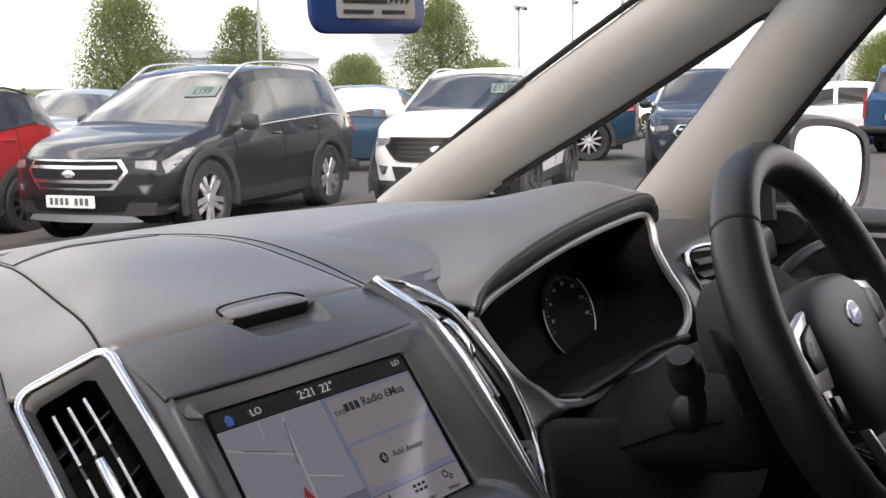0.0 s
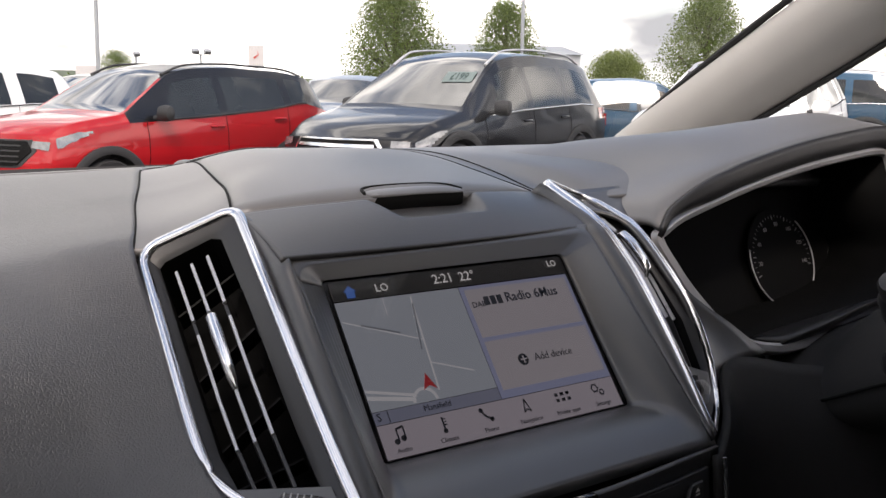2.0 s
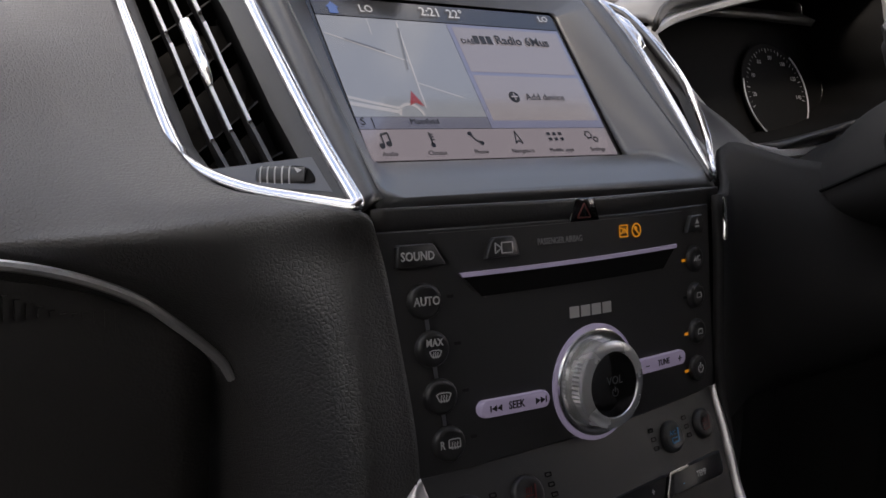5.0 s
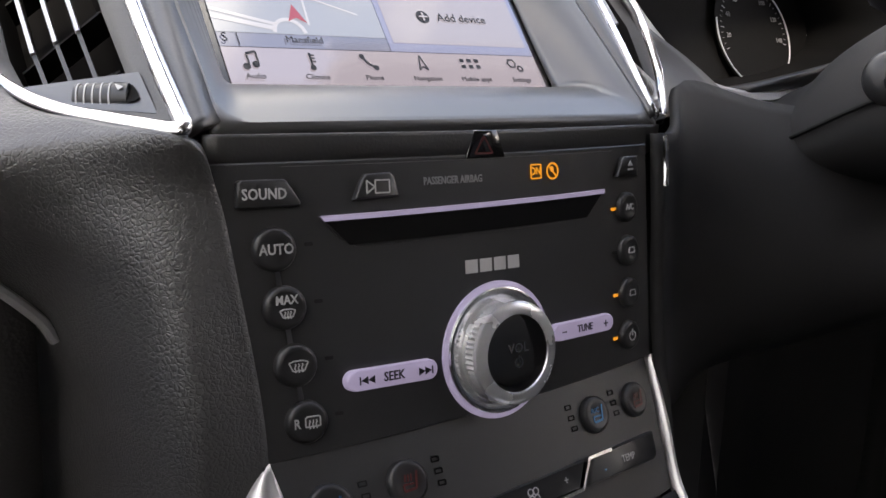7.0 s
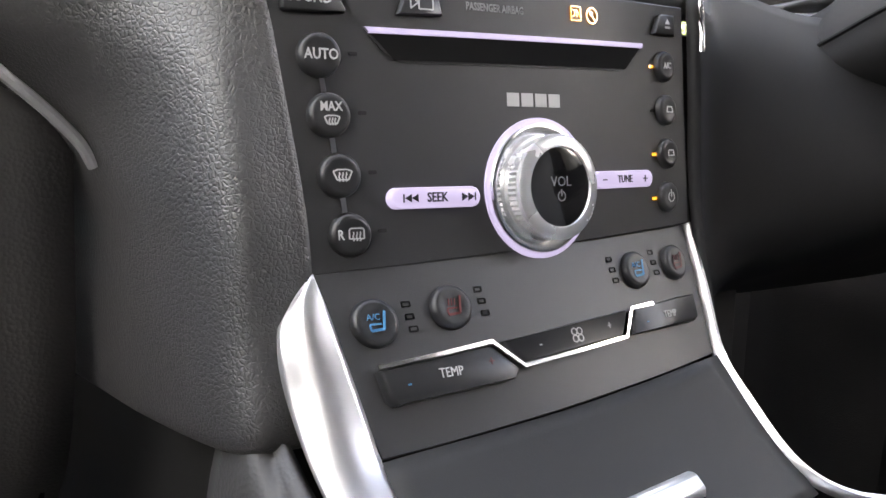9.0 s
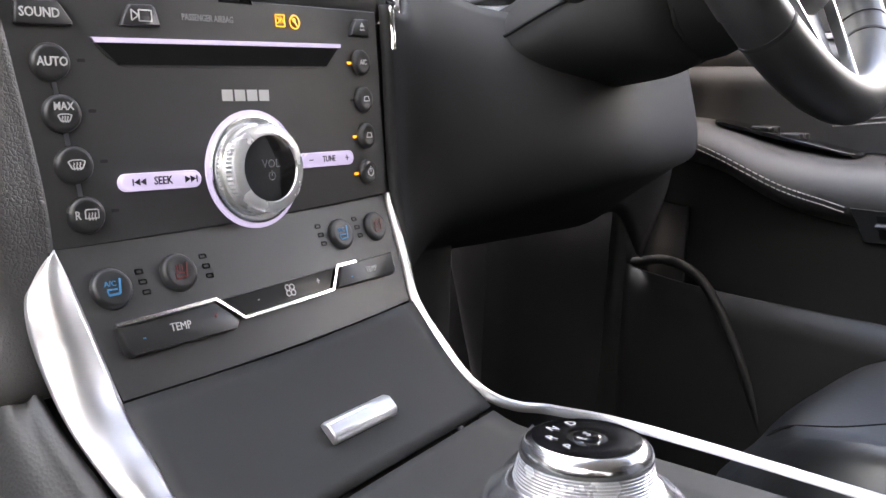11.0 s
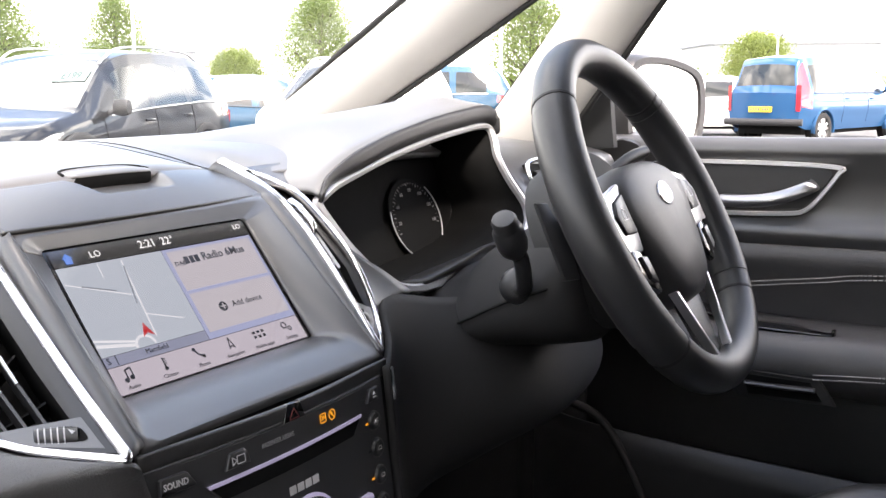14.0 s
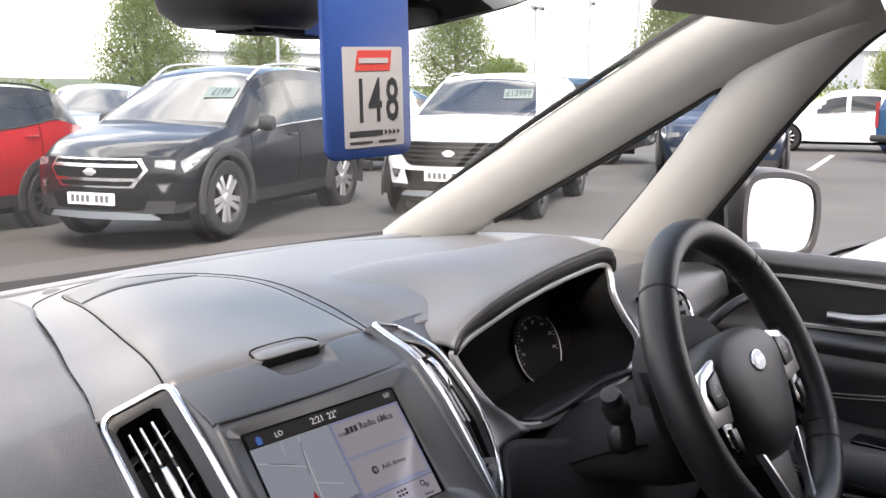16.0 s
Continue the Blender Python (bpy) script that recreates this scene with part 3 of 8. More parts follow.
o = part("lid", patch([[V(-0.8, 0.106, 0.952), V(-0.5, 0.102, 0.952), V(-0.26, 0.099, 0.948), V(-0.136, 0.093, 0.900)], [V(-0.8, 0.108, 0.88), V(-0.5, 0.104, 0.88), V(-0.26, 0.101, 0.88), V(-0.134, 0.097, 0.87)], [V(-0.8, 0.15, 0.76), V(-0.5, 0.14, 0.76), V(-0.26, 0.135, 0.76), V(-0.130, 0.130, 0.76)], [V(-0.8, 0.26, 0.66), V(-0.5, 0.25, 0.66), V(-0.26, 0.25, 0.66), V(-0.13, 0.25, 0.66)]], 20, 16), LEATHER_LOW, glove, "dark grained glovebox lid", thick=0.006)
o.matrix_parent_inverse = gi
for path in ([V(-0.80, 0.1040, 0.8845), V(-0.26, 0.0970, 0.8845), V(-0.134, 0.0930, 0.8845)], [V(-0.80, 0.1130, 0.838), V(-0.26, 0.1055, 0.838), V(-0.1425, 0.1030, 0.838)], [V(-0.1420, 0.0945, 0.883), V(-0.1405, 0.1020, 0.838), V(-0.1380, 0.1190, 0.780), V(-0.1370, 0.1430, 0.735)]):
    o = part("lid_gap", sweep(spline(path, 24), disc_section(0.0016, 6), up=V(0, -1, 0)), DEEP, glove)
    o.matrix_parent_inverse = gi
glove.location += V(-0.004, 0, 0.011)

dpart("stack_backing", box(0.22, 0.006, 0.265, T(0.19, 0.135, 0.832)), MATT, bevel=0.001)
# driver's side lower dash
ld = [[V(0.0955, 0.0150, 0.966), V(0.15, 0.052, 0.965), V(0.20, 0.090, 0.985), V(0.27, 0.080, 0.972), V(0.36, 0.045, 0.97), V(0.50, 0.062, 0.985), V(0.60, 0.112, 1.02), V(0.78, 0.16, 1.04)],
      [V(0.0935, 0.0095, 0.93), V(0.15, 0.048, 0.935), V(0.20, 0.062, 0.94), V(0.27, 0.042, 0.932), V(0.36, 0.030, 0.928), V(0.50, 0.055, 0.94), V(0.60, 0.11, 0.96), V(0.78, 0.19, 0.98)],
      [V(0.0925, 0.0040, 0.88), V(0.15, 0.045, 0.88), V(0.20, 0.048, 0.88), V(0.27, 0.022, 0.878), V(0.36, 0.008, 0.876), V(0.50, 0.040, 0.88), V(0.60, 0.105, 0.89), V(0.78, 0.20, 0.90)],
      [V(0.0915, -0.010, 0.83), V(0.15, 0.05, 0.81), V(0.20, 0.062, 0.835), V(0.27, 0.050, 0.845), V(0.36, 0.045, 0.85), V(0.50, 0.06, 0.86), V(0.60, 0.115, 0.86), V(0.78, 0.21, 0.81)],
      [V(0.0935, -0.02, 0.79), V(0.15, 0.12, 0.76), V(0.20, 0.15, 0.79), V(0.27, 0.15, 0.80), V(0.36, 0.15, 0.80), V(0.50, 0.15, 0.80), V(0.60, 0.17, 0.80), V(0.78, 0.24, 0.72)]]
dpart("driver_lower_panel", patch(ld, 40, 24), KNEE, "plain black driver's knee panel", thick=0.005)
dpart("start_switch_trim", sweep([V(0.1008, 0.0112, 0.9655), V(0.1010, 0.0100, 0.9585), V(0.1013, 0.0104, 0.9565), V(0.1008, 0.0090, 0.9515), V(0.1004, 0.0084, 0.9440)], disc_section(0.0015, 8, 0.6), up=V(0, -1, 0)), CHROME, "small upright chrome accent")


# ---- centre vents ----
def centre_vent(s):
    v = thing("air_vent", "tall black air vent in a bright chrome frame", "air vent", (s * 0.135, 0.1, 1.03), group="dashboard vents")
    iv = Matrix.Translation((-s * 0.135, -0.1, -1.03))
    def q(name, bm, material, label="", parent=None, **k):
        o = part(name, bm, material, parent or v, label, **k)
        if not parent:
            o.matrix_parent_inverse = iv
        return o
    tl, tr = V(s * 0.156, 0.192, 1.0715), V(s * 0.105, 0.173, 1.0945)
    br, bl, ml = (V(-0.1145, 0.0110, 0.9715), V(-0.158, 0.060, 0.9765), V(-0.1635, 0.098, 1.0)) if s < 0 else (V(0.1085, 0.0180, 0.9715), V(0.166, 0.068, 0.9765), V(0.1655, 0.100, 1.0))
    def corner(a, b, c3, r, k=5):
        e0, e1 = b + (a - b).normalized() * r, b + (c3 - b).normalized() * r
        return [e0 * (1 - f) ** 2 + b * 2 * f * (1 - f) + e1 * f * f for f in (j / k for j in range(k + 1))]
    if s < 0:
        ic = spline([tr, V(-0.1105, 0.128, 1.0670), V(-0.1120, 0.085, 1.0300), V(-0.1135, 0.047, 0.9985), br], 41)
        oc = spline([tl, V(-0.160, 0.145, 1.0375), ml, V(-0.1625, 0.077, 0.9850), bl], 41)
    else:
        ic = spline([V(0.108, 0.166, 1.0995), V(0.112, 0.121, 1.0790), V(0.114, 0.096, 1.0580), V(0.113, 0.074, 1.0350), V(0.111, 0.051, 1.0080), V(0.1065, 0.0225, 0.9735)], 41)
        oc = spline([V(0.163, 0.186, 1.0835), V(0.170, 0.152, 1.0730), V(0.170, 0.115, 1.0450), V(0.170, 0.090, 1.0170), V(0.169, 0.075, 0.9880), V(0.163, 0.066, 0.9690)], 41)
        tl, tr, br, bl = oc[0], ic[0], ic[-1], oc[-1]
    n = (br - tl).cross(bl - tr).normalized()
    if n.y > 0:
        n = -n
    ring = corner(oc[5], tl, tr, 0.014, 8) + corner(tl, tr, ic[3], 0.009, 7) + ic[5:37:2] + corner(ic[37], br, bl, 0.0060, 7) + corner(br, bl, oc[31], 0.026, 9) + oc[29:7:-2]
    fw = 0.0031 if s < 0 else 0.0018
    q("chrome_frame", sweep(ring, [(fw * math.cos(a), 0.0030 * math.sin(a) - 0.0012) for a in (2 * math.pi * k / 14 for k in range(14))], closed=True, up=n), CHROME, "bright chrome frame")
    def at(u, w, d=0.0):
        """u across from the outer edge, w down, d into the vent."""
        j = min(39, max(0, int(w * 40)))
        f = w * 40 - j
        return oc[j].lerp(oc[j + 1], f).lerp(ic[j].lerp(ic[j + 1], f), u) - n * d
    mouth_uv = [(0.13, 0.058), (0.20, 0.045), (0.70, 0.040), (0.785, 0.058), (0.80, 0.30), (0.80, 0.60), (0.80, 0.822), (0.45, 0.812), (0.13, 0.805), (0.12, 0.60), (0.12, 0.30)]
    lip_uv = [(0.02, 0.02), (0.10, 0.012), (0.88, 0.012), (0.97, 0.03), (0.975, 0.30), (0.975, 0.60), (0.975, 0.97), (0.45, 0.975), (0.02, 0.93), (-0.01, 0.60), (0.0, 0.30)]
    lip_ = [at(u, w, 0.001) for u, w in lip_uv]
    mid_ = [at(u * 0.65 + a * 0.35, w * 0.65 + b * 0.35, 0.0035) for (u, w), (a, b) in zip(mouth_uv, lip_uv)]
    mouth = [at(u, w, 0.0065 if w < 0.79 else 0.0055) for u, w in mouth_uv]
    deep = [at(0.46 + (u - 0.46) * 0.97, 0.45 + (w - 0.45) * 0.97, 0.052) for u, w in mouth_uv]
    q("inner_bezel", grid([r + [r[0]] for r in (lip_, mid_, mouth)]), HARD, "black angled bezel")
    bm = grid([r + [r[0]] for r in (mouth, deep)])
    bm.faces.new([bm.verts.new(p) for p in deep])
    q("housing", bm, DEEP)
    for k, u in enumerate((0.27, 0.44, 0.61)):
        path = [at(u, w, 0.0115) for w in (0.080, 0.32, 0.55, 0.785)]
        va = q("vane", sweep(path, [(-0.0007, -0.013), (0.0007, -0.013), (0.0009, 0.003), (-0.0009, 0.003)], up=n), HARD, "slim black vane")
        # sheen of the sky along the upper vane, painted as two satin strips
        for w0, w1 in ((0.085, 0.24), (0.28, 0.60)):
            part("edge", sweep([at(u, w0, 0.0080), at(u, (w0 + w1) / 2, 0.0078), at(u, w1, 0.0080)], [(-0.0011, -0.001), (0.0011, -0.001), (0.0008, 0.0008), (-0.0008, 0.0008)], up=n), SATIN, va, "silvery strip painted as the sky's sheen")
    for w in (0.13, 0.31, 0.49, 0.67):
        q("rear_blade", sweep([at(0.15, w + 0.02, 0.031), at(0.78, w - 0.02, 0.031)], [(-0.0006, -0.006), (0.0006, -0.006), (0.0006, 0.006), (-0.0006, 0.006)], up=n), MATT)
    rows_ = []
    for w, r, d in ((0.262, 0.0020, 0.006), (0.268, 0.0033, 0.0035), (0.31, 0.0037, 0.0022), (0.385, 0.0033, 0.0022), (0.42, 0.0028, 0.0035), (0.44, 0.0016, 0.0070)):
        c0 = at(0.44, w, d)
        side = (tr - tl).normalized()
        rows_.append([c0 + side * (r * math.cos(a)) + n * (0.9 * r * math.sin(a)) for a in (2 * math.pi * i / 16 for i in range(16))])
    bm = grid([r + [r[0]] for r in rows_])
    bmesh.ops.remove_doubles(bm, verts=bm.verts, dist=1e-6)
    bmesh.ops.holes_fill(bm, edges=bm.edges)
    q("slider", bm, CHROME, "bright chrome slider")
    # plate with the thumbwheel in its dark slot
    def tile(name, us, ws, d, h, material, label=""):
        pl = bmesh.new()
        cor = [(us[0], ws[0]), (us[1], ws[0]), (us[1], ws[1]), (us[0], ws[1])]
        top = [pl.verts.new(at(u, w, d)) for u, w in cor]
        bot = [pl.verts.new(at(u, w, d + h)) for u, w in cor]
        pl.faces.new(top)
        for i in range(4):
            pl.faces.new((top[i], top[(i + 1) % 4], bot[(i + 1) % 4], bot[i]))
        return q(name, pl, material, label, smooth=False)
    tile("wheel_plate", (0.10, 0.88), (0.815, 0.945), 0.0020, 0.010, SURROUND, "dark grey plate under the vanes")
    slot = bmesh.new()
    slot.faces.new([slot.verts.new(at(0.585 + 0.235 * math.copysign(abs(math.cos(a)) ** 0.45, math.cos(a)), 0.880 + 0.036 * math.copysign(abs(math.sin(a)) ** 0.6, math.sin(a)), 0.0015)) for a in (2 * math.pi * k / 28 for k in range(28))])
    q("wheel_slot", slot, DEEP, smooth=False)
    w0, w1 = at(0.40, 0.880, 0.0046), at(0.77, 0.880, 0.0046)
    ax = (w1 - w0).normalized()
    up2 = n.cross(ax).normalized()
    m = Matrix((up2, ax.cross(up2), ax)).transposed().to_4x4()
    m.translation = w0
    ln = (w1 - w0).length
    wheel_ = q("thumbwheel", lathe([(0.0040, 0.0), (0.0050, 0.0006), (0.0053, ln * 0.5), (0.0050, ln - 0.0006), (0.0040, ln)], m, 32), KEY, "ribbed thumbwheel")
    arrow = bmesh.new()
    arrow.faces.new([arrow.verts.new(at(u, w, -0.0011)) for u, w in ((0.700, 0.868), (0.745, 0.880), (0.700, 0.892))])
    part("arrow_mark", arrow, PRINT, wheel_, smooth=False)
    for k in range(5):
        z0 = ln * (0.08 + 0.145 * k)
        part("rib", lathe([(0.0048, z0), (0.0055, z0 + 0.0002), (0.0055, z0 + 0.0008), (0.0048, z0 + 0.0010)], m, 24), PRINT, wheel_)
    return v


vents = [centre_vent(-1), centre_vent(1)]


def lean_back(p):
    """The upper dash leans away from the cabin and swells towards the driver."""
    h = min(1.0, max(0.0, (p.z - 0.97) / 0.125))
    side = ease(-p.x, 0.11, 0.16)
    w = (1 - ease(p.x, 0.135, 0.21)) * (1 - ease(p.y, 0.30, 0.60)) * (1 - ease(-p.x, 0.25, 0.60))
    return V(h * (0.0165 + 0.05 * p.x) + (1 - h) * 0.003 + 0.010 * side, h * (0.0170 + 0.07 * p.x) + (1 - h) * 0.002 + 0.008 * side, -0.003 * h) * w


for o in (*dash.children, *vents[0].children_recursive, *vents[1].children_recursive):
    if o not in (surround, band):
        for v in o.data.vertices:
            v.co += lean_back(v.co)


# ---- display ----
screen = thing("infotainment_display", "lit touch display showing a map beside radio tiles", "display", (0, 0.093, 1.021))
si = Matrix.Translation((0, -0.093, -1.021))


def ui(name, color, power):
    return glow_mat(name, color, power)


U_MAP, U_TILE, U_BACK, U_BAR, U_DARK = ui("map_blue", (0.51, 0.585, 0.70), 0.091), ui("tile_lilac", (0.57, 0.56, 0.64), 0.091), ui("tile_blue", (0.34, 0.39, 0.62), 0.105), ui("bar_lilac", (0.57, 0.545, 0.65), 0.091), ui("status_black", (0.010, 0.010, 0.012), 0.139)
U_INFO, U_TXT, U_LIT, U_ROAD, U_RED, U_HOME = ui("info_grey", (0.32, 0.36, 0.52), 0.083), mat("ink", (0.01, 0.01, 0.015), 0.4, mottle=0), ui("status_text", (0.7, 0.72, 0.75), 0.174), ui("road_white", (0.72, 0.76, 0.84), 0.111), ui("marker_red", (0.55, 0.03, 0.04), 0.098), ui("home_blue", (0.05, 0.16, 0.55), 0.153)

U_NAME = ui("map_label_grey", (0.28, 0.33, 0.42), 0.070)


def sp_(name, shapes, material, z, label="", parent=None):
    bm = bmesh.new()
    for s in shapes:
        slab(s, 0.0002, S @ T(0, 0, z), bm)
    o = part(name, bm, material, parent or screen, label, smooth=False)
    if not parent:
        o.matrix_parent_inverse = si
    return o


def rect(x0, y0, x1, y1):
    return [(x0, y0), (x1, y0), (x1, y1), (x0, y1)]


def stext(body, size, x, y, material, align="CENTER", name="caption", rot=0.0, bold=0.0):
    o = lettering(body, size, S @ T(x, y, 0.0011) @ Matrix.Rotation(radians(rot), 4, "Z"), material, screen, name, align=align, bold=bold)
    o.matrix_parent_inverse = si
    return o


bm = slab(rect(-0.0810, -0.0520, 0.0860, 0.0500), -0.004, S @ T(0, 0, -0.0004))
o = part("panel", bm, GLOSS, screen, "black display glass", smooth=False)
o.matrix_parent_inverse = si
sp_("status_bar", [rect(-0.0742, 0.0352, 0.0802, 0.0460)], U_DARK, 0.0)
sp_("map_area", [rect(-0.0742, -0.0238, 0.0018, 0.0346)], U_MAP, 0.0, "pale blue map")
sp_("tile_backing", [rect(0.0022, -0.0305, 0.0802, 0.0346)], U_BACK, 0.0, "blue backing of the radio tiles")
sp_("tile", [rect(0.0048, 0.0040, 0.0775, 0.0325)], U_TILE, 0.0004)
sp_("tile", [rect(0.0048, -0.0262, 0.0775, 0.0016)], U_TILE, 0.0004)
sp_("info_strip", [rect(-0.0742, -0.0305, 0.0018, -0.0241)], U_INFO, 0.0)
sp_("menu_bar", [rect(-0.0742, -0.0478, 0.0802, -0.0309)], U_BAR, 0.0, "pale lilac menu bar")
road = [bar(-0.0330, -0.0190, -0.0295, 0.0330, 0.0009), bar(-0.0735, 0.0240, -0.0310, 0.0085, 0.0006), bar(-0.0320, -0.004, -0.0080, -0.0125, 0.0006), bar(-0.0742, -0.0165, -0.0480, -0.0215, 0.0020), bar(-0.0742, -0.0130, -0.0470, -0.0195, 0.0014), bar(-0.047, 0.024, -0.0465, 0.034, 0.0004)]
for k in range(10):
    a0, a1 = radians(-20 + 22 * k), radians(-20 + 22 * (k + 1))
    road.append(bar(-0.0425 + 0.0068 * math.cos(a0), -0.0235 + 0.0068 * math.sin(a0), -0.0425 + 0.0068 * math.cos(a1), -0.0235 + 0.0068 * math.sin(a1), 0.0016))
for r_ in road[:6] + [r for r in road[6:] if min(y for _, y in r) > -0.0238]:
    sp_("map_road", [r_], U_ROAD, 0.0003)
# street names on the map are plain bars
sp_("street_name", [bar(-0.0640, 0.0208, -0.0435, 0.0140, 0.0008)], U_NAME, 0.0006)
sp_("street_name", [bar(-0.0345, 0.0035, -0.0300, 0.0290, 0.0008)], U_NAME, 0.0006)
sp_("position_marker", [[(-0.0380, -0.0092), (-0.0338, -0.0182), (-0.0378, -0.0158), (-0.0418, -0.0178)]], U_RED, 0.0006, "red arrow marker")
sp_("home_symbol", [[(-0.0672, 0.0398), (-0.0636, 0.0432), (-0.0600, 0.0398)], rect(-0.0660, 0.0362, -0.0612, 0.0398)], U_HOME, 0.0004)
stext("LO", 0.0062, -0.0450, 0.0396, U_LIT)
stext("2:21", 0.0078, -0.0060, 0.0406, U_LIT)
stext("22\u00b0", 0.0078, 0.0100, 0.0404, U_LIT)
stext("LO", 0.0054, 0.0722, 0.0418, U_LIT)
stext("DAB", 0.0046, 0.0062, 0.0228, U_TXT, "LEFT")
sp_("station_mark", [rect(0.0152, 0.0220, 0.0186, 0.0272), rect(0.0196, 0.0220, 0.0230, 0.0272), rect(0.0240, 0.0220, 0.0274, 0.0272)], U_TXT, 0.0007)
stext("Radio 6Mus", 0.0080, 0.0296, 0.0248, U_TXT, "LEFT", bold=0.0001)
sp_("plus_symbol", [circle(0.0034, 18, 0.0252, -0.0118)], U_TXT, 0.0006)
sp_("plus_strokes", [bar(0.0230, -0.0118, 0.0274, -0.0118, 0.0008), bar(0.0252, -0.0140, 0.0252, -0.0096, 0.0008)], U_TILE, 0.0010)
stext("Add device", 0.0060, 0.0325, -0.0120, U_TXT, "LEFT")
stext("Mansfield", 0.0044, -0.0379, -0.0272, U_TXT)
stext("S", 0.0058, -0.0718, -0.0272, U_TXT)
sp_("divider", [bar(-0.0662, -0.0302, -0.0662, -0.0245, 0.0004)], U_TXT, 0.0005)
for cap, x in (("Audio", -0.0640), ("Climate", -0.0378), ("Phone", -0.0117), ("Navigation", 0.0147), ("Mobile apps", 0.0406), ("Settings", 0.0662)):
    stext(cap, 0.0034, x, -0.0448, U_TXT)


def menu_symbol(name, dx, shapes):
    sp_(name, [[(x + dx, y - 0.0006) for x, y in sh] for sh in shapes], U_TXT, 0.0006)


menu_symbol("audio_symbol", 0.0040, [bar(-0.0690, -0.0395, -0.0690, -0.0335, 0.0008), bar(-0.0650, -0.0385, -0.0650, -0.0325, 0.0008), bar(-0.0690, -0.0335, -0.0650, -0.0325, 0.0011), circle(0.0015, 10, -0.0702, -0.0395), circle(0.0015, 10, -0.0662, -0.0385)])
menu_symbol("climate_symbol", 0.0015, [bar(-0.0395, -0.0395, -0.0395, -0.0325, 0.0009), circle(0.0013, 10, -0.0395, -0.0395), bar(-0.0395, -0.0335, -0.0375, -0.0335, 0.0006), bar(-0.0395, -0.0350, -0.0375, -0.0350, 0.0006), bar(-0.0395, -0.0365, -0.0375, -0.0365, 0.0006)])
menu_symbol("phone_symbol", 0.0, [bar(-0.0143, -0.0335, -0.0118, -0.0372, 0.0011), bar(-0.0118, -0.0372, -0.0085, -0.0390, 0.0011), circle(0.0013, 10, -0.0140, -0.0335), circle(0.0013, 10, -0.0088, -0.0389)])
menu_symbol("navigation_symbol", -0.0028, [bar(0.0155, -0.0395, 0.0175, -0.0322, 0.0007), bar(0.0175, -0.0322, 0.0198, -0.0395, 0.0007), bar(0.0175, -0.0378, 0.0155, -0.0395, 0.0007), bar(0.0175, -0.0378, 0.0198, -0.0395, 0.0007)])
menu_symbol("apps_symbol", -0.0035, [rect(0.0390 + 0.0040 * i, -0.0350 - 0.0032 * j, 0.0412 + 0.0040 * i, -0.0332 - 0.0032 * j) for i in range(3) for j in range(2)])
gear = []
for cx, cy, r in ((0.0695, -0.0350, 0.0021), (0.0735, -0.0378, 0.0014)):
    gear += [bar(cx + r * math.cos(radians(45 * k)), cy + r * math.sin(radians(45 * k)), cx + r * math.cos(radians(45 * k + 45)), cy + r * math.sin(radians(45 * k + 45)), 0.0007) for k in range(8)]
    gear += [bar(cx + r * math.cos(radians(60 * k)), cy + r * math.sin(radians(60 * k)), cx + 1.35 * r * math.cos(radians(60 * k)), cy + 1.35 * r * math.sin(radians(60 * k)), 0.0006) for k in range(6)]
menu_symbol("settings_symbol", -0.0050, gear)


# ---- radio panel ----
radio = thing("radio_panel", "matt black radio panel with round keys and chrome knob", "car radio", (0, 0.011, 0.918))
ri = Matrix.Translation((0, -0.011, -0.918))
R = plane_m((0.001, 0.0035, 0.920), (0, 0.0115, 0.095))


def rp(name, bm, material, label="", parent=None, **k):
    o = part(name, bm, material, parent or radio, label, **k)
    if not parent:
        o.matrix_parent_inverse = ri
    return o


def rmarks(shapes, material, z, parent, name="symbol", label=""):
    return marks(shapes, R @ T(0, 0, z), material, parent, name, label)


def rtext(body, size, x, y, z, material, parent, squash=0.85):
    return lettering(body, size, R @ T(x, y, z), material, parent, squash=squash, bold=0.00008)


def bowed_bar(upper, lower, height, m, n=20):
    """A raised bar between two polylines, in steps fine enough to be bowed."""
    def along(pts, f):
        x = pts[0][0] + (pts[-1][0] - pts[0][0]) * f
        return V(x, float(np.interp(x, [p[0] for p in pts], [p[1] for p in pts])), 0)
    rows = []
    for i in range(n + 1):
        a, b = along(upper, i / n), along(lower, i / n)
        rows.append([m @ q for q in (a, a + V(0, -0.0001, height), b + V(0, 0.0001, height), b)])
    return grid(rows)


def bowed_plate(tl, bl, br, tr, m, depth=0.010):
    """A thick plate between four corners, fine enough across to be bowed."""
    rows = []
    for i in range(25):
        f = i / 24
        t, b = V(*tl, 0).lerp(V(*tr, 0), f), V(*bl, 0).lerp(V(*br, 0), f)
        rows.append([m @ q for q in (t + V(0, 0, -depth), t + V(0, 0, -0.0006), t.lerp(b, 0.006), t.lerp(b, 0.5), t.lerp(b, 0.994), b + V(0, 0, -0.0006), b + V(0, 0, -depth))])
    rows.insert(0, [p - V(0, 0, 0) + m.to_3x3() @ V(0, 0, -depth) for p in rows[0]])
    rows.append([p + m.to_3x3() @ V(0, 0, -depth) for p in rows[-1]])
    return grid(rows)


rp("faceplate", bowed_plate((-0.1040, 0.0412), (-0.0912, -0.0578), (0.0922, -0.0492), (0.0928, 0.0425), R), PANEL, "matt black faceplate")
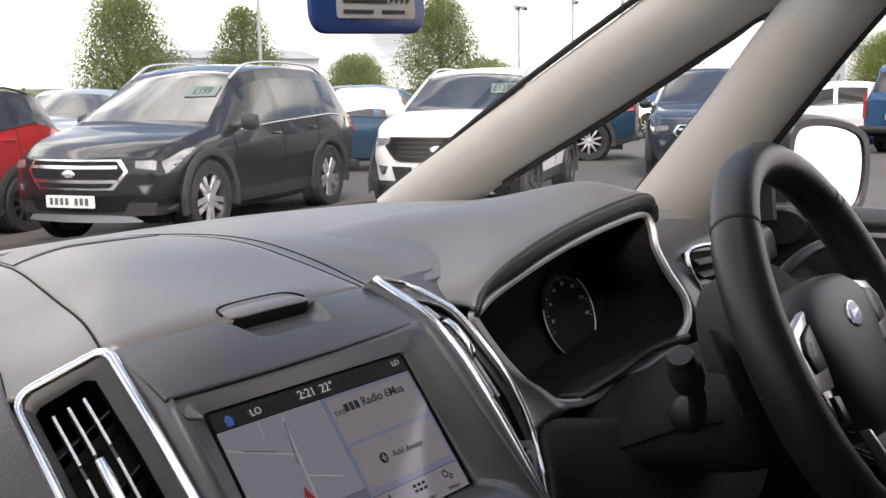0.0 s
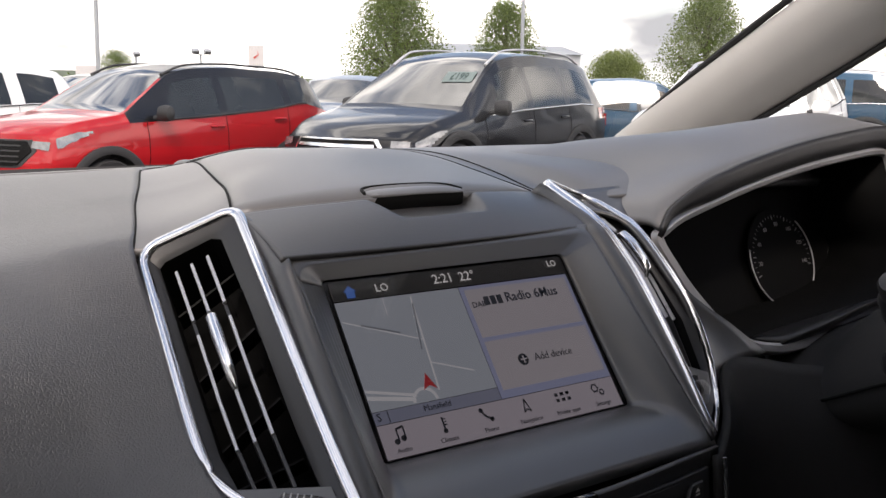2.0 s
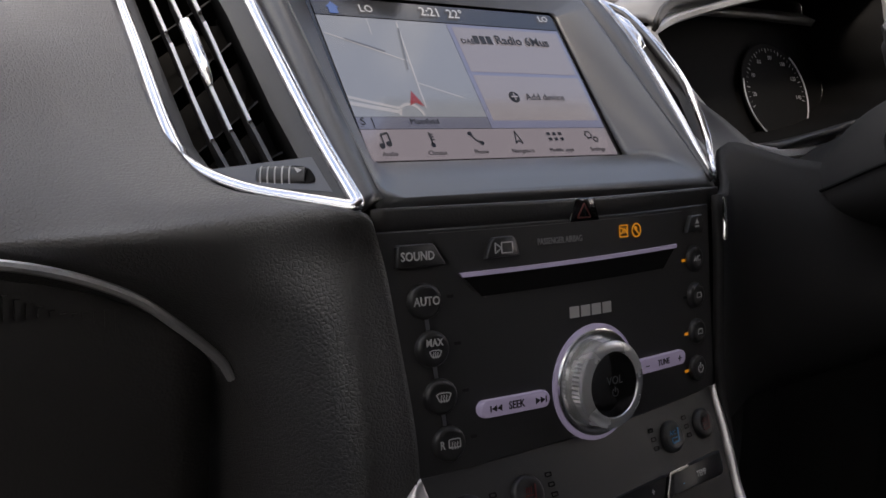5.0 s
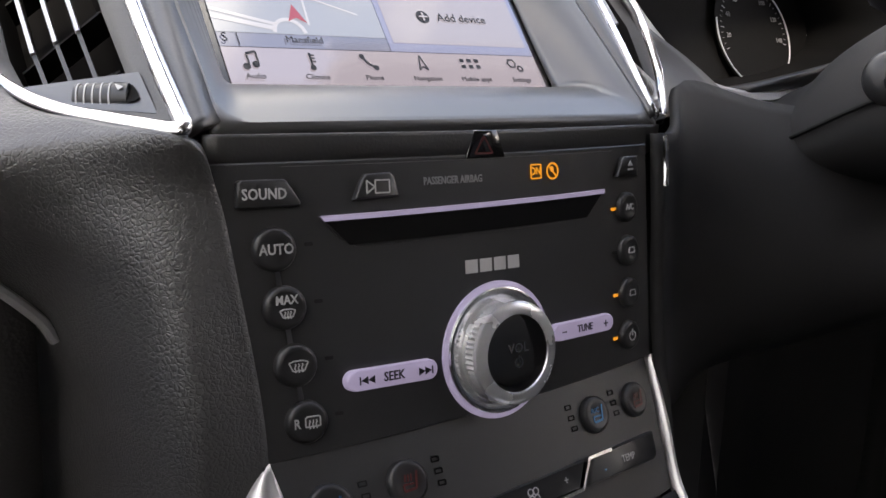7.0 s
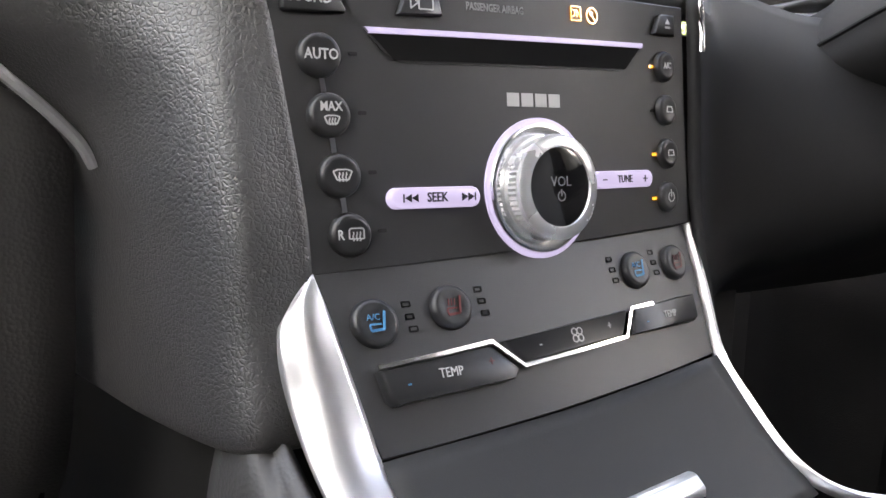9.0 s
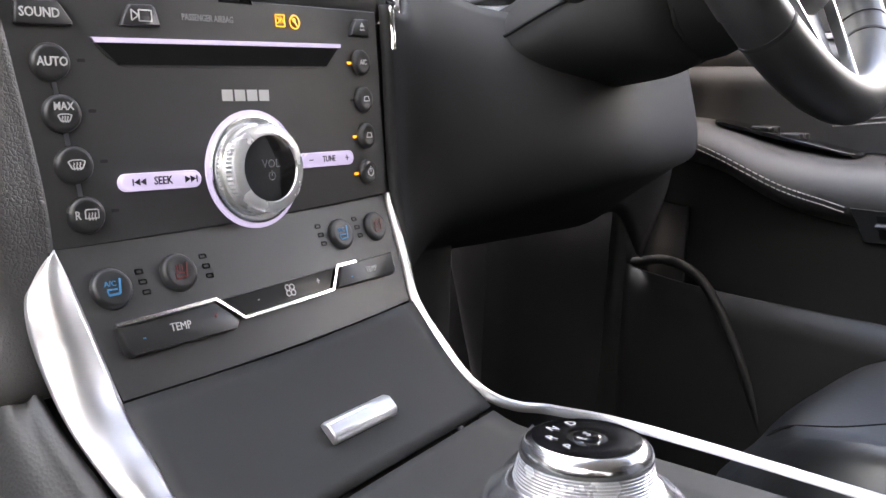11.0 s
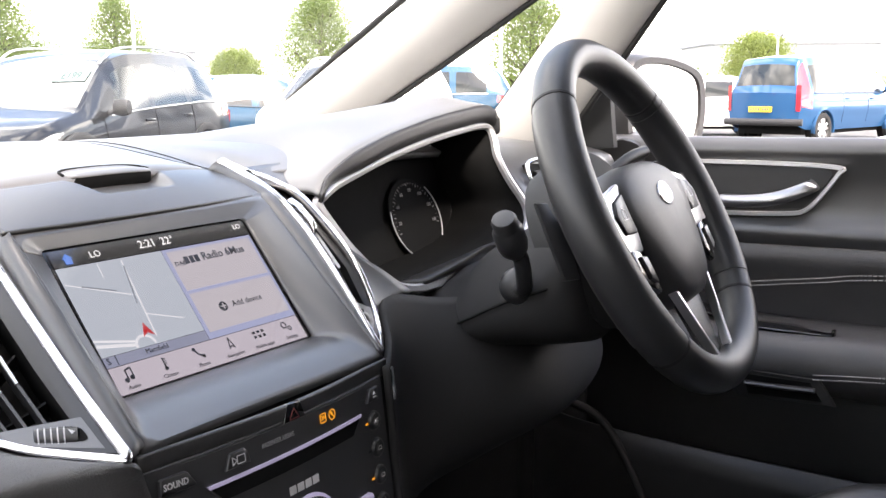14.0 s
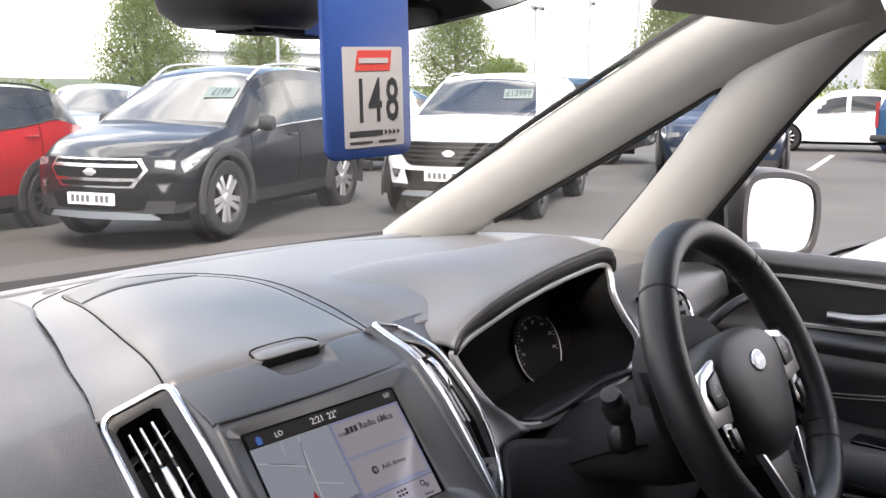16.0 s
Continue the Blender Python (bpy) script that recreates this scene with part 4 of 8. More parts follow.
# slot tray, drawn a little into the plate
tray = rp("disc_tray", bowed_bar([(-0.0810, 0.0398), (0.0690, 0.0405)], [(-0.0685, 0.0224), (-0.0587, 0.0120), (0.0525, 0.0138), (0.0625, 0.0250)], 0.0006, R), PANEL, "raised tray with the disc slot")
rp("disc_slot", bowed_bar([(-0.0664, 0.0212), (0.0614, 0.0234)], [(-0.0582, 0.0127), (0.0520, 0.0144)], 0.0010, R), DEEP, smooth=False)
rp("light_line", bowed_bar([(-0.0688, 0.0231), (0.0626, 0.0252)], [(-0.0674, 0.0211), (0.0622, 0.0233)], 0.0018, R), LILAC, "lilac lit line over the slot")
k = rp("sound_key", slab([(-0.0963, 0.0350), (-0.0950, 0.0358), (-0.0806, 0.0358), (-0.0796, 0.0350), (-0.0753, 0.0280), (-0.0756, 0.0270), (-0.0958, 0.0264), (-0.0968, 0.0272)], 0.0026, R, taper=0.0010), KEY)
rtext("SOUND", 0.0050, -0.0878, 0.0310, 0.0027, PRINT, k)
k = rp("camera_key", slab([(-0.0566, 0.0279), (-0.0392, 0.0284), (-0.0406, 0.0352), (-0.0424, 0.0367), (-0.0520, 0.0364), (-0.0536, 0.0347)], 0.0030, R, taper=0.0010), KEY)
rmarks([bar(-0.0490, 0.0299, -0.0435, 0.0299, 0.0005), bar(-0.0490, 0.0342, -0.0435, 0.0342, 0.0005), bar(-0.0490, 0.0299, -0.0490, 0.0342, 0.0005), bar(-0.0435, 0.0299, -0.0435, 0.0342, 0.0005), bar(-0.0492, 0.0320, -0.0522, 0.0342, 0.0005), bar(-0.0492, 0.0320, -0.0522, 0.0299, 0.0005), bar(-0.0522, 0.0342, -0.0522, 0.0299, 0.0005)], PRINT, 0.0031, k)
rtext("PASSENGER AIRBAG", 0.0038, -0.0151, 0.0329, 0.0008, PRINT_DIM, tray, 0.76)
ic = rmarks([bar(0.0216, 0.0316, 0.0268, 0.0316, 0.0006), bar(0.0216, 0.0368, 0.0268, 0.0368, 0.0006), bar(0.0216, 0.0316, 0.0216, 0.0368, 0.0006), bar(0.0268, 0.0316, 0.0268, 0.0368, 0.0006)], AMBER, 0.0008, tray, "airbag_light", "amber airbag warning light")
rtext("ON", 0.0042, 0.0242, 0.0342, 0.0008, AMBER, tray)
ringm = [bar(0.0330 + 0.0030 * math.cos(radians(24 * k)), 0.0340 + 0.0030 * math.sin(radians(24 * k)), 0.0330 + 0.0030 * math.cos(radians(24 * k + 24)), 0.0340 + 0.0030 * math.sin(radians(24 * k + 24)), 0.0007) for k in range(15)]
rmarks(ringm + [bar(0.0310, 0.0362, 0.0350, 0.0318, 0.0007), circle(0.0011, 8, 0.0326, 0.0348)], AMBER, 0.0008, tray, "airbag_light", "amber airbag warning light")


def round_key(x, y, r, kind, led=None):
    k = rp("round_key", lathe([(r + 0.0006, 0), (r + 0.0004, 0.0016), (r - 0.0004, 0.0026), (r - 0.0016, 0.0029), (r * 0.5, 0.0024)], R @ T(x, y, 0), 32), KEY, "round black key")
    z = 0.0028
    if kind in ("AUTO", "A/C"):
        rtext(kind, 0.0049 if kind == "AUTO" else 0.0036, x, y, z, PRINT, k)
    else:
        cy = y - 0.0018 if kind == "MAX" else y
        cx = x + 0.0012 if kind == "REAR" else x
        if kind == "MAX":
            rtext("MAX", 0.0042, x, y + 0.0026, z, PRINT, k)
        if kind == "REAR":
            rtext("R", 0.0046, x - 0.0042, y, z, PRINT, k)
        if kind == "POWER":
            arc = [bar(x + 0.0020 * math.cos(radians(115 + 31 * i)), y + 0.0020 * math.sin(radians(115 + 31 * i)), x + 0.0020 * math.cos(radians(146 + 31 * i)), y + 0.0020 * math.sin(radians(146 + 31 * i)), 0.0005) for i in range(10)]
            rmarks(arc + [bar(x, y, x, y + 0.0030, 0.0006)], PRINT, z, k)
        elif kind in ("SMALL",):
            rmarks([bar(x - 0.002, y - 0.001, x + 0.002, y - 0.001, 0.0005), bar(x - 0.0015, y + 0.0012, x + 0.0015, y + 0.0012, 0.0005), bar(x - 0.002, y - 0.001, x - 0.0015, y + 0.0012, 0.0005), bar(x + 0.002, y - 0.001, x + 0.0015, y + 0.0012, 0.0005)], PRINT, z, k)
        else:
            if kind == "REAR":
                frame_ = [(-0.0026, 0.0017), (-0.0020, 0.0022), (0.0020, 0.0022), (0.0026, 0.0017), (0.0026, -0.0012), (-0.0026, -0.0012)]
            else:
                frame_ = [(-0.0033, 0.0013), (-0.0017, 0.0019), (0.0017, 0.0019), (0.0033, 0.0013), (0.0020, -0.0014), (-0.0020, -0.0014)]
            q = 0.8 if kind == "MAX" else 1.0
            pts_ = [(cx + a * q, cy + b * q) for a, b in frame_]
            sh = [bar(*u, *v, 0.00045) for u, v in zip(pts_, pts_[1:] + pts_[:1])]
            for d in (-0.0012 * q, 0.0, 0.0012 * q):
                wav = [(cx + d + 0.00025 * math.sin(j * 1.9), cy + q * (0.0010 - 0.0006 * j)) for j in range(6)]
                sh += [bar(*u, *v, 0.00040) for u, v in zip(wav, wav[1:])]
            rmarks(sh, PRINT, z, k)
    if led:
        rmarks([rounded(0.0030, 0.0013, 0.0004, 2, *led[:2])], AMBER if led[2] else MATT, 0.0, radio, "key_light", "small amber light" if led[2] else "").matrix_parent_inverse = ri
    return k


for x, y, kind in ((-0.0849, 0.0131, "AUTO"), (-0.0825, -0.0061, "MAX"), (-0.0798, -0.0256, "DEF"), (-0.0771, -0.0450, "REAR")):
    round_key(x, y, 0.0068, kind, (x + 0.0122, y + 0.0010, False))
for x, y, kind, on in ((0.0776, 0.0167, "A/C", True), (0.0778, -0.0013, "SMALL", False), (0.0778, -0.0192, "SMALL", True), (0.0770, -0.0373, "POWER", True)):
    round_key(x, y, 0.0058, kind, (x - 0.0083, y - 0.0003, on))
for x0, y0, x1, y1 in ((-0.0841, 0.0058, -0.0836, 0.0014), (-0.0815, -0.0134, -0.0810, -0.0181), (-0.0788, -0.0328, -0.0783, -0.0376)):
    rmarks([bar(x0, y0, x1, y1, 0.0018)], DARKCHROME, 0.0002, radio, "key_link").matrix_parent_inverse = ri
k = rp("eject_key", slab([(0.0700, 0.0297), (0.0838, 0.0293), (0.0840, 0.0378), (0.0752, 0.0378), (0.0738, 0.0370)], 0.0028, R, taper=0.0009), KEY)
rmarks([[(0.0764, 0.0338), (0.0798, 0.0338), (0.0781, 0.0360)], rect(0.0764, 0.0320, 0.0798, 0.0328)], PRINT, 0.0029, k)
# maker's mark as four plain blocks
rmarks([rect(-0.0111 + 0.0067 * i, -0.0015, -0.0055 + 0.0067 * i, 0.0034) for i in range(4)], PRINT, 0.0, radio, "maker_mark", "pale maker's mark").matrix_parent_inverse = ri
seek = rp("seek_key", slab(rounded(0.0365, 0.0072, 0.0036, 6, -0.0448, -0.0335), 0.0030, R, taper=0.0010), LILAC, "lilac lit seek rocker")
rtext("SEEK", 0.0046, -0.0448, -0.0335, 0.0031, U_TXT, seek)
def tri_(x, y, s):
    return [(x, y - 0.0014), (x + s * 0.0026, y), (x, y + 0.0014)]
rmarks([tri_(-0.0552, -0.0335, -1), tri_(-0.0526, -0.0335, -1), bar(-0.0582, -0.0349, -0.0582, -0.0321, 0.0005), tri_(-0.0350, -0.0335, 1), tri_(-0.0324, -0.0335, 1), bar(-0.0294, -0.0349, -0.0294, -0.0321, 0.0005)], U_TXT, 0.0031, seek)
tune = rp("tune_key", slab(rounded(0.0360, 0.0068, 0.0034, 6, 0.0470, -0.0292), 0.0030, R, taper=0.0010), LILAC, "lilac lit tune rocker")
rtext("TUNE", 0.0040, 0.0470, -0.0292, 0.0031, U_TXT, tune)
rmarks([bar(0.0335, -0.0292, 0.0360, -0.0292, 0.0005), bar(0.0580, -0.0292, 0.0605, -0.0292, 0.0005), bar(0.05925, -0.0305, 0.05925, -0.0279, 0.0005)], U_TXT, 0.0031, tune)
KM = R @ T(0.0030, -0.0314, 0) @ Matrix.Diagonal((1.03, 1.03, 0.80, 1))
knob = rp("volume_knob", lathe([(0.0188, 0.002), (0.0188, 0.004), (0.0182, 0.0050), (0.0182, 0.0105), (0.0184, 0.0110), (0.0188, 0.0122), (0.0186, 0.0138), (0.0172, 0.0150), (0.0142, 0.0150), (0.0138, 0.0140)], KM, 120, ribs=1, rib=0.0006, span=(2, 3)), KNURL, "ribbed chrome volume knob")
part("light_ring", lathe([(0.0252, 0.0), (0.0252, 0.0010), (0.0246, 0.0016), (0.0228, 0.0016)], KM, 48), LILAC, knob, "lilac lit ring")
part("collar", lathe([(0.0236, 0.0010), (0.0230, 0.0028), (0.0214, 0.0034), (0.0196, 0.0026)], KM, 48), CHROME, knob)
part("face", lathe([(0.0140, 0.0136), (0.0139, 0.0143), (0.0120, 0.0146), (0.0040, 0.0146)], KM, 36), KNOBFACE, knob, "smoked black lens")
lettering("VOL", 0.0050, KM @ T(0, 0.0018, 0.0147), DARKCHROME, knob)
arc = [bar(0.0017 * math.cos(radians(115 + 31 * i)), -0.0032 + 0.0017 * math.sin(radians(115 + 31 * i)), 0.0017 * math.cos(radians(146 + 31 * i)), -0.0032 + 0.0017 * math.sin(radians(146 + 31 * i)), 0.0004) for i in range(10)]
marks(arc + [bar(0, -0.0032, 0, -0.0008, 0.0005)], KM @ T(0, 0, 0.0146), DARKCHROME, knob)

# ---- climate panel ----
climate = thing("climate_panel", "matt black climate panel with seat keys and chrome edged rockers", "climate panel", (0, -0.01, 0.84))
ci = Matrix.Translation((0, 0.01, -0.84))
C = plane_m((0.0, -0.0022, 0.8655), (0, 0.025, 0.055))


def cpart(name, bm, material, label="", parent=None, **k):
    o = part(name, bm, material, parent or climate, label, **k)
    if not parent:
        o.matrix_parent_inverse = ci
    return o


cpart("faceplate", bowed_plate((-0.0920, -0.0025), (-0.0782, -0.0640), (0.0888, -0.0510), (0.0925, 0.0055), C), PANEL, "matt black faceplate")
for x, y, ink, seat, r in ((-0.0719, -0.0203, PRINT_BLUE, "A/C", 0.0077), (-0.0421, -0.0174, PRINT_RED, "", 0.0074), (0.0516, -0.0114, PRINT_BLUE, "A/C", 0.0070), (0.0777, -0.0105, PRINT_RED, "", 0.0068)):
    k = cpart("seat_key", lathe([(r + 0.0006, 0), (r + 0.0004, 0.0018), (r - 0.0004, 0.0028), (r - 0.0016, 0.0031), (r * 0.5, 0.0025)], C @ T(x, y, 0), 32), KEY, "round black seat climate key")
    marks([bar(x + 0.0030, y + 0.0034, x + 0.0018, y - 0.0026, 0.0009), bar(x + 0.0018, y - 0.0026, x - 0.0028, y - 0.0030, 0.0009), bar(x - 0.0028, y - 0.0030, x - 0.0030, y - 0.0010, 0.0006), bar(x - 0.0030, y - 0.0008, x + 0.0012, y - 0.0008, 0.0006)], C @ T(0, 0, 0.0029), ink, k)
    if seat:
        lettering("A/C", 0.0030, C @ T(x - 0.0012, y + 0.0015, 0.0030), ink, k)
    else:
        marks([bar(x - 0.0022 + 0.0012 * i, y + 0.0002, x - 0.0018 + 0.0012 * i, y + 0.0026, 0.0005) for i in range(3)], C @ T(0, 0, 0.0029), ink, k)
    d = 1 if x < 0 else -1
    for j in range(3):
        lx, ly = x + d * 0.0132 + 0.0005 * j, y + 0.0055 - 0.0043 * j
        marks([bar(lx - 0.0015, ly - 0.0008, lx + 0.0015, ly - 0.0008, 0.0005), bar(lx - 0.0015, ly + 0.0008, lx + 0.0015, ly + 0.0008, 0.0005), bar(lx - 0.0015, ly - 0.0008, lx - 0.0015, ly + 0.0008, 0.0005), bar(lx + 0.0015, ly - 0.0008, lx + 0.0015, ly + 0.0008, 0.0005)], C, DEEP, climate, "seat_light").matrix_parent_inverse = ci


def rocker(name, outline, texts):
    k = cpart(name, slab(outline, 0.0042, C, taper=0.0016), KEY, "black rocker key")
    for body, size, x, y, ink in texts:
        lettering(body, size, C @ T(x, y, 0.0043), ink, k, squash=0.85)
    return k


rocker("temperature_key", [(-0.0752, -0.0364), (-0.0315, -0.0322), (-0.0214, -0.0418), (-0.0238, -0.0450), (-0.0715, -0.0482), (-0.0735, -0.0462)], [("TEMP", 0.0046, -0.0497, -0.0398, PRINT), ("-", 0.0060, -0.0660, -0.0415, PRINT_BLUE), ("+", 0.0050, -0.0330, -0.0382, PRINT_RED)])
rocker("fan_key", [(-0.0262, -0.0317), (0.0378, -0.0270), (0.0322, -0.0362), (-0.0182, -0.0402)], [("-", 0.0050, -0.0104, -0.0345, PRINT), ("+", 0.0050, 0.0252, -0.0320, PRINT)])
petals = [[(0.0076 + 0.0013 * a + 0.0013 * math.cos(radians(q)), -0.0334 + 0.0013 * b + 0.0013 * math.sin(radians(q))) for q in range(0, 360, 45)] for a, b in ((-1, -1), (1, -1), (-1, 1), (1, 1))]
marks([bar(*p, *q, 0.0004) for ring in petals for p, q in zip(ring, ring[1:] + ring[:1])], C @ T(0, 0, 0.0043), PRINT, climate, "fan_symbol").matrix_parent_inverse = ci
rocker("temperature_key", [(0.0412, -0.0268), (0.0815, -0.0252), (0.0808, -0.0345), (0.0780, -0.0362), (0.0368, -0.0368)], [("TEMP", 0.0040, 0.0620, -0.0315, PRINT), ("-", 0.0050, 0.0472, -0.0326, PRINT_BLUE)])
edge = [(-0.0758, -0.0354), (-0.0540, -0.0334), (-0.0310, -0.0313), (-0.0195, -0.0412), (0.0060, -0.0392), (0.0330, -0.0371), (0.0396, -0.0267), (0.0530, -0.0262)]
cpart("chrome_edge", sweep([C @ V(x, y, 0.0040) for x, y in edge], [(-0.0007, -0.002), (0.0007, -0.002), (0.0007, 0.0006), (-0.0007, 0.0006)], up=C.to_3x3() @ V(0, 0, 1)), CHROME, "zigzag chrome edge", smooth=False)
# the whole stack bows gently out towards the cabin's middle
for o in (*radio.children_recursive, *climate.children_recursive):
    for v in o.data.vertices:
        v.co.y += 0.75 * v.co.x ** 2


# ---- centre console ----
console = thing("centre_console", "black centre console with a sloping lid and satin side trims", "console", (0, -0.2, 0.5))
ki = Matrix.Translation((0, 0.2, -0.5))


def kp(name, bm, material, label="", parent=None, **k):
    o = part(name, bm, material, parent or console, label, **k)
    if not parent:
        o.matrix_parent_inverse = ki
    return o


kp("lid", patch([[V(-0.0800, -0.0255, 0.8070), V(-0.0800, -0.0545, 0.7835), V(-0.0795, -0.0820, 0.7610)], [V(0.005, -0.0262, 0.8125), V(0.005, -0.0510, 0.7905), V(0.004, -0.0752, 0.7675)], [V(0.0890, -0.0190, 0.8188), V(0.0895, -0.0425, 0.7970), V(0.0930, -0.0680, 0.7743)]], 12, 20), LID, "matt black sloping lid", thick=0.004)
kp("deck", patch([[V(-0.080, -0.0835, 0.7585), V(-0.083, -0.11, 0.750), V(-0.095, -0.18, 0.746), V(-0.1, -0.6, 0.745)], [V(0.004, -0.0766, 0.7655), V(0.004, -0.105, 0.755), V(0, -0.18, 0.748), V(0, -0.6, 0.745)], [V(0.0935, -0.0692, 0.7722), V(0.104, -0.085, 0.764), V(0.135, -0.13, 0.7545), V(0.15, -0.6, 0.745)]], 20, 12), LID, thick=0.004)
ln_ = V(0, -0.67, 0.74).normalized()
kp("lid_handle", sweep([V(-0.0065, -0.0590, 0.7836) + ln_ * 0.0005, V(0.0135, -0.0577, 0.7848) + ln_ * 0.0012, V(0.0335, -0.0562, 0.7860) + ln_ * 0.0005], [(-0.0052, -0.001), (0.0052, -0.001), (0.0054, 0.0018), (0.0030, 0.0040), (-0.0030, 0.0040), (-0.0054, 0.0018)], up=ln_), BLADE, "satin metal grip bar", bevel=0.001)
# wide satin blade on the passenger side
ie = [V(-0.0895, 0.0020, 0.8635), V(-0.0868, -0.0026, 0.8530), V(-0.0845, -0.0085, 0.8405), V(-0.0815, -0.0172, 0.8225), V(-0.0795, -0.0280, 0.8045), V(-0.0802, -0.0475, 0.7897), V(-0.0802, -0.0625, 0.7772), V(-0.083, -0.10, 0.755), V(-0.093, -0.17, 0.747)]
oe = [V(-0.0905, 0.0040, 0.8630), V(-0.0985, 0.0050, 0.8530), V(-0.1032, 0.0000, 0.8410), V(-0.1028, -0.0070, 0.8240), V(-0.1012, -0.0240, 0.8030), V(-0.0980, -0.0440, 0.7863), V(-0.0940, -0.0600, 0.7715), V(-0.097, -0.10, 0.752), V(-0.106, -0.168, 0.744)]
me_ = [(a + b) / 2 + V(-0.0016, -0.0026, 0.0018) for a, b in zip(ie, oe)]
me_[0] = (ie[0] + oe[0]) / 2
kp("side_trim", patch([ie, me_, oe], 48, 12), BLADE, "wide polished satin side blade", thick=0.003)
# slim chrome line on the driver's side
kp("side_trim", sweep(spline([V(0.0962, 0.0070, 0.8705), V(0.0942, -0.0060, 0.8450), V(0.0915, -0.0190, 0.8195), V(0.0902, -0.0380, 0.8015), V(0.0912, -0.0540, 0.7870), V(0.0965, -0.0650, 0.7785), V(0.1095, -0.0730, 0.7720), V(0.130, -0.083, 0.767), V(0.155, -0.13, 0.760), V(0.165, -0.30, 0.752)], 60), [(-0.0019, -0.003), (0.0019, -0.003), (0.0019, 0.0003), (0.0009, 0.0017), (-0.0009, 0.0017), (-0.0019, 0.0003)], up=V(0.2, -0.7, 0.7)), BLADE, "slim chrome side line")
for s in (-1, 1):
    w0 = 0.103 if s < 0 else 0.099
    w1 = w0 if s < 0 else 0.150
    kp("side_panel", patch([[V(s * (w0 - 0.002), 0.008, 0.830 if s > 0 else 0.816), V(s * w0, -0.018, 0.785 if s > 0 else 0.800), V(s * (w0 - (0.004 if s < 0 else 0)), -0.05, 0.755 if s > 0 else 0.776), V(s * (w1 + 0.003), -0.10, 0.739), V(s * (w1 + 0.01), -0.6, 0.73)], [V(s * (w0 + 0.012), 0.03, 0.78), V(s * (w0 + 0.014), 0.0, 0.74), V(s * (w0 + 0.016), -0.03, 0.71), V(s * (w1 + 0.018), -0.10, 0.69), V(s * (w1 + 0.02), -0.6, 0.69)], [V(s * (w0 + 0.015), 0.12, 0.35), V(s * (w0 + 0.018), 0.05, 0.35), V(s * (w0 + 0.02), 0.0, 0.35), V(s * (w1 + 0.02), -0.10, 0.35), V(s * (w1 + 0.02), -0.6, 0.35)]], 24, 16), LEATHER_LOW, "grained black console flank", thick=0.004)
# rotary gear selector
sel = thing("gear_selector", "chrome rotary gear selector with a glossy black top", "gear selector", (0.070, -0.137, 0.7565))
sel.scale = (0.785, 0.785, 0.78)
G = Matrix.Translation((0, 0, 0))
part("base", lathe([(0.062, -0.012), (0.060, -0.004), (0.052, 0.004), (0.046, 0.007), (0.0435, 0.0095), (0.040, 0.0100)], G, 64), CHROME, sel, "wide polished base ring")
rings = [(0.0385, 0.0095)]
for k in range(8):
    rings += [(0.0392 - 0.0004 * k, 0.0100 + 0.0017 * k), (0.0392 - 0.0004 * k, 0.0110 + 0.0017 * k), (0.0386 - 0.0004 * k, 0.0113 + 0.0017 * k), (0.0386 - 0.0004 * k, 0.0116 + 0.0017 * k)]
part("grip", lathe(rings, G, 64), KNURL, sel, "finely grooved satin grip ring")
part("rim", lathe([(0.0362, 0.0236), (0.0364, 0.0262), (0.0350, 0.0300), (0.0322, 0.0328), (0.0290, 0.0338)], G, 64), CHROME, sel, "polished chrome rim")
part("top", lathe([(0.0300, 0.030), (0.0296, 0.0339), (0.0230, 0.0345), (0.0110, 0.0338), (0.0080, 0.0334)], G, 48), GLOSS, sel, "glossy black top")
part("sport_key", lathe([(0.0078, 0.033), (0.0075, 0.0352), (0.006, 0.0358), (0.003, 0.0356)], G, 24), GLOSS, sel)
for k, ch in enumerate("PRND"):
    a = radians(184 - 42 * k)
    lettering(ch, 0.0085, Matrix.Translation((0.0200 * math.cos(a), 0.0200 * math.sin(a), 0.0347)) @ Matrix.Rotation(radians(-20), 4, "Z"), PRINT, sel)
lettering("S", 0.0075, Matrix.Translation((0, 0, 0.0359)) @ Matrix.Rotation(radians(-20), 4, "Z"), PRINT, sel)

# ---- instrument cluster ----
cluster = thing("instrument_cluster", "dark instrument cluster in a silver rimmed binnacle", "instrument cluster", (0.34, 0.15, 1.04))
ui_ = Matrix.Translation((-0.34, -0.15, -1.04))


def up_(name, bm, material, label="", parent=None, **k):
    o = part(name, bm, material, parent or cluster, label, **k)
    if not parent:
        o.matrix_parent_inverse = ui_
    return o


def face_y(x, z):
    return 0.157 - 0.10 * (x - 0.205) + 0.52 * (z - 1.057)


OUTL = [(0.206, 1.056), (0.214, 1.0615), (0.233, 1.069), (0.266, 1.0775), (0.30, 1.0855), (0.334, 1.0925), (0.38, 1.1005), (0.43, 1.107), (0.468, 1.1105), (0.481, 1.107), (0.4795, 1.094), (0.473, 1.078), (0.476, 1.055), (0.484, 1.030), (0.474, 1.012), (0.452, 1.001), (0.42, 0.991), (0.36, 0.983), (0.30, 0.978), (0.275, 0.979), (0.255, 0.984), (0.238, 0.995), (0.221, 1.018), (0.211, 1.039)]
ring = spline([V(x, face_y(x, z), z) for x, z in OUTL], 120, closed=True)
cn = V(-0.1, -0.86, 0.45).normalized()
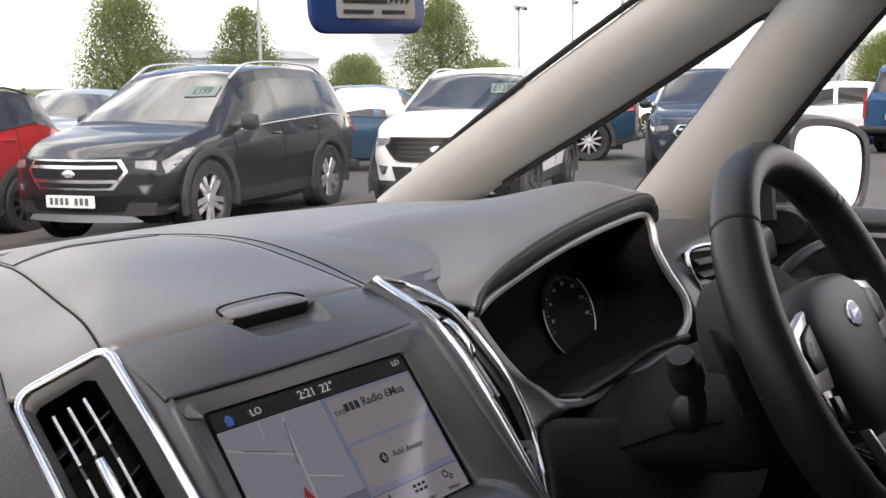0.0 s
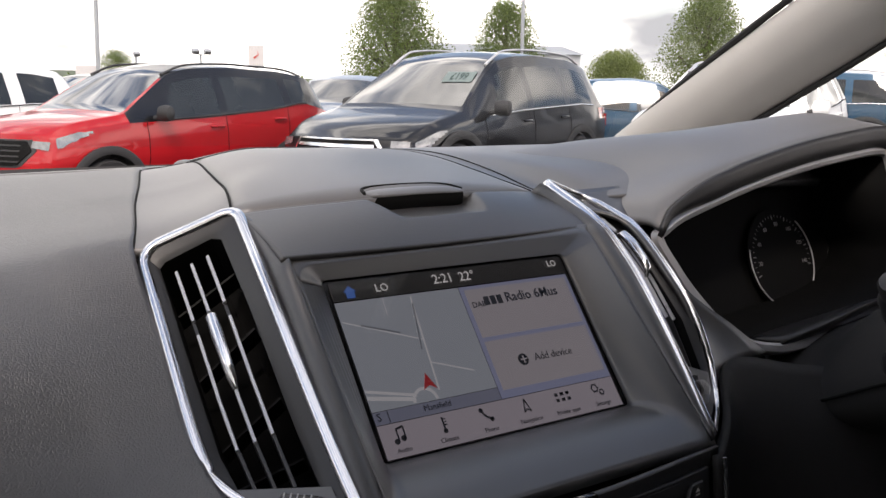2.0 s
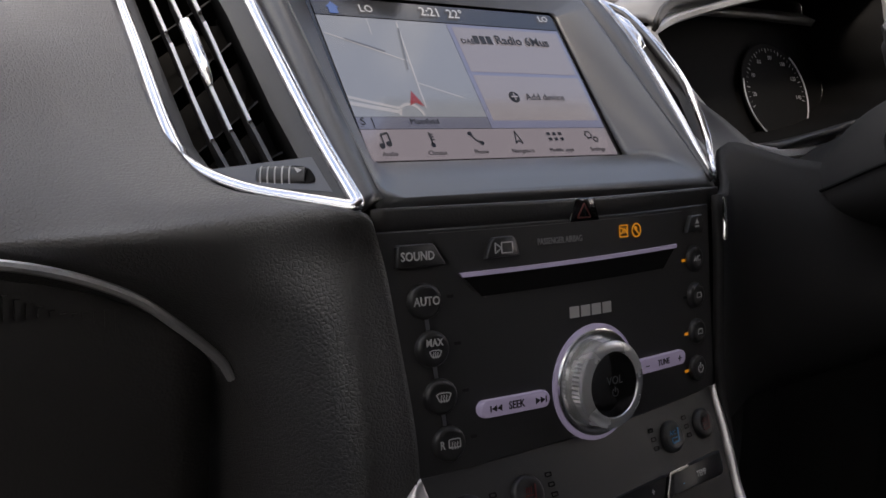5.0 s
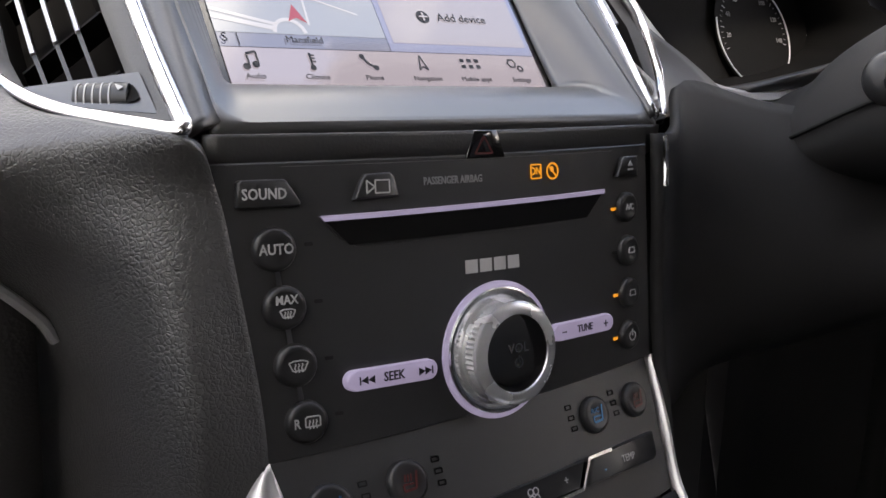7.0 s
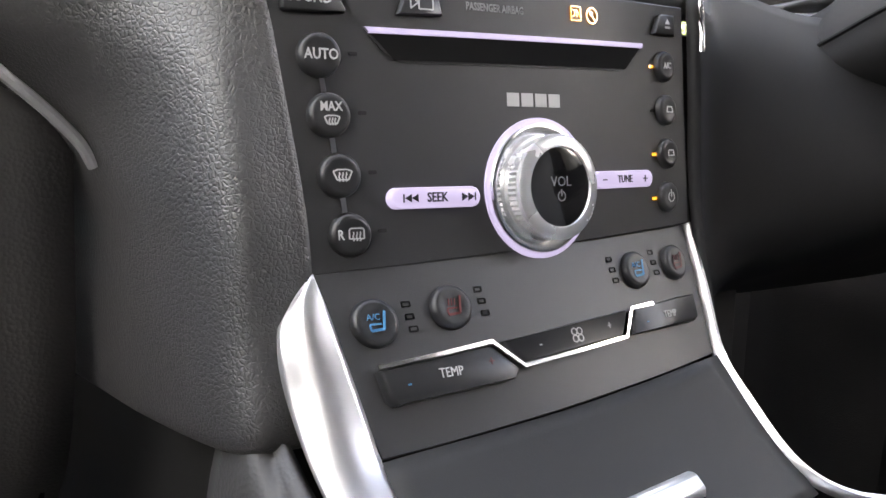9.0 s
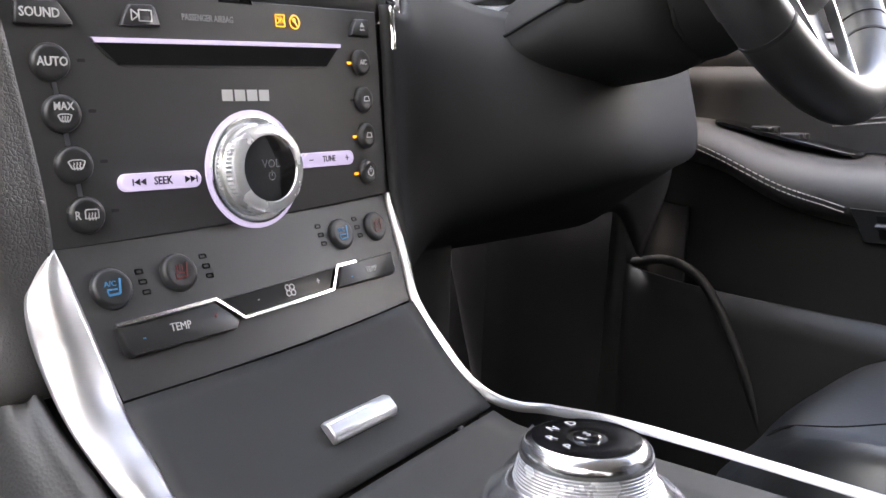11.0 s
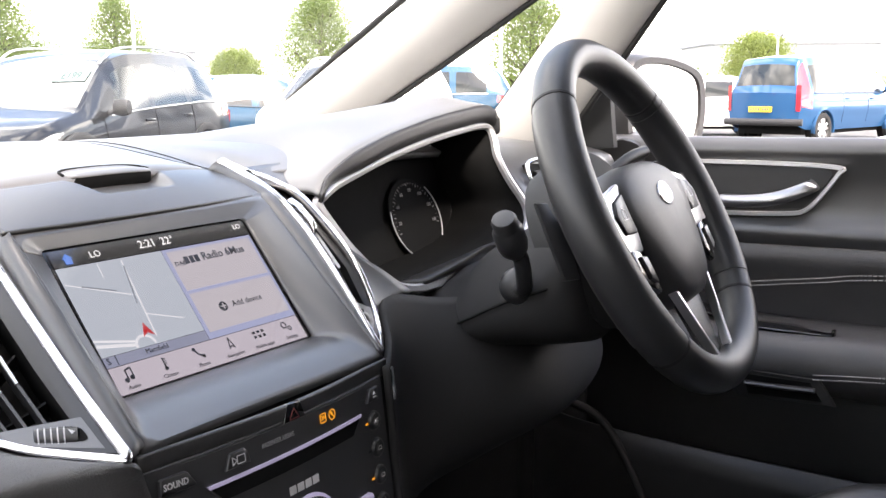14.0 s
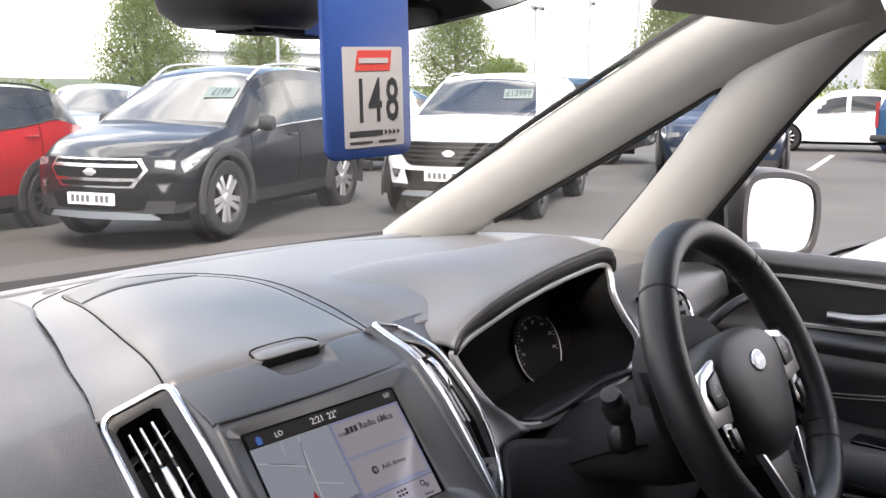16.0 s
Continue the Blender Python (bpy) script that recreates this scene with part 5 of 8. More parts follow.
up_("silver_rim", sweep(ring, [(-0.0040, -0.004), (0.0040, -0.004), (0.0040, 0.0), (0.0014, 0.0019), (-0.0027, 0.001)], closed=True, up=cn), SATIN, "satin silver rim")
cc = V(0.345, 0.0, 1.045)
back = [V(cc.x + (p.x - cc.x) * 0.93, 0.205 + 0.35 * (cc.z + (p.z - cc.z) * 0.93 - 1.045), cc.z + (p.z - cc.z) * 0.90 - 0.004) for p in ring]
bm = grid([r + [r[0]] for r in (ring, back)])
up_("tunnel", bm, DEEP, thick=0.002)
bm = bmesh.new()
bm.faces.new([bm.verts.new(p + V(0, 0.001, 0)) for p in back])
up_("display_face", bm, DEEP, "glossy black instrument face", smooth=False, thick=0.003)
DM = plane_m((0.398, 0.194, 1.0190), (0, 0.33, 0.94)) @ Matrix.Scale(0.85, 4)
dial = up_("dial", lathe([(0.0495, 0.0), (0.0500, 0.0012), (0.0485, 0.0016), (0.0470, 0.0010)], DM, 64), DEEP, "round speed dial with a pale rim")
seg1 = [DM @ V(0.0485 * math.cos(radians(a)), 0.0485 * math.sin(radians(a)), 0.0025) for a in range(-38, 48, 5)]
seg2 = [DM @ V(0.0485 * math.cos(radians(a)), 0.0485 * math.sin(radians(a)), 0.0025) for a in range(165, 246, 5)]
part("dial_line", sweep(seg1, disc_section(0.0006, 6), up=DM.to_3x3() @ V(0, 0, 1)), SATIN, dial)
part("dial_line", sweep(seg2, disc_section(0.0006, 6), up=DM.to_3x3() @ V(0, 0, 1)), SATIN, dial)
tk = []
for i in range(33):
    a = radians(200 - 6.6 * i)
    r0, r1 = (0.0395 if i % 4 == 0 else 0.0415), 0.0438
    tk.append(bar(r0 * math.cos(a), r0 * math.sin(a), r1 * math.cos(a), r1 * math.sin(a), 0.0009 if i % 4 == 0 else 0.0005))
marks(tk, DM @ T(0, 0, 0.002), PRINT_DIM, dial, "dial_tick")
for i, num in enumerate((20, 40, 60, 80, 100, 120, 140)):
    a = radians(184 - 32 * i)
    lettering(str(num), 0.0060, DM @ T(0.0345 * math.cos(a), 0.0345 * math.sin(a), 0.0022), PRINT_DIM, dial, "dial_number")

# brow over the cluster, blending into the dash top
lip = [(p.x, p.z) for p in spline([V(0.204, 0, 1.060), V(0.222, 0, 1.073), V(0.266, 0, 1.0835), V(0.30, 0, 1.092), V(0.334, 0, 1.099), V(0.38, 0, 1.107), V(0.43, 0, 1.1135), V(0.468, 0, 1.117), V(0.484, 0, 1.1125), V(0.488, 0, 1.103)], 40)]
r0 = [V(x, face_y(x, z) + 0.004, z - 0.0035) for x, z in lip]
r1 = [V(x, face_y(x, z) - 0.004, z - 0.001) for x, z in lip]
r2 = [V(x, face_y(x, z) - 0.0035, z + 0.0035 + 0.0095 * ease(x, 0.205, 0.27)) for x, z in lip]
r3 = [V(x - 0.002, face_y(x, z) + 0.010, z + 0.0065 + 0.0095 * ease(x, 0.205, 0.27)) for x, z in lip]
r4 = [V(x - 0.006, face_y(x, z) + 0.07, z + 0.006 + 0.015 * ease(x, 0.22, 0.34)) for x, z in lip]
r5 = [V(x * 0.92 + 0.03, 0.34, 1.094 + 0.020 * math.sin(math.pi * i / 39) ** 0.7) for i, (x, z) in enumerate(lip)]
r6 = [V(x * 0.85 + 0.06, 0.44, 1.090) for i, (x, z) in enumerate(lip)]
dpart("brow_lip", grid([spline([a[i] for a in (r0, r1, r2)], 8) for i in range(40)]), HARD, "black front edge of the brow", thick=0.003)
fine = [spline([a[i] for a in (r2, r3, r4, r5, r6)], 26) for i in range(40)]
dpart("cluster_brow", grid(fine), SOFT_LIT, "dark grey padded brow over the instruments", thick=0.004)
# ledge under the cluster
dpart("cluster_ledge", patch([[V(0.275, 0.130, 0.982), V(0.33, 0.135, 0.984), V(0.40, 0.135, 0.988), V(0.475, 0.125, 0.995)], [V(0.283, 0.111, 0.9835), V(0.33, 0.104, 0.994), V(0.385, 0.102, 1.003), V(0.46, 0.102, 1.002)], [V(0.284, 0.1085, 0.979), V(0.33, 0.101, 0.988), V(0.385, 0.099, 0.997), V(0.46, 0.099, 0.996)], [V(0.284, 0.120, 0.972), V(0.33, 0.118, 0.974), V(0.385, 0.116, 0.978), V(0.46, 0.116, 0.98)]], 20, 12), HARD, "black ledge under the instruments", thick=0.003)
# fill between the centre vent and the cluster
dpart("vent_cluster_fill", patch([[V(x, lerp_in(x, FRONT) + 0.012, top_z(x, lerp_in(x, FRONT) + 0.012) + 0.0006) for x in (0.152, 0.180, 0.203, 0.226)], [V(x, lerp_in(x, FRONT) - 0.010, top_z(x, lerp_in(x, FRONT)) - dz) for x, dz in ((0.158, 0.004), (0.182, 0.005), (0.202, 0.006), (0.218, 0.009))], [V(0.1745, 0.158, 1.070), V(0.185, 0.166, 1.066), V(0.197, 0.168, 1.058), V(0.204, 0.163, 1.054)], [V(0.175, 0.120, 1.041), V(0.186, 0.136, 1.03), V(0.20, 0.140, 1.020), V(0.215, 0.137, 1.022)], [V(0.175, 0.095, 1.013), V(0.19, 0.111, 1.000), V(0.215, 0.12, 0.995), V(0.24, 0.118, 0.999)], [V(0.171, 0.074, 0.965), V(0.19, 0.088, 0.970), V(0.215, 0.102, 0.975), V(0.262, 0.105, 0.979)]], 14, 20), SOFT, thick=0.003)
# dash end by the driver's door, with its vent
dpart("dash_end", patch([[V(0.486, 0.20, 1.105), V(0.55, 0.20, 1.092), V(0.65, 0.195, 1.084), V(0.78, 0.18, 1.07)], [V(0.487, 0.13, 1.05), V(0.53, 0.145, 1.07), V(0.65, 0.15, 1.07), V(0.78, 0.15, 1.06)], [V(0.49, 0.10, 1.0), V(0.54, 0.11, 1.02), V(0.65, 0.12, 1.02), V(0.78, 0.14, 1.03)]], 16, 12), SOFT, thick=0.004)
dv = thing("door_side_vent", "black slatted air vent with a chrome edge", "air vent", (0.563, 0.128, 1.038), group="dashboard vents")
vn = plane_m((0, 0, 0), (0, 0.35, 0.93))
vo = [(-0.045, 0.030), (0.045, 0.022), (0.052, -0.022), (-0.022, -0.034), (-0.042, -0.010)]
part("housing", slab(vo, 0.006, vn), DEEP, dv)
part("chrome_frame", sweep([vn @ V(p.x, p.y, 0.008) for p in spline([V(a, b, 0) for a, b in vo], 40, True)], disc_section(0.0026, 8), closed=True, up=V(0, -1, 0.3)), CHROME, dv, "chrome edge")
for k in range(4):
    y = 0.017 - 0.013 * k
    part("vane", sweep([vn @ V(-0.038, y, 0.010), vn @ V(0.042, y - 0.003, 0.010)], [(-0.004, -0.0008), (0.004, -0.0008), (0.004, 0.0008), (-0.004, 0.0008)], up=V(0, -0.5, 0.8)), HARD, dv)

# ---- steering column and wheel ----
col = thing("steering_column", "black steering column shroud with stalks", "steering column", (0.38, 0.05, 1.0))
coi = Matrix.Translation((-0.38, -0.05, -1.0))


def sc(name, bm, material, label="", **k):
    o = part(name, bm, material, col, label, **k)
    o.matrix_parent_inverse = coi
    return o


WM = Matrix.Translation((0.362, -0.068, 1.045)) @ Matrix.Rotation(0.075, 4, "Z") @ plane_m((0, 0, 0), (0, math.sin(0.487), math.cos(0.487))) @ Matrix.Scale(0.905, 4)


def col_ring(y, pts):
    """A section of the shroud at y: half outline from the top down, mirrored about the column."""
    half = spline([V(x, y, z) for x, z in pts], 17)
    return half + [V(0.686 - p.x, p.y, p.z) for p in reversed(half[1:-1])]


secs = [(0.13, [(0.343, 0.975), (0.305, 0.965), (0.262, 0.9371), (0.268, 0.9185), (0.343, 0.903)]), (0.085, [(0.343, 0.996), (0.303, 0.982), (0.264, 0.947), (0.272, 0.9278), (0.343, 0.9123)]), (0.06, [(0.343, 1.015), (0.299, 1.002), (0.262, 0.9557), (0.274, 0.934), (0.343, 0.9185)]), (0.02, [(0.343, 1.035), (0.297, 1.024), (0.266, 0.976), (0.28, 0.9445), (0.343, 0.9259)]), (-0.02, [(0.343, 1.045), (0.292, 1.034), (0.268, 0.992), (0.284, 0.9514), (0.343, 0.934)]), (-0.036, [(0.343, 1.045), (0.298, 1.034), (0.28, 0.995), (0.294, 0.9576), (0.343, 0.9421)]), (-0.04, [(0.343, 1.03), (0.31, 1.022), (0.298, 0.995), (0.306, 0.965), (0.343, 0.9526)])]
rings = [col_ring(y, p) for y, p in secs]
cols = [spline([r[i] for r in rings], 26) for i in range(len(rings[0]))]
bm = grid([[c[k] for c in cols] + [cols[0][k]] for k in range(26)])
bm.faces.new([bm.verts.new(c[25] + V(0, 0.0005, 0)) for c in cols])
sc("shroud", bm, KNEE, "black column shroud", thick=0.003)
sc("shroud_seam", sweep(spline([V(0.2610, 0.085, 0.948), V(0.2600, 0.06, 0.9565), V(0.2640, 0.02, 0.977), V(0.2660, -0.02, 0.993)], 24), disc_section(0.0012, 6)), DEEP)
sc("switch_ring", lathe([(0.060, -0.094), (0.080, -0.086), (0.084, -0.070), (0.084, -0.046), (0.078, -0.034), (0.050, -0.028)], WM, 48), MATT, "black switch collar behind the wheel")
# wiper stalk towards the cabin's middle, indicator stalk beyond
sc("stalk_base", lathe([(0.0150, -0.004), (0.0145, 0.002), (0.0125, 0.006), (0.0075, 0.0085)], Matrix.Translation((0.2690, 0.008, 0.992)) @ V(-0.9, -0.35, 0.1).to_track_quat("Z", "Y").to_matrix().to_4x4(), 24), HARD)
sc("wiper_stalk", sweep(spline([V(0.270, 0.008, 0.990), V(0.258, -0.003, 0.992), V(0.250, -0.008, 1.002), V(0.236, -0.013, 1.020), V(0.222, -0.014, 1.033)], 20), disc_section(0.0064, 12, 0.85)), HARD, "black stalk with a round end")
sd = V(-0.62, -0.08, 0.72).normalized()
sm_ = Matrix.Translation(V(0.226, -0.014, 1.026)) @ sd.to_track_quat("Z", "Y").to_matrix().to_4x4()
sc("stalk_end", lathe([(0.0065, 0), (0.0105, 0.006), (0.0118, 0.012), (0.0118, 0.026), (0.0100, 0.029), (0.0096, 0.030), (0.0096, 0.037), (0.0082, 0.0395), (0.0045, 0.0400)], sm_, 24), KEY, "round stalk end")
sc("paddle", slab([(-0.010, -0.03), (0.004, -0.034), (0.010, 0.0), (0.006, 0.036), (-0.004, 0.040)], 0.005, WM @ T(-0.100, 0.008, -0.056) @ Matrix.Rotation(radians(-35), 4, "Y"), taper=0.001), KEY, "black shift paddle")
sc("indicator_stalk", sweep(spline([V(0.42, 0.02, 1.04), V(0.46, 0.02, 1.060), V(0.50, 0.012, 1.078), V(0.53, 0.006, 1.084)], 16), disc_section(0.0058, 10)), HARD, "black indicator stalk")

wheel = thing("steering_wheel", "black leather steering wheel with satin spokes and an oval badge", "steering wheel", tuple(WM.translation))
wi = Matrix.Translation(-WM.translation)


def wp(name, bm, material, label="", **k):
    o = part(name, bm, material, wheel, label, **k)
    o.matrix_parent_inverse = wi
    return o


RW = 0.1585
wn_ = (WM.to_3x3() @ V(0, 0, 1)).normalized()
def rim_pt(a, r=RW, z=0.0):
    q = r * (1 - 0.03 * max(0.0, -math.sin(a)) ** 6)
    return WM @ V(q * math.cos(a), q * math.sin(a), z)
def rim_seg(a0, a1, sec, n):
    return sweep([rim_pt(radians(a0 + (a1 - a0) * i / n)) for i in range(n + 1)], sec, up=wn_)
def oval(w, h, n=16):
    return [(w * math.cos(2 * math.pi * i / n), h * math.sin(2 * math.pi * i / n)) for i in range(n)]
wp("rim", sweep([rim_pt(2 * math.pi * i / 96) for i in range(96)], oval(0.0150, 0.0175), closed=True, up=wn_), WHEEL_LEATHER, "smooth black leather rim")
for a in (136, 44, 222, 318):
    wp("rim_seam", rim_seg(a - 0.5, a + 0.5, oval(0.0154, 0.0179), 2), MATT)
# grip pads at ten and two are a touch thicker
for a0, a1 in ((140, 214), (326, 400)):
    wp("grip", rim_seg(a0, a1, oval(0.0158, 0.0182), 26), WHEEL_LEATHER, "perforated leather grip")
hub = [(0.0, 0.047), (0.040, 0.044), (0.068, 0.030), (0.074, 0.008), (0.060, -0.030), (0.040, -0.066), (0.022, -0.078), (0.0, -0.080), (-0.022, -0.078), (-0.040, -0.066), (-0.060, -0.030), (-0.074, 0.008), (-0.068, 0.030), (-0.040, 0.044)]
hubf = [(p.x * 1.2, p.y * 1.06) for p in spline([V(x, y, 0) for x, y in hub], 56, True)]
def hring(s, z):
    return [WM @ V(x * s, y * s - 0.004 * (1 - s), z) for x, y in hubf]
bm = grid([r + [r[0]] for r in (hring(1.0, -0.030), hring(1.02, -0.008), hring(0.97, 0.006), hring(0.85, 0.013), hring(0.5, 0.017), hring(0.12, 0.018))])
bm.faces.new([bm.verts.new(p) for p in hring(0.12, 0.018)])
wp("airbag_cover", bm, COLUMN, "dark grey airbag cover")
bo = [(0.0175 * math.cos(2 * math.pi * i / 32), 0.0115 * math.sin(2 * math.pi * i / 32)) for i in range(32)]
bd = wp("badge", slab(bo, 0.0025, WM @ T(0, 0.012, 0.0165), taper=0.0008), CHROME, "oval chrome edged blue badge")
part("badge_field", slab([(x * 0.88, y * 0.84) for x, y in bo], 0.0006, WM @ T(0, 0.012, 0.0188)), BADGE_BLUE, bd, smooth=False)
marks([bar(-0.010, 0.0, 0.010, 0.002, 0.003), circle(0.0035, 12, -0.006, 0.001)], WM @ T(0, 0.012, 0.0194), CHROME, bd, "badge_mark")
marks([bar(0.022, -0.042, 0.034, -0.040, 0.0016), bar(0.027, -0.054, 0.033, -0.053, 0.0014)], WM @ T(0.005, 0.0, 0.0105), MATT, wheel, "airbag_mark").matrix_parent_inverse = wi
for s in (-1, 1):
    arm = [(s * 0.058, 0.030), (s * 0.10, 0.026), (s * 0.146, 0.030), (s * 0.150, -0.012), (s * 0.112, -0.026), (s * 0.070, -0.028)]
    wp("spoke", slab(arm, 0.012, WM @ T(0, 0, -0.010), taper=0.004), HARD)
    tr_ = [(s * 0.060, 0.034), (s * 0.098, 0.027), (s * 0.116, 0.010), (s * 0.110, -0.024), (s * 0.070, -0.027), (s * 0.058, 0.0)]
    wp("spoke_trim", slab(tr_, 0.006, WM @ T(s * 0.016, 0, 0.001), taper=0.002), SPOKE, "satin silver spoke trim")
    ky = [(s * 0.069, 0.024), (s * 0.092, 0.019), (s * 0.101, 0.007), (s * 0.096, -0.010), (s * 0.072, -0.011)]
    kk = wp("spoke_keys", slab(ky, 0.004, WM @ T(s * 0.016, 0, 0.006), taper=0.0015), KEY, "black spoke keys")
    marks([bar(s * 0.080, 0.002, s * 0.090, 0.002, 0.0007), bar(s * 0.080, 0.010, s * 0.086, 0.012, 0.0007), bar(s * 0.080, 0.002, s * 0.080, 0.010, 0.0007), bar(s * 0.090, 0.002, s * 0.086, 0.012, 0.0007)], WM @ T(s * 0.016, 0, 0.010), PRINT, kk)
    wp("lower_keys", slab([(s * 0.072, -0.026), (s * 0.100, -0.022), (s * 0.098, -0.052), (s * 0.072, -0.064), (s * 0.064, -0.05)], 0.006, WM @ T(s * 0.016, 0, 0.001), taper=0.002), GLOSS, "glossy black key pad")
    wp("rocker_key", slab([(s * 0.078, -0.032), (s * 0.090, -0.030), (s * 0.088, -0.050), (s * 0.077, -0.055)], 0.004, WM @ T(s * 0.016, 0, 0.006), taper=0.001), KEY)
    wp("lower_spoke", slab([(s * 0.054, -0.070), (s * 0.036, -0.116), (s * 0.022, -0.148), (s * 0.014, -0.148), (s * 0.031, -0.116), (s * 0.050, -0.070)], 0.008, WM @ T(0, 0, -0.002), taper=0.002), SPOKE, "satin lower spoke")
wp("lower_spoke_web", slab([(-0.034, -0.07), (0.034, -0.07), (0.018, -0.150), (-0.018, -0.150)], 0.006, WM @ T(0, 0, -0.010), taper=0.001), HARD)

# ---- driver's door ----
door = thing("driver_door", "black car door panel with satin lined handle recess and armrest", "car door", (0.85, -0.2, 0.8))
doi = Matrix.Translation((-0.85, 0.2, -0.8))


def dp(name, bm, material, label="", parent=None, **k):
    o = part(name, bm, material, parent or door, label, **k)
    if not parent:
        o.matrix_parent_inverse = doi
    return o


def drow(x, z, dx=0.0):
    return [V(x - 0.05, 0.30, z - 0.01), V(x - 0.015, 0.20, z), V(x, 0.0, z), V(x + 0.004, -0.25, z + 0.003), V(x, -0.6, z + 0.006), V(x - 0.02, -0.95, z + 0.01)]


dp("upper_panel", patch([drow(0.905, 1.078), drow(0.875, 1.082), drow(0.862, 1.068), drow(0.866, 1.050), drow(0.872, 1.02), drow(0.870, 0.985), drow(0.858, 0.965), drow(0.862, 0.945)], 40, 30), SOFT, "black soft upper door panel", thick=0.005)
dp("middle_panel", patch([drow(0.866, 0.946), drow(0.860, 0.93), drow(0.868, 0.90), drow(0.876, 0.86), drow(0.878, 0.83)], 30, 16), LEATHER_DOOR, "black leatherette door insert", thick=0.005)
dp("lower_panel", patch([drow(0.884, 0.90), drow(0.880, 0.85), drow(0.872, 0.80), drow(0.865, 0.72), drow(0.860, 0.60), drow(0.850, 0.45), drow(0.845, 0.30)], 30, 16), HARD, "plain black lower door", thick=0.005)
# handle recess with its satin outline
DXF = 0.862
outl = [(0.235, 1.0455), (0.10, 1.050), (-0.05, 1.0505), (-0.113, 1.0475), (-0.112, 1.040), (-0.095, 1.015), (-0.075, 0.9935), (-0.05, 0.988), (0.03, 0.9845), (0.10, 0.983)]
dp("recess_trim", sweep(spline([V(DXF, y, z) for y, z in outl], 70), [(-0.003, -0.003), (0.003, -0.003), (0.0022, 0.002), (-0.0022, 0.002)], up=V(-1, 0, 0)), SATIN, "bright satin outline of the handle recess")
dp("recess", slab([(-0.225, 1.040), (-0.09, 1.046), (0.10, 1.0465), (0.106, 1.040), (0.09, 1.015), (0.072, 0.996), (0.0, 0.990), (-0.10, 0.989)], 0.002, Matrix(((0, 0, -1, DXF + 0.004), (-1, 0, 0, 0), (0, 1, 0, 0), (0, 0, 0, 1)))), HARD, "black handle recess", smooth=False)
dp("door_handle", sweep(spline([V(DXF - 0.004, 0.030, 1.001), V(DXF - 0.012, -0.01, 1.003), V(DXF - 0.014, -0.045, 1.009), V(DXF - 0.008, -0.078, 1.022), V(DXF + 0.002, -0.085, 1.026)], 24), oval(0.0085, 0.0042), up=V(-1, 0, 0.2)), DARKCHROME, "satin door pull lever")
def stitching(path, n, r=0.0008):
    """A row of n short thread stitches along a path."""
    pts = spline(path, n * 3 + 1)
    bm = bmesh.new()
    for k in range(n):
        sweep([pts[3 * k], pts[3 * k + 1], pts[3 * k + 2]], disc_section(r, 5), bm=bm)
    return bm


for dz in (0.0, -0.0055):
    dp("stitch_row", stitching([V(0.861, 0.05, 0.890 + dz), V(0.860, -0.02, 0.899 + dz), V(0.860, -0.10, 0.9105 + dz), V(0.860, -0.18, 0.9205 + dz), V(0.862, -0.5, 0.940 + dz)], 100), STITCH, "row of grey stitching")
# armrest
arm = dp("armrest", patch([[V(0.86, 0.26, 0.8900), V(0.868, 0.19, 0.8870), V(0.874, 0.05, 0.8610), V(0.874, -0.12, 0.8540), V(0.874, -0.5, 0.8620)], [V(0.81, 0.24, 0.8830), V(0.80, 0.17, 0.8770), V(0.795, 0.05, 0.8480), V(0.795, -0.12, 0.8500), V(0.795, -0.5, 0.8620)], [V(0.785, 0.22, 0.8600), V(0.775, 0.15, 0.8500), V(0.772, 0.05, 0.8150), V(0.772, -0.12, 0.8120), V(0.772, -0.5, 0.8320)], [V(0.81, 0.22, 0.8450), V(0.80, 0.15, 0.8300), V(0.795, 0.05, 0.7930), V(0.795, -0.12, 0.7800), V(0.795, -0.5, 0.7820)], [V(0.86, 0.24, 0.8350), V(0.86, 0.15, 0.8200), V(0.862, 0.05, 0.7850), V(0.862, -0.12, 0.7700), V(0.862, -0.5, 0.7720)]], 40, 20), LEATHER_DOOR, "padded black armrest", thick=0.004)
for dz in (0.0, 0.0055):
    for path, n in (([V(0.7765, 0.20, 0.8640 + dz), V(0.7695, 0.143, 0.8465 + dz), V(0.7668, 0.07, 0.8185 + dz), V(0.7668, 0.02, 0.8065 + dz), V(0.7672, -0.003, 0.8010 + dz)], 40), ([V(0.7675, -0.115, 0.8060 + dz), V(0.7668, -0.16, 0.8110 + dz), V(0.7668, -0.21, 0.8150 + dz), V(0.7668, -0.4, 0.8270 + dz)], 52)):
        part("stitch_row", stitching(path, n), STITCH, arm, "row of grey stitching")
dp("pull_slot", slab(rounded(0.040, 0.104, 0.006, 3), 0.0035, T(0.820, -0.079, 0.8500), taper=0.0015), GLOSS, "glossy black pull tray in the armrest's top")
dp("slot_tab", slab(rounded(0.012, 0.004, 0.001, 2), 0.006, T(0.806, -0.128, 0.8530), taper=0.0005), GLOSS)
dp("switch_plate", slab(rounded(0.042, 0.17, 0.012), 0.004, Matrix.Translation((0.836, 0.09, 0.868)) @ Matrix.Rotation(radians(10), 4, "X"), taper=0.001), GLOSS, "glossy window switch plate")
for k in range(4):
    dp("window_switch", slab(rounded(0.014, 0.024, 0.004), 0.006, Matrix.Translation((0.824 + 0.018 * (k % 2), 0.115 - 0.034 * (k // 2), 0.876 - 0.006 * (k // 2))), taper=0.002), KEY)
DG = Matrix(((0, 0, -1, 0.777), (-1, 0, 0, 0), (0, 1, 0, 0), (0, 0, 0, 1)))
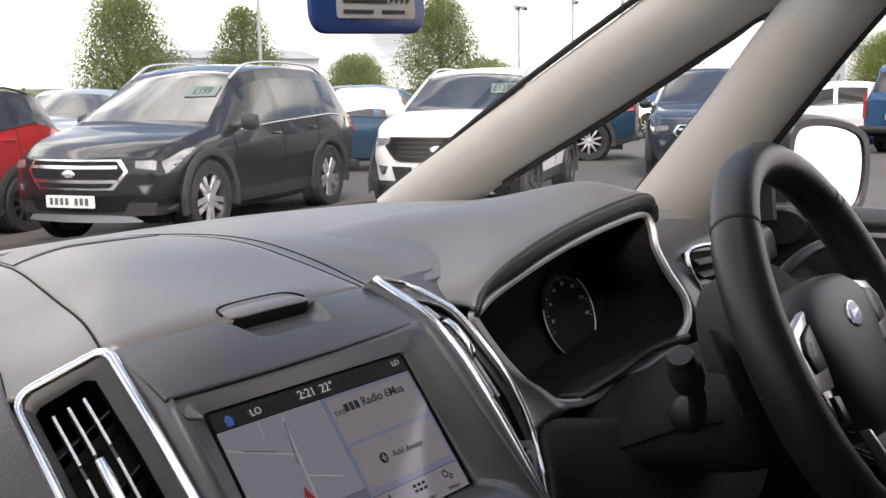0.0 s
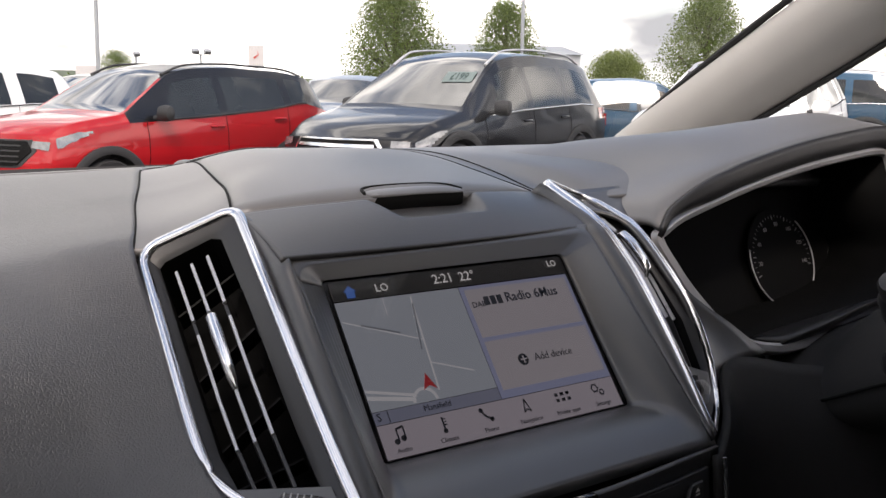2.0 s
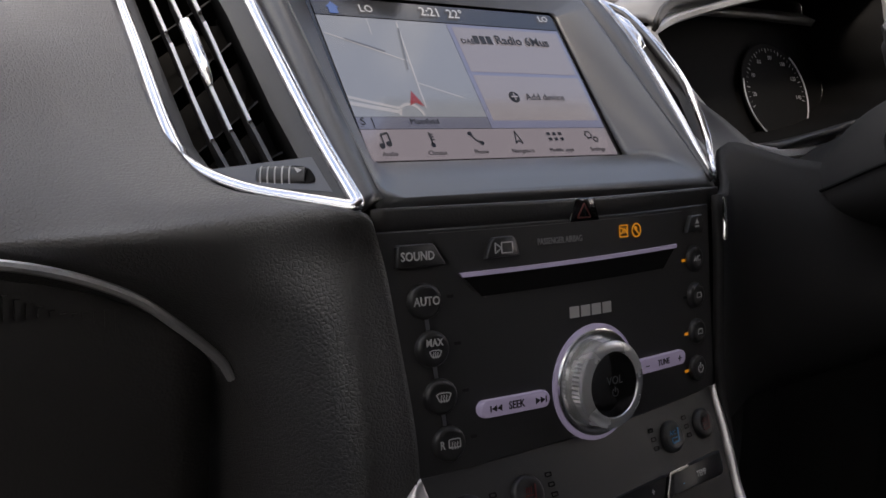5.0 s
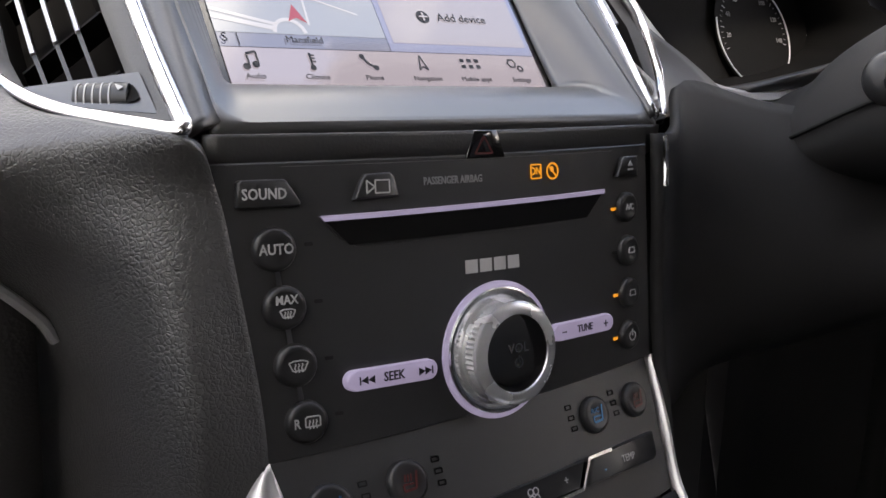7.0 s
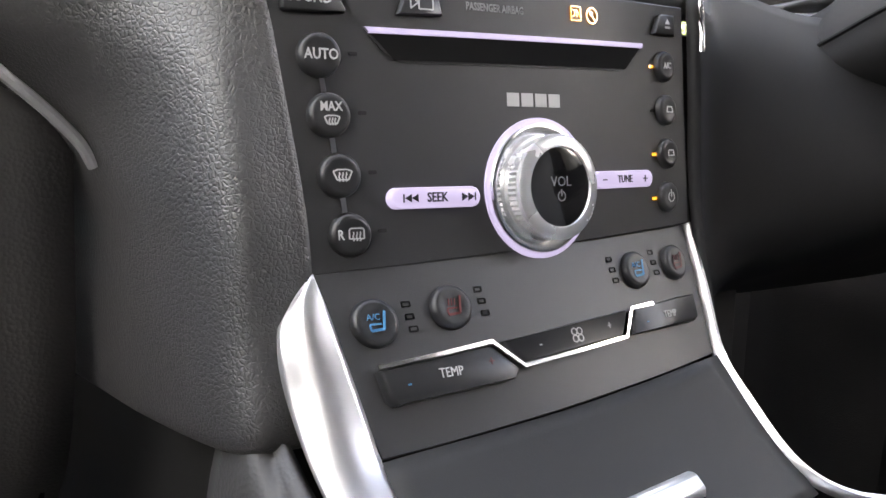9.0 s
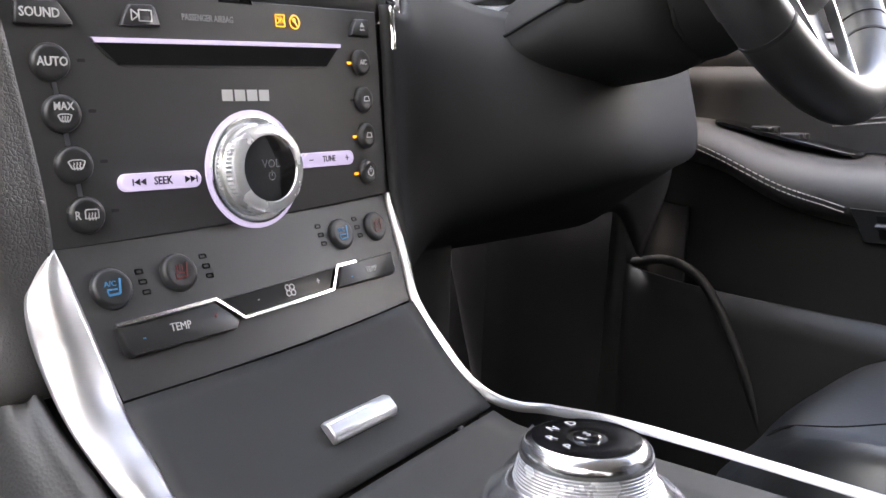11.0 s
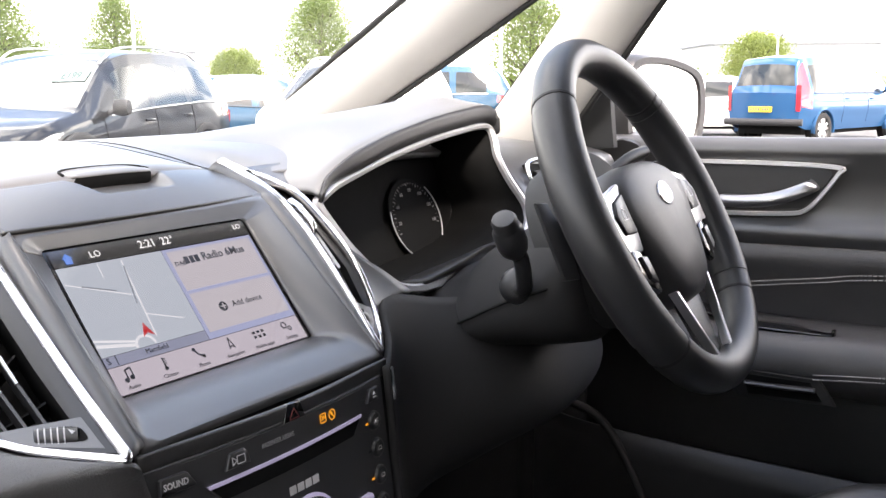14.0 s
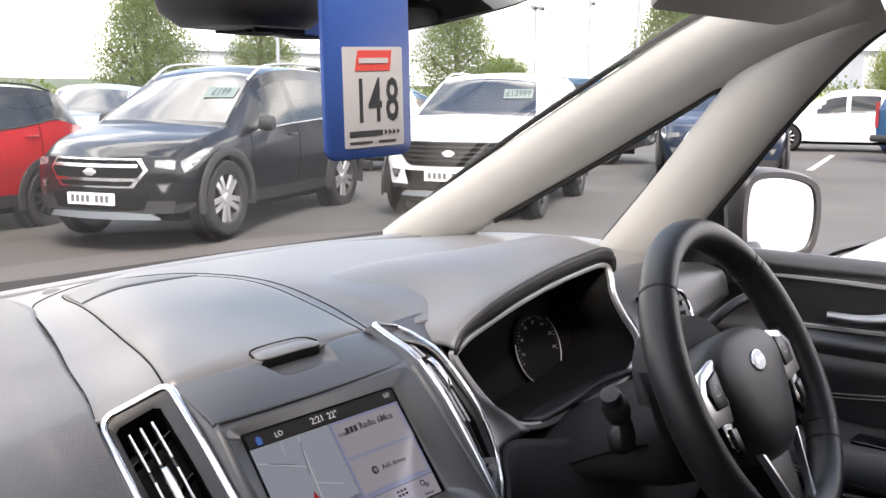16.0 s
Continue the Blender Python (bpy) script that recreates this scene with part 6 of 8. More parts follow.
gs = dp("grab_recess", slab([(0.006, 0.806), (0.122, 0.806), (0.141, 0.776), (0.024, 0.772)], 0.0065, DG, taper=0.003), MATT, "moulded grab recess")
part("slot", slab([(0.034, 0.801), (0.112, 0.801), (0.126, 0.780), (0.040, 0.777)], 0.0010, DG @ T(0, 0, 0.0065)), DEEP, gs, "dark pull slot")
part("grip", sweep([DG @ V(0.036, 0.7905, 0.008), DG @ V(0.08, 0.7915, 0.0095), DG @ V(0.118, 0.7925, 0.008)], oval(0.003, 0.0062), up=V(-1, 0, 0)), HARD, gs)
dp("map_pocket", patch([[V(0.855, 0.30, 0.70), V(0.80, 0.24, 0.70), V(0.79, 0.10, 0.69), V(0.79, -0.3, 0.68)], [V(0.855, 0.30, 0.55), V(0.79, 0.24, 0.52), V(0.775, 0.10, 0.50), V(0.775, -0.3, 0.49)], [V(0.85, 0.30, 0.35), V(0.80, 0.24, 0.33), V(0.79, 0.10, 0.32), V(0.79, -0.3, 0.32)]], 16, 12), HARD, thick=0.006)
dp("pocket_edge", sweep(spline([V(0.79, 0.25, 0.71), V(0.782, 0.20, 0.72), V(0.778, 0.15, 0.70), V(0.776, 0.10, 0.62), V(0.776, 0.06, 0.52)], 24), disc_section(0.006, 10)), MATT)
# black window frame and mirror triangle
dp("mirror_triangle", slab([(-0.222, 1.062), (-0.150, 1.070), (-0.158, 1.150), (-0.140, 1.240), (-0.118, 1.285), (-0.145, 1.235), (-0.187, 1.127)], 0.012, Matrix(((0, 0, -1, 0.800), (-1, 0, 0, 0), (0, 1, 0, 0), (0, 0, 0, 1)))), MATT, smooth=False)

# ---- wing mirror ----
wm = thing("wing_mirror", "blue capped wing mirror with a black housing", "wing mirror", (0.98, 0.17, 1.12))
BLUE_OWN = mat("own_blue_paint", (0.008, 0.036, 0.085), 0.3, coat=0.7, mottle=0.05)
mo = spline([V(-0.088, -0.045, 0), V(-0.092, 0.02, 0), V(-0.075, 0.062, 0), V(0.0, 0.066, 0), V(0.075, 0.050, 0), V(0.098, 0.022, 0), V(0.098, -0.030, 0), V(0.075, -0.066, 0), V(0.0, -0.068, 0), V(-0.065, -0.060, 0)], 48, True)
mm = Matrix(((1, 0, 0, 0), (0, 0, -1, 0), (0, 1, 0, 0), (0, 0, 0, 1))) @ Matrix.Rotation(radians(-14), 4, "Y")
def mring(s, z):
    return [mm @ V(p.x * s, p.y * s, z) for p in mo]
bm = grid([r + [r[0]] for r in (mring(0.84, 0.0170), mring(0.88, 0.0215), mring(1.0, 0.022), mring(1.07, 0.012), mring(1.09, -0.005), mring(1.08, -0.02))])
part("housing", bm, HARD, wm, "black mirror housing", thick=0.003)
bm = grid([r + [r[0]] for r in (mring(1.085, -0.018), mring(1.09, -0.04), mring(0.98, -0.075), mring(0.7, -0.10), mring(0.2, -0.11))])
part("cap", bm, BLUE_OWN, wm, "blue painted mirror cap", thick=0.003)
bm = bmesh.new()
bm.faces.new([bm.verts.new(p) for p in mring(0.86, 0.0185)])
part("mirror_glass", bm, MIRROR, wm, "mirror glass", smooth=False, thick=0.003)
part("mirror_arm", sweep(spline([V(-0.14, -0.01, -0.065), V(-0.09, 0.0, -0.06), V(-0.04, 0.03, -0.045)], 10), oval(0.022, 0.03), up=V(0, 1, 0)), HARD, wm)

# ---- pillars, roof, glass ----
def struct(name, bm, material, label, **k):
    o = finish(bm, name, material, None, label, **k)
    return tagged(o, label, k.get("category", ""), kind="structure")


SIDE = (0.008, -0.010, -0.002)  # set of the pillar trims and their seals


def pillar(name, f0, b0, bulge, label):
    """A trim between a front edge f0 and a rear edge b0, bottom to top, rounded into the cabin."""
    rows = []
    for j, (t, out) in enumerate(((0.0, -0.022), (0.0, 0.0), (0.25, 0.8), (0.5, 1.0), (0.75, 0.8), (1.0, 0.0), (1.0, -0.022))):
        a = [p.lerp(q, t) for p, q in zip(f0, b0)]
        rows.append([p + V(-bulge * out if out >= 0 else 0.022, 0, 0) for p in a])
    o = struct(name, patch(rows, 24, 18), FABRIC, label, thick=0.003)
    o.location = SIDE
    return o


f = [V(0.716, 0.800, 1.04), V(0.700, 0.675, 1.115), V(0.688, 0.42, 1.262), V(0.672, 0.205, 1.378), V(0.655, 0.09, 1.425), V(0.63, -0.06, 1.45)]
b = [V(0.724, 0.630, 1.04), V(0.715, 0.525, 1.107), V(0.712, 0.345, 1.205), V(0.702, 0.20, 1.285), V(0.695, 0.10, 1.335), V(0.69, -0.06, 1.39)]
pillar("pillar_front", f, b, 0.022, "pale grey cloth covered front windscreen pillar")
f = [V(0.725, 0.35, 1.07), V(0.718, 0.318, 1.096), V(0.712, 0.225, 1.205), V(0.703, 0.150, 1.298), V(0.697, 0.105, 1.34), V(0.69, -0.02, 1.40)]
b = [V(0.755, 0.245, 1.06), V(0.748, 0.222, 1.085), V(0.738, 0.145, 1.180), V(0.722, 0.065, 1.275), V(0.708, -0.015, 1.358), V(0.70, -0.08, 1.40)]
pillar("pillar_middle", f, b, 0.018, "pale grey cloth covered quarter window pillar")
bm = patch([[V(-0.70, -0.10, 1.458), V(-0.35, -0.095, 1.477), V(0, -0.09, 1.482), V(0.35, -0.095, 1.475), V(0.66, -0.07, 1.44)], [V(-0.72, -0.24, 1.475), V(-0.35, -0.22, 1.500), V(0, -0.21, 1.507), V(0.35, -0.22, 1.500), V(0.66, -0.20, 1.465)], [V(-0.72, -0.6, 1.50), V(-0.35, -0.6, 1.53), V(0, -0.6, 1.54), V(0.35, -0.6, 1.53), V(0.68, -0.6, 1.50)], [V(-0.72, -2.2, 1.46), V(-0.35, -2.2, 1.49), V(0, -2.2, 1.50), V(0.35, -2.2, 1.49), V(0.68, -2.2, 1.46)]], 60, 60)
skin_ = bm.copy()
skin_.transform(T(0, 0, 0.032))
struct("roof_panel", skin_, BLUE_OWN, "blue painted outer roof of the car", thick=0.004)
struct("roof_lining", bm, FABRIC, "pale grey cloth roof lining", thick=0.02)
visor = thing("sun_visor", "pale grey folded sun visor under the roof lining", "sun visor", (0.350, -0.066, 1.403))
visor.scale = (0.80, 0.80, 0.80)
part("blade", slab(rounded(0.36, 0.15, 0.03, 6), 0.022, Matrix.Rotation(radians(-20), 4, "X") @ T(0, -0.02, -0.022), taper=0.008), FABRIC, visor)
part("hinge_rod", sweep([V(-0.17, 0.05, 0.0), V(0.17, 0.05, 0.0)], disc_section(0.006, 8)), SATIN, visor)
# windscreen
ws = [[V(-0.82, 0.64, 1.075), V(-0.4, 0.745, 1.085), V(0, 0.765, 1.088), V(0.4, 0.745, 1.085), V(0.735, 0.70, 1.075)], [V(-0.76, 0.40, 1.26), V(-0.4, 0.48, 1.265), V(0, 0.50, 1.268), V(0.4, 0.48, 1.265), V(0.705, 0.44, 1.26)], [V(-0.72, 0.13, 1.395), V(-0.4, 0.20, 1.405), V(0, 0.22, 1.410), V(0.4, 0.20, 1.405), V(0.68, 0.13, 1.392)], [V(-0.69, -0.10, 1.478), V(-0.4, -0.09, 1.498), V(0, -0.085, 1.503), V(0.4, -0.09, 1.497), V(0.66, -0.07, 1.460)]]
o = struct("windscreen", patch(ws, 24, 16), PANE, "clear windscreen")
o.visible_shadow = False
o = struct("window_quarter", patch([[V(0.745, 0.60, 1.065), V(0.735, 0.30, 1.065)], [V(0.725, 0.30, 1.25), V(0.72, 0.20, 1.25)], [V(0.715, 0.14, 1.33), V(0.713, 0.10, 1.34)]], 8, 8), PANE, "small clear quarter window")
o.visible_shadow = False
def seal(path, section, label):
    struct("window_seal", sweep(path, section), MATT, label).location = SIDE


seal(spline([V(0.706, 0.715, 1.085), V(0.694, 0.55, 1.19), V(0.684, 0.40, 1.278), V(0.668, 0.20, 1.385), V(0.652, 0.09, 1.43)], 40), disc_section(0.0045, 8), "black windscreen edge band")
seal(spline([V(0.722, 0.520, 1.105), V(0.719, 0.345, 1.200), V(0.710, 0.20, 1.281), V(0.706, 0.158, 1.306), V(0.708, 0.150, 1.298), V(0.716, 0.225, 1.207), V(0.722, 0.322, 1.094)], 60), disc_section(0.004, 8), "black quarter window edge band")
seal(spline([V(0.756, 0.218, 1.085), V(0.746, 0.140, 1.180), V(0.730, 0.060, 1.277), V(0.716, -0.02, 1.360), V(0.70, -0.09, 1.41)], 40), disc_section(0.006, 8), "black door window edge band")
# lower black edge of the screen with the wiper on it
struct("scuttle", patch([[V(-0.82, 0.67, 1.0200), V(-0.4, 0.752, 1.0270), V(0, 0.772, 1.0280), V(0.4, 0.752, 1.0270), V(0.74, 0.72, 1.0170)], [V(-0.84, 0.80, 0.9920), V(-0.4, 0.88, 0.9970), V(0, 0.90, 0.9980), V(0.4, 0.88, 0.9970), V(0.78, 0.84, 0.9870)]], 24, 6), MATT, "black plastic scuttle below the windscreen", thick=0.01)
struct("bonnet", patch([[V(-0.84, 0.84, 1.0), V(0, 0.94, 1.01), V(0.80, 0.86, 1.0)], [V(-0.82, 1.2, 0.93), V(0, 1.3, 0.96), V(0.82, 1.2, 0.93)], [V(-0.75, 1.62, 0.82), V(0, 1.75, 0.84), V(0.75, 1.62, 0.82)], [V(-0.7, 1.72, 0.4), V(0, 1.85, 0.4), V(0.7, 1.72, 0.4)]], 16, 20), BLUE_OWN, "dark blue bonnet of the car", thick=0.02)
wiper = thing("windscreen_wiper", "black wiper blade resting on the windscreen", "wiper", (-0.1, 0.80, 1.048))
part("blade", sweep(spline([V(-0.35, -0.03, 0.0), V(0.0, 0.0, 0.010), V(0.55, -0.01, 0.006)], 16), [(-0.005, -0.004), (0.005, -0.004), (0.003, 0.004), (-0.003, 0.004)]), RUBBER, wiper)
part("arm", sweep(spline([V(-0.40, 0.05, -0.01), V(-0.2, 0.03, 0.018), V(0.02, 0.006, 0.022)], 12), disc_section(0.008, 8)), HARD, wiper)
# rest of the shell, to close the cabin
for nm, x in (("wall_passenger", -0.86), ):
    struct(nm, patch([[V(x, 0.55, 1.05), V(x, 0.0, 1.06), V(x, -1.0, 1.08), V(x, -2.2, 1.10)], [V(x + 0.01, 0.55, 0.25), V(x + 0.01, 0.0, 0.25), V(x + 0.01, -1.0, 0.25), V(x + 0.01, -2.2, 0.25)]], 20, 10), HARD, "black passenger side door panels", thick=0.06)
# unseen pane, added to dim the daylight reaching the dash from this side
struct("window_passenger", patch([[V(-0.86, 0.60, 1.05), V(-0.86, -0.78, 1.06)], [V(-0.82, 0.30, 1.30), V(-0.81, -0.78, 1.32)], [V(-0.73, -0.08, 1.47), V(-0.73, -0.78, 1.50)]], 10, 8), SIDEPANE, "added tinted pane dimming the light from the passenger side")
struct("wall_rear_side", box(0.06, 1.35, 0.84, T(0.89, -1.62, 0.67)), HARD, "black rear side panel", bevel=0.01)
struct("wall_back", box(1.78, 0.06, 0.85, T(0, -2.25, 0.67)), HARD, "black tailgate panel", bevel=0.01)
# unseen dark panels, added so that no light enters from the rear
struct("wall_back_upper", box(1.5, 0.03, 0.46, T(0, -2.22, 1.30)), DEEP, "added dark panel shutting out light from the tailgate", bevel=0.005)
for x in (-0.81, 0.83):
    struct("window_rear_side", box(0.03, 1.42, 0.44, T(x, -1.52, 1.28)), DEEP, "added dark panel shutting out rear side light", bevel=0.005)
for x in (-0.875, 0.875):
    struct("wall_footwell", box(0.03, 0.62, 0.66, T(x, 0.55, 0.61)), CARPET, "black carpeted side of the footwell", bevel=0.005)
struct("floor", box(1.72, 3.2, 0.04, T(0, -0.7, 0.27)), CARPET, "black carpeted car floor")
struct("bulkhead", patch([[V(-0.84, 0.75, 1.06), V(0, 0.78, 1.06), V(0.84, 0.75, 1.06)], [V(-0.84, 0.62, 0.7), V(0, 0.62, 0.7), V(0.84, 0.62, 0.7)], [V(-0.84, 0.50, 0.28), V(0, 0.50, 0.28), V(0.84, 0.50, 0.28)]], 8, 8), CARPET, "black footwell bulkhead", thick=0.02)
for x, y in ((-0.83, -0.75), (0.86, -0.75), (-0.82, -1.7), (0.85, -1.7)):
    s = 1 if x > 0 else -1
    struct("pillar_side", sweep([V(x, y, 1.06), V(x - s * 0.05, y - 0.02, 1.3), V(x - s * 0.12, y - 0.04, 1.52)], oval(0.04, 0.07), up=V(0, 1, 0)), FABRIC, "pale cloth covered side pillar")

# ---- rear-view mirror and key tag ----
rv = thing("rear_view_mirror", "black rear-view mirror hung from the windscreen", "mirror", (0.085, 0.10, 1.390))
ro = [(-0.135, -0.010), (-0.125, -0.028), (-0.08, -0.036), (0.0, -0.036), (0.10, -0.026), (0.135, -0.010), (0.14, 0.01), (0.125, 0.03), (0.0, 0.036), (-0.12, 0.03), (-0.138, 0.008)]
rof = [(p.x, p.y) for p in spline([V(x, y, 0) for x, y in ro], 48, True)]
rm_ = Matrix.Rotation(radians(90), 4, "X") @ Matrix.Rotation(radians(-14), 4, "Y") @ Matrix.Rotation(radians(8), 4, "Z")
def rring(s, z):
    return [rm_ @ V(x * s, y * s, z) for x, y in rof]
bm = grid([r + [r[0]] for r in (rring(0.94, 0.014), rring(1.0, 0.010), rring(1.0, -0.006), rring(0.94, -0.022), rring(0.6, -0.034), rring(0.1, -0.036))])
part("housing", bm, HARD, rv, "black mirror housing", thick=0.002)
bm = bmesh.new()
bm.faces.new([bm.verts.new(p) for p in rring(0.95, 0.0145)])
part("mirror_glass", bm, MIRROR, rv, smooth=False, thick=0.002)
part("stem", sweep(spline([V(0, 0.03, 0.01), V(0, 0.06, 0.03), V(0, 0.10, 0.05)], 8), disc_section(0.014, 10)), HARD, rv)
pod = thing("sensor_pod", "dark ribbed camera pod behind the rear-view mirror", "sensor housing", (-0.055, 0.125, 1.378))
bm = bmesh.new()
bm = grid([[V(x * s, y * s2 + yo, z) for x, y in spline_xy] for z, s, s2, yo, spline_xy in [(zz, a, a, c, [(q.x, q.y) for q in spline([V(-0.046, -0.035, 0), V(0.046, -0.035, 0), V(0.048, 0.05, 0), V(-0.048, 0.05, 0)], 24, True)]) for zz, a, c in ((0.05, 1.1, 0.01), (0.0, 1.0, 0.0), (-0.020, 0.9, 0.0), (-0.030, 0.7, 0.0), (-0.032, 0.2, 0.0))]], bm, loop=True)
part("cover", bm, HARD, pod, thick=0.002)
for k in range(6):
    part("rib", box(0.044, 0.003, 0.004, T(0.008, -0.020 + 0.008 * k, -0.0315)), MATT, pod, smooth=False)
TAG_BLUE = mat("blue_tag_plastic", (0.030, 0.075, 0.27), 0.35, mottle=0.1)
TAG_WHITE = mat("silver_paper", (0.44, 0.44, 0.45), 0.5, mottle=0.08)
TAG_RED = mat("red_ink", (0.55, 0.06, 0.05), 0.5, mottle=0.05)
TAG_INK = mat("dark_ink", (0.03, 0.03, 0.035), 0.5, mottle=0)
tag = thing("key_tag", "blue plastic key tag with silver label on the mirror", "tag", (-0.003, 0.066, 1.330))
KT = Matrix.Rotation(radians(-3), 4, "Z") @ Matrix.Rotation(radians(90), 4, "X") @ Matrix.Rotation(radians(2), 4, "Z")
part("holder", slab(rounded(0.081, 0.142, 0.010, 5), 0.003, KT, taper=0.001), TAG_BLUE, tag)
lab = part("paper_label", slab(rounded(0.056, 0.069, 0.001, 1, 0.004, -0.0287), 0.0006, KT @ T(0, 0, 0.003)), TAG_WHITE, tag, "silver paper label", smooth=False)
marks([[(-0.0135, -0.0105), (0.0195, -0.0105), (0.0215, 0.0035), (-0.0105, 0.0035)]], KT @ T(0, 0, 0.0036), TAG_RED, tag, "red_logo_field")
marks([bar(-0.0100, -0.0035, 0.0175, -0.0035, 0.0036)], KT @ T(0, 0, 0.0041), TAG_WHITE, tag, "logo_bar")
for ch, dx in (("1", -0.0125), ("4", 0.0010), ("8", 0.0172)):
    lettering(ch, 0.043, KT @ T(0.004 + dx, -0.0325, 0.0038), TAG_INK, tag, "digit", squash=0.62, bold=0.0005)
marks([bar(-0.020, -0.0535, 0.011, -0.0535, 0.0038)] + [[(0.013 + 0.004 * i, -0.0555), (0.016 + 0.004 * i, -0.0535), (0.013 + 0.004 * i, -0.0515)] for i in range(4)], KT @ T(0, 0, 0.0036), TAG_INK, tag, "bold_print")
marks([bar(-0.020, -0.0597, 0.001, -0.0597, 0.0016), bar(0.007, -0.0597, 0.024, -0.0597, 0.0016)], KT @ T(0, 0, 0.0036), TAG_INK, tag, "small_print")

# ---- driver's seat ----
seat = thing("driver_seat", "black leather driver's seat with padded bolsters", "car seat", (0.40, -0.45, 0.3))
sei = Matrix.Translation((-0.40, 0.45, -0.3))
def seat_part(name, bm, material, label="", **k):
    o = part(name, bm, material, seat, label, **k)
    o.matrix_parent_inverse = sei
    return o
def seat_z(x, y):
    """Height of the cushion's upper face."""
    u, v = (x - 0.445) / 0.245, (y + 0.40) / 0.328
    rho = (abs(u) ** 3.6 + abs(v) ** 3.6) ** (1 / 3.6)
    bolster = 0.030 * ease(abs(u), 0.45, 0.80) * (1 - 0.75 * ease(y, -0.22, -0.10))
    groove = 0.004 * math.exp(-((abs(u) - 0.50) / 0.05) ** 2)
    return 0.706 + bolster - groove + 0.012 * ease(y, -0.38, -0.16) - 0.050 * ease(rho, 0.82, 1.0) ** 2
rings = []
for k in range(25):
    r = k / 20 if k <= 20 else 1.0
    ring = []
    for a in range(64):
        th = 2 * math.pi * a / 64
        cu, sv = math.cos(th), math.sin(th)
        q = (abs(cu) ** 3.6 + abs(sv) ** 3.6) ** (-1 / 3.6)
        grow = r * (1 + 0.012 * math.sin(math.pi * (k - 20) / 4) if k > 20 else 1)
        x, y = 0.445 + 0.245 * cu * q * grow, -0.40 + 0.328 * sv * q * grow
        z = seat_z(0.445 + 0.245 * cu * q * r, -0.40 + 0.328 * sv * q * r) - (0.035 * (k - 20) if k > 20 else 0)
        ring.append(V(x, y, z))
    rings.append(ring + [ring[0]])
seat_part("cushion", grid(rings), LEATHER_SEAT, "black leather seat cushion")
def seam(pts):
    return sweep([V(p.x, p.y, seat_z(p.x, p.y) - 0.0002) for p in spline([V(x, y, 0) for x, y in pts], 40)], disc_section(0.0009, 6))
for s_ in (-1, 1):
    seat_part("seam", seam([(0.445 + s_ * 0.115, -0.113), (0.445 + s_ * 0.098, -0.15), (0.445 + s_ * 0.045, -0.199), (0.445 + s_ * 0.030, -0.30), (0.445 + s_ * 0.028, -0.60)]), DEEP)
    seat_part("seam", seam([(0.445 + s_ * 0.045, -0.200), (0.445 + s_ * 0.075, -0.193), (0.445 + s_ * 0.110, -0.205), (0.445 + s_ * 0.150, -0.25)]), DEEP)
seat_part("base", box(0.42, 0.46, 0.30, T(0.385, -0.40, 0.43)), HARD, bevel=0.02)
seat_part("backrest", patch([[V(0.385 + x, -0.66 - 0.04 * (1 - (x / 0.25) ** 2) - 0.22 * f, 0.66 + 0.62 * f) for x in (-0.25, -0.2, -0.1, 0.0, 0.1, 0.2, 0.25)] for f in (0, 0.3, 0.6, 0.9, 1.0)], 24, 16), LEATHER_SEAT, thick=0.10)
seat_part("headrest", lathe([(0.02, 0), (0.10, 0.02), (0.12, 0.08), (0.11, 0.15), (0.05, 0.18)], Matrix.Translation((0.385, -0.93, 1.30)) @ Matrix.Diagonal((1, 0.5, 1, 1)), 24), LEATHER_SEAT)
# brake pedal area: sill of the footwell
struct("footwell_side", patch([[V(0.83, 0.50, 0.80), V(0.83, 0.2, 0.78)], [V(0.82, 0.50, 0.30), V(0.82, 0.2, 0.30)]], 6, 6), CARPET, "black footwell side trim", thick=0.01)


# the cabin above is laid out at a smaller scale; bring it to full size about the seat's eye point
FULL = Matrix.Translation((-0.42, -0.36, 1.25)) @ Matrix.Scale(1.14, 4) @ Matrix.Translation((0.42, 0.36, -1.25))
bpy.context.view_layer.update()
for ob in [o for o in scene.objects if o.parent is None and o.type in ("MESH", "EMPTY")]:
    ob.matrix_world = FULL @ ob.matrix_world


# ==== outside: the car park ====
GZ = -0.10  # height of the tarmac


def ground_z(x, y):
    """The tarmac dips a little under the cars in front."""
    return GZ - 0.14 * (1 - ease(x, 4.2, 7.5)) * ease(y, 5.0, 8.0) * (1 - ease(y, 16.0, 22.0))


ASPHALT = mat("worn_asphalt", (0.075, 0.073, 0.070), 0.9, grain=0.2, gscale=60, mottle=0.35, mscale=0.6)
GRASS = mat("meadow", (0.22, 0.25, 0.10), 0.95, mottle=0.5, mscale=0.03)
HEDGE = mat("far_woods", (0.095, 0.120, 0.075), 0.95, mottle=0.5, mscale=0.2)
LEAF = mat("summer_leaves", (0.100, 0.140, 0.045), 0.75, mottle=0.35, mscale=1.2)
LEAF2 = mat("bright_leaves", (0.140, 0.180, 0.060), 0.75, mottle=0.35, mscale=1.5)
def thin_leaf(m, color):
    """Lets some light through the leaves."""
    n, l = m.node_tree.nodes, m.node_tree.links
    tr, mx = n.new("ShaderNodeBsdfTranslucent"), n.new("ShaderNodeMixShader")
    tr.inputs[0].default_value = (*color, 1)
    mx.inputs[0].default_value = 0.42
    l.new(n["Principled BSDF"].outputs[0], mx.inputs[1])
    l.new(tr.outputs[0], mx.inputs[2])
    l.new(mx.outputs[0], n["Material Output"].inputs[0])


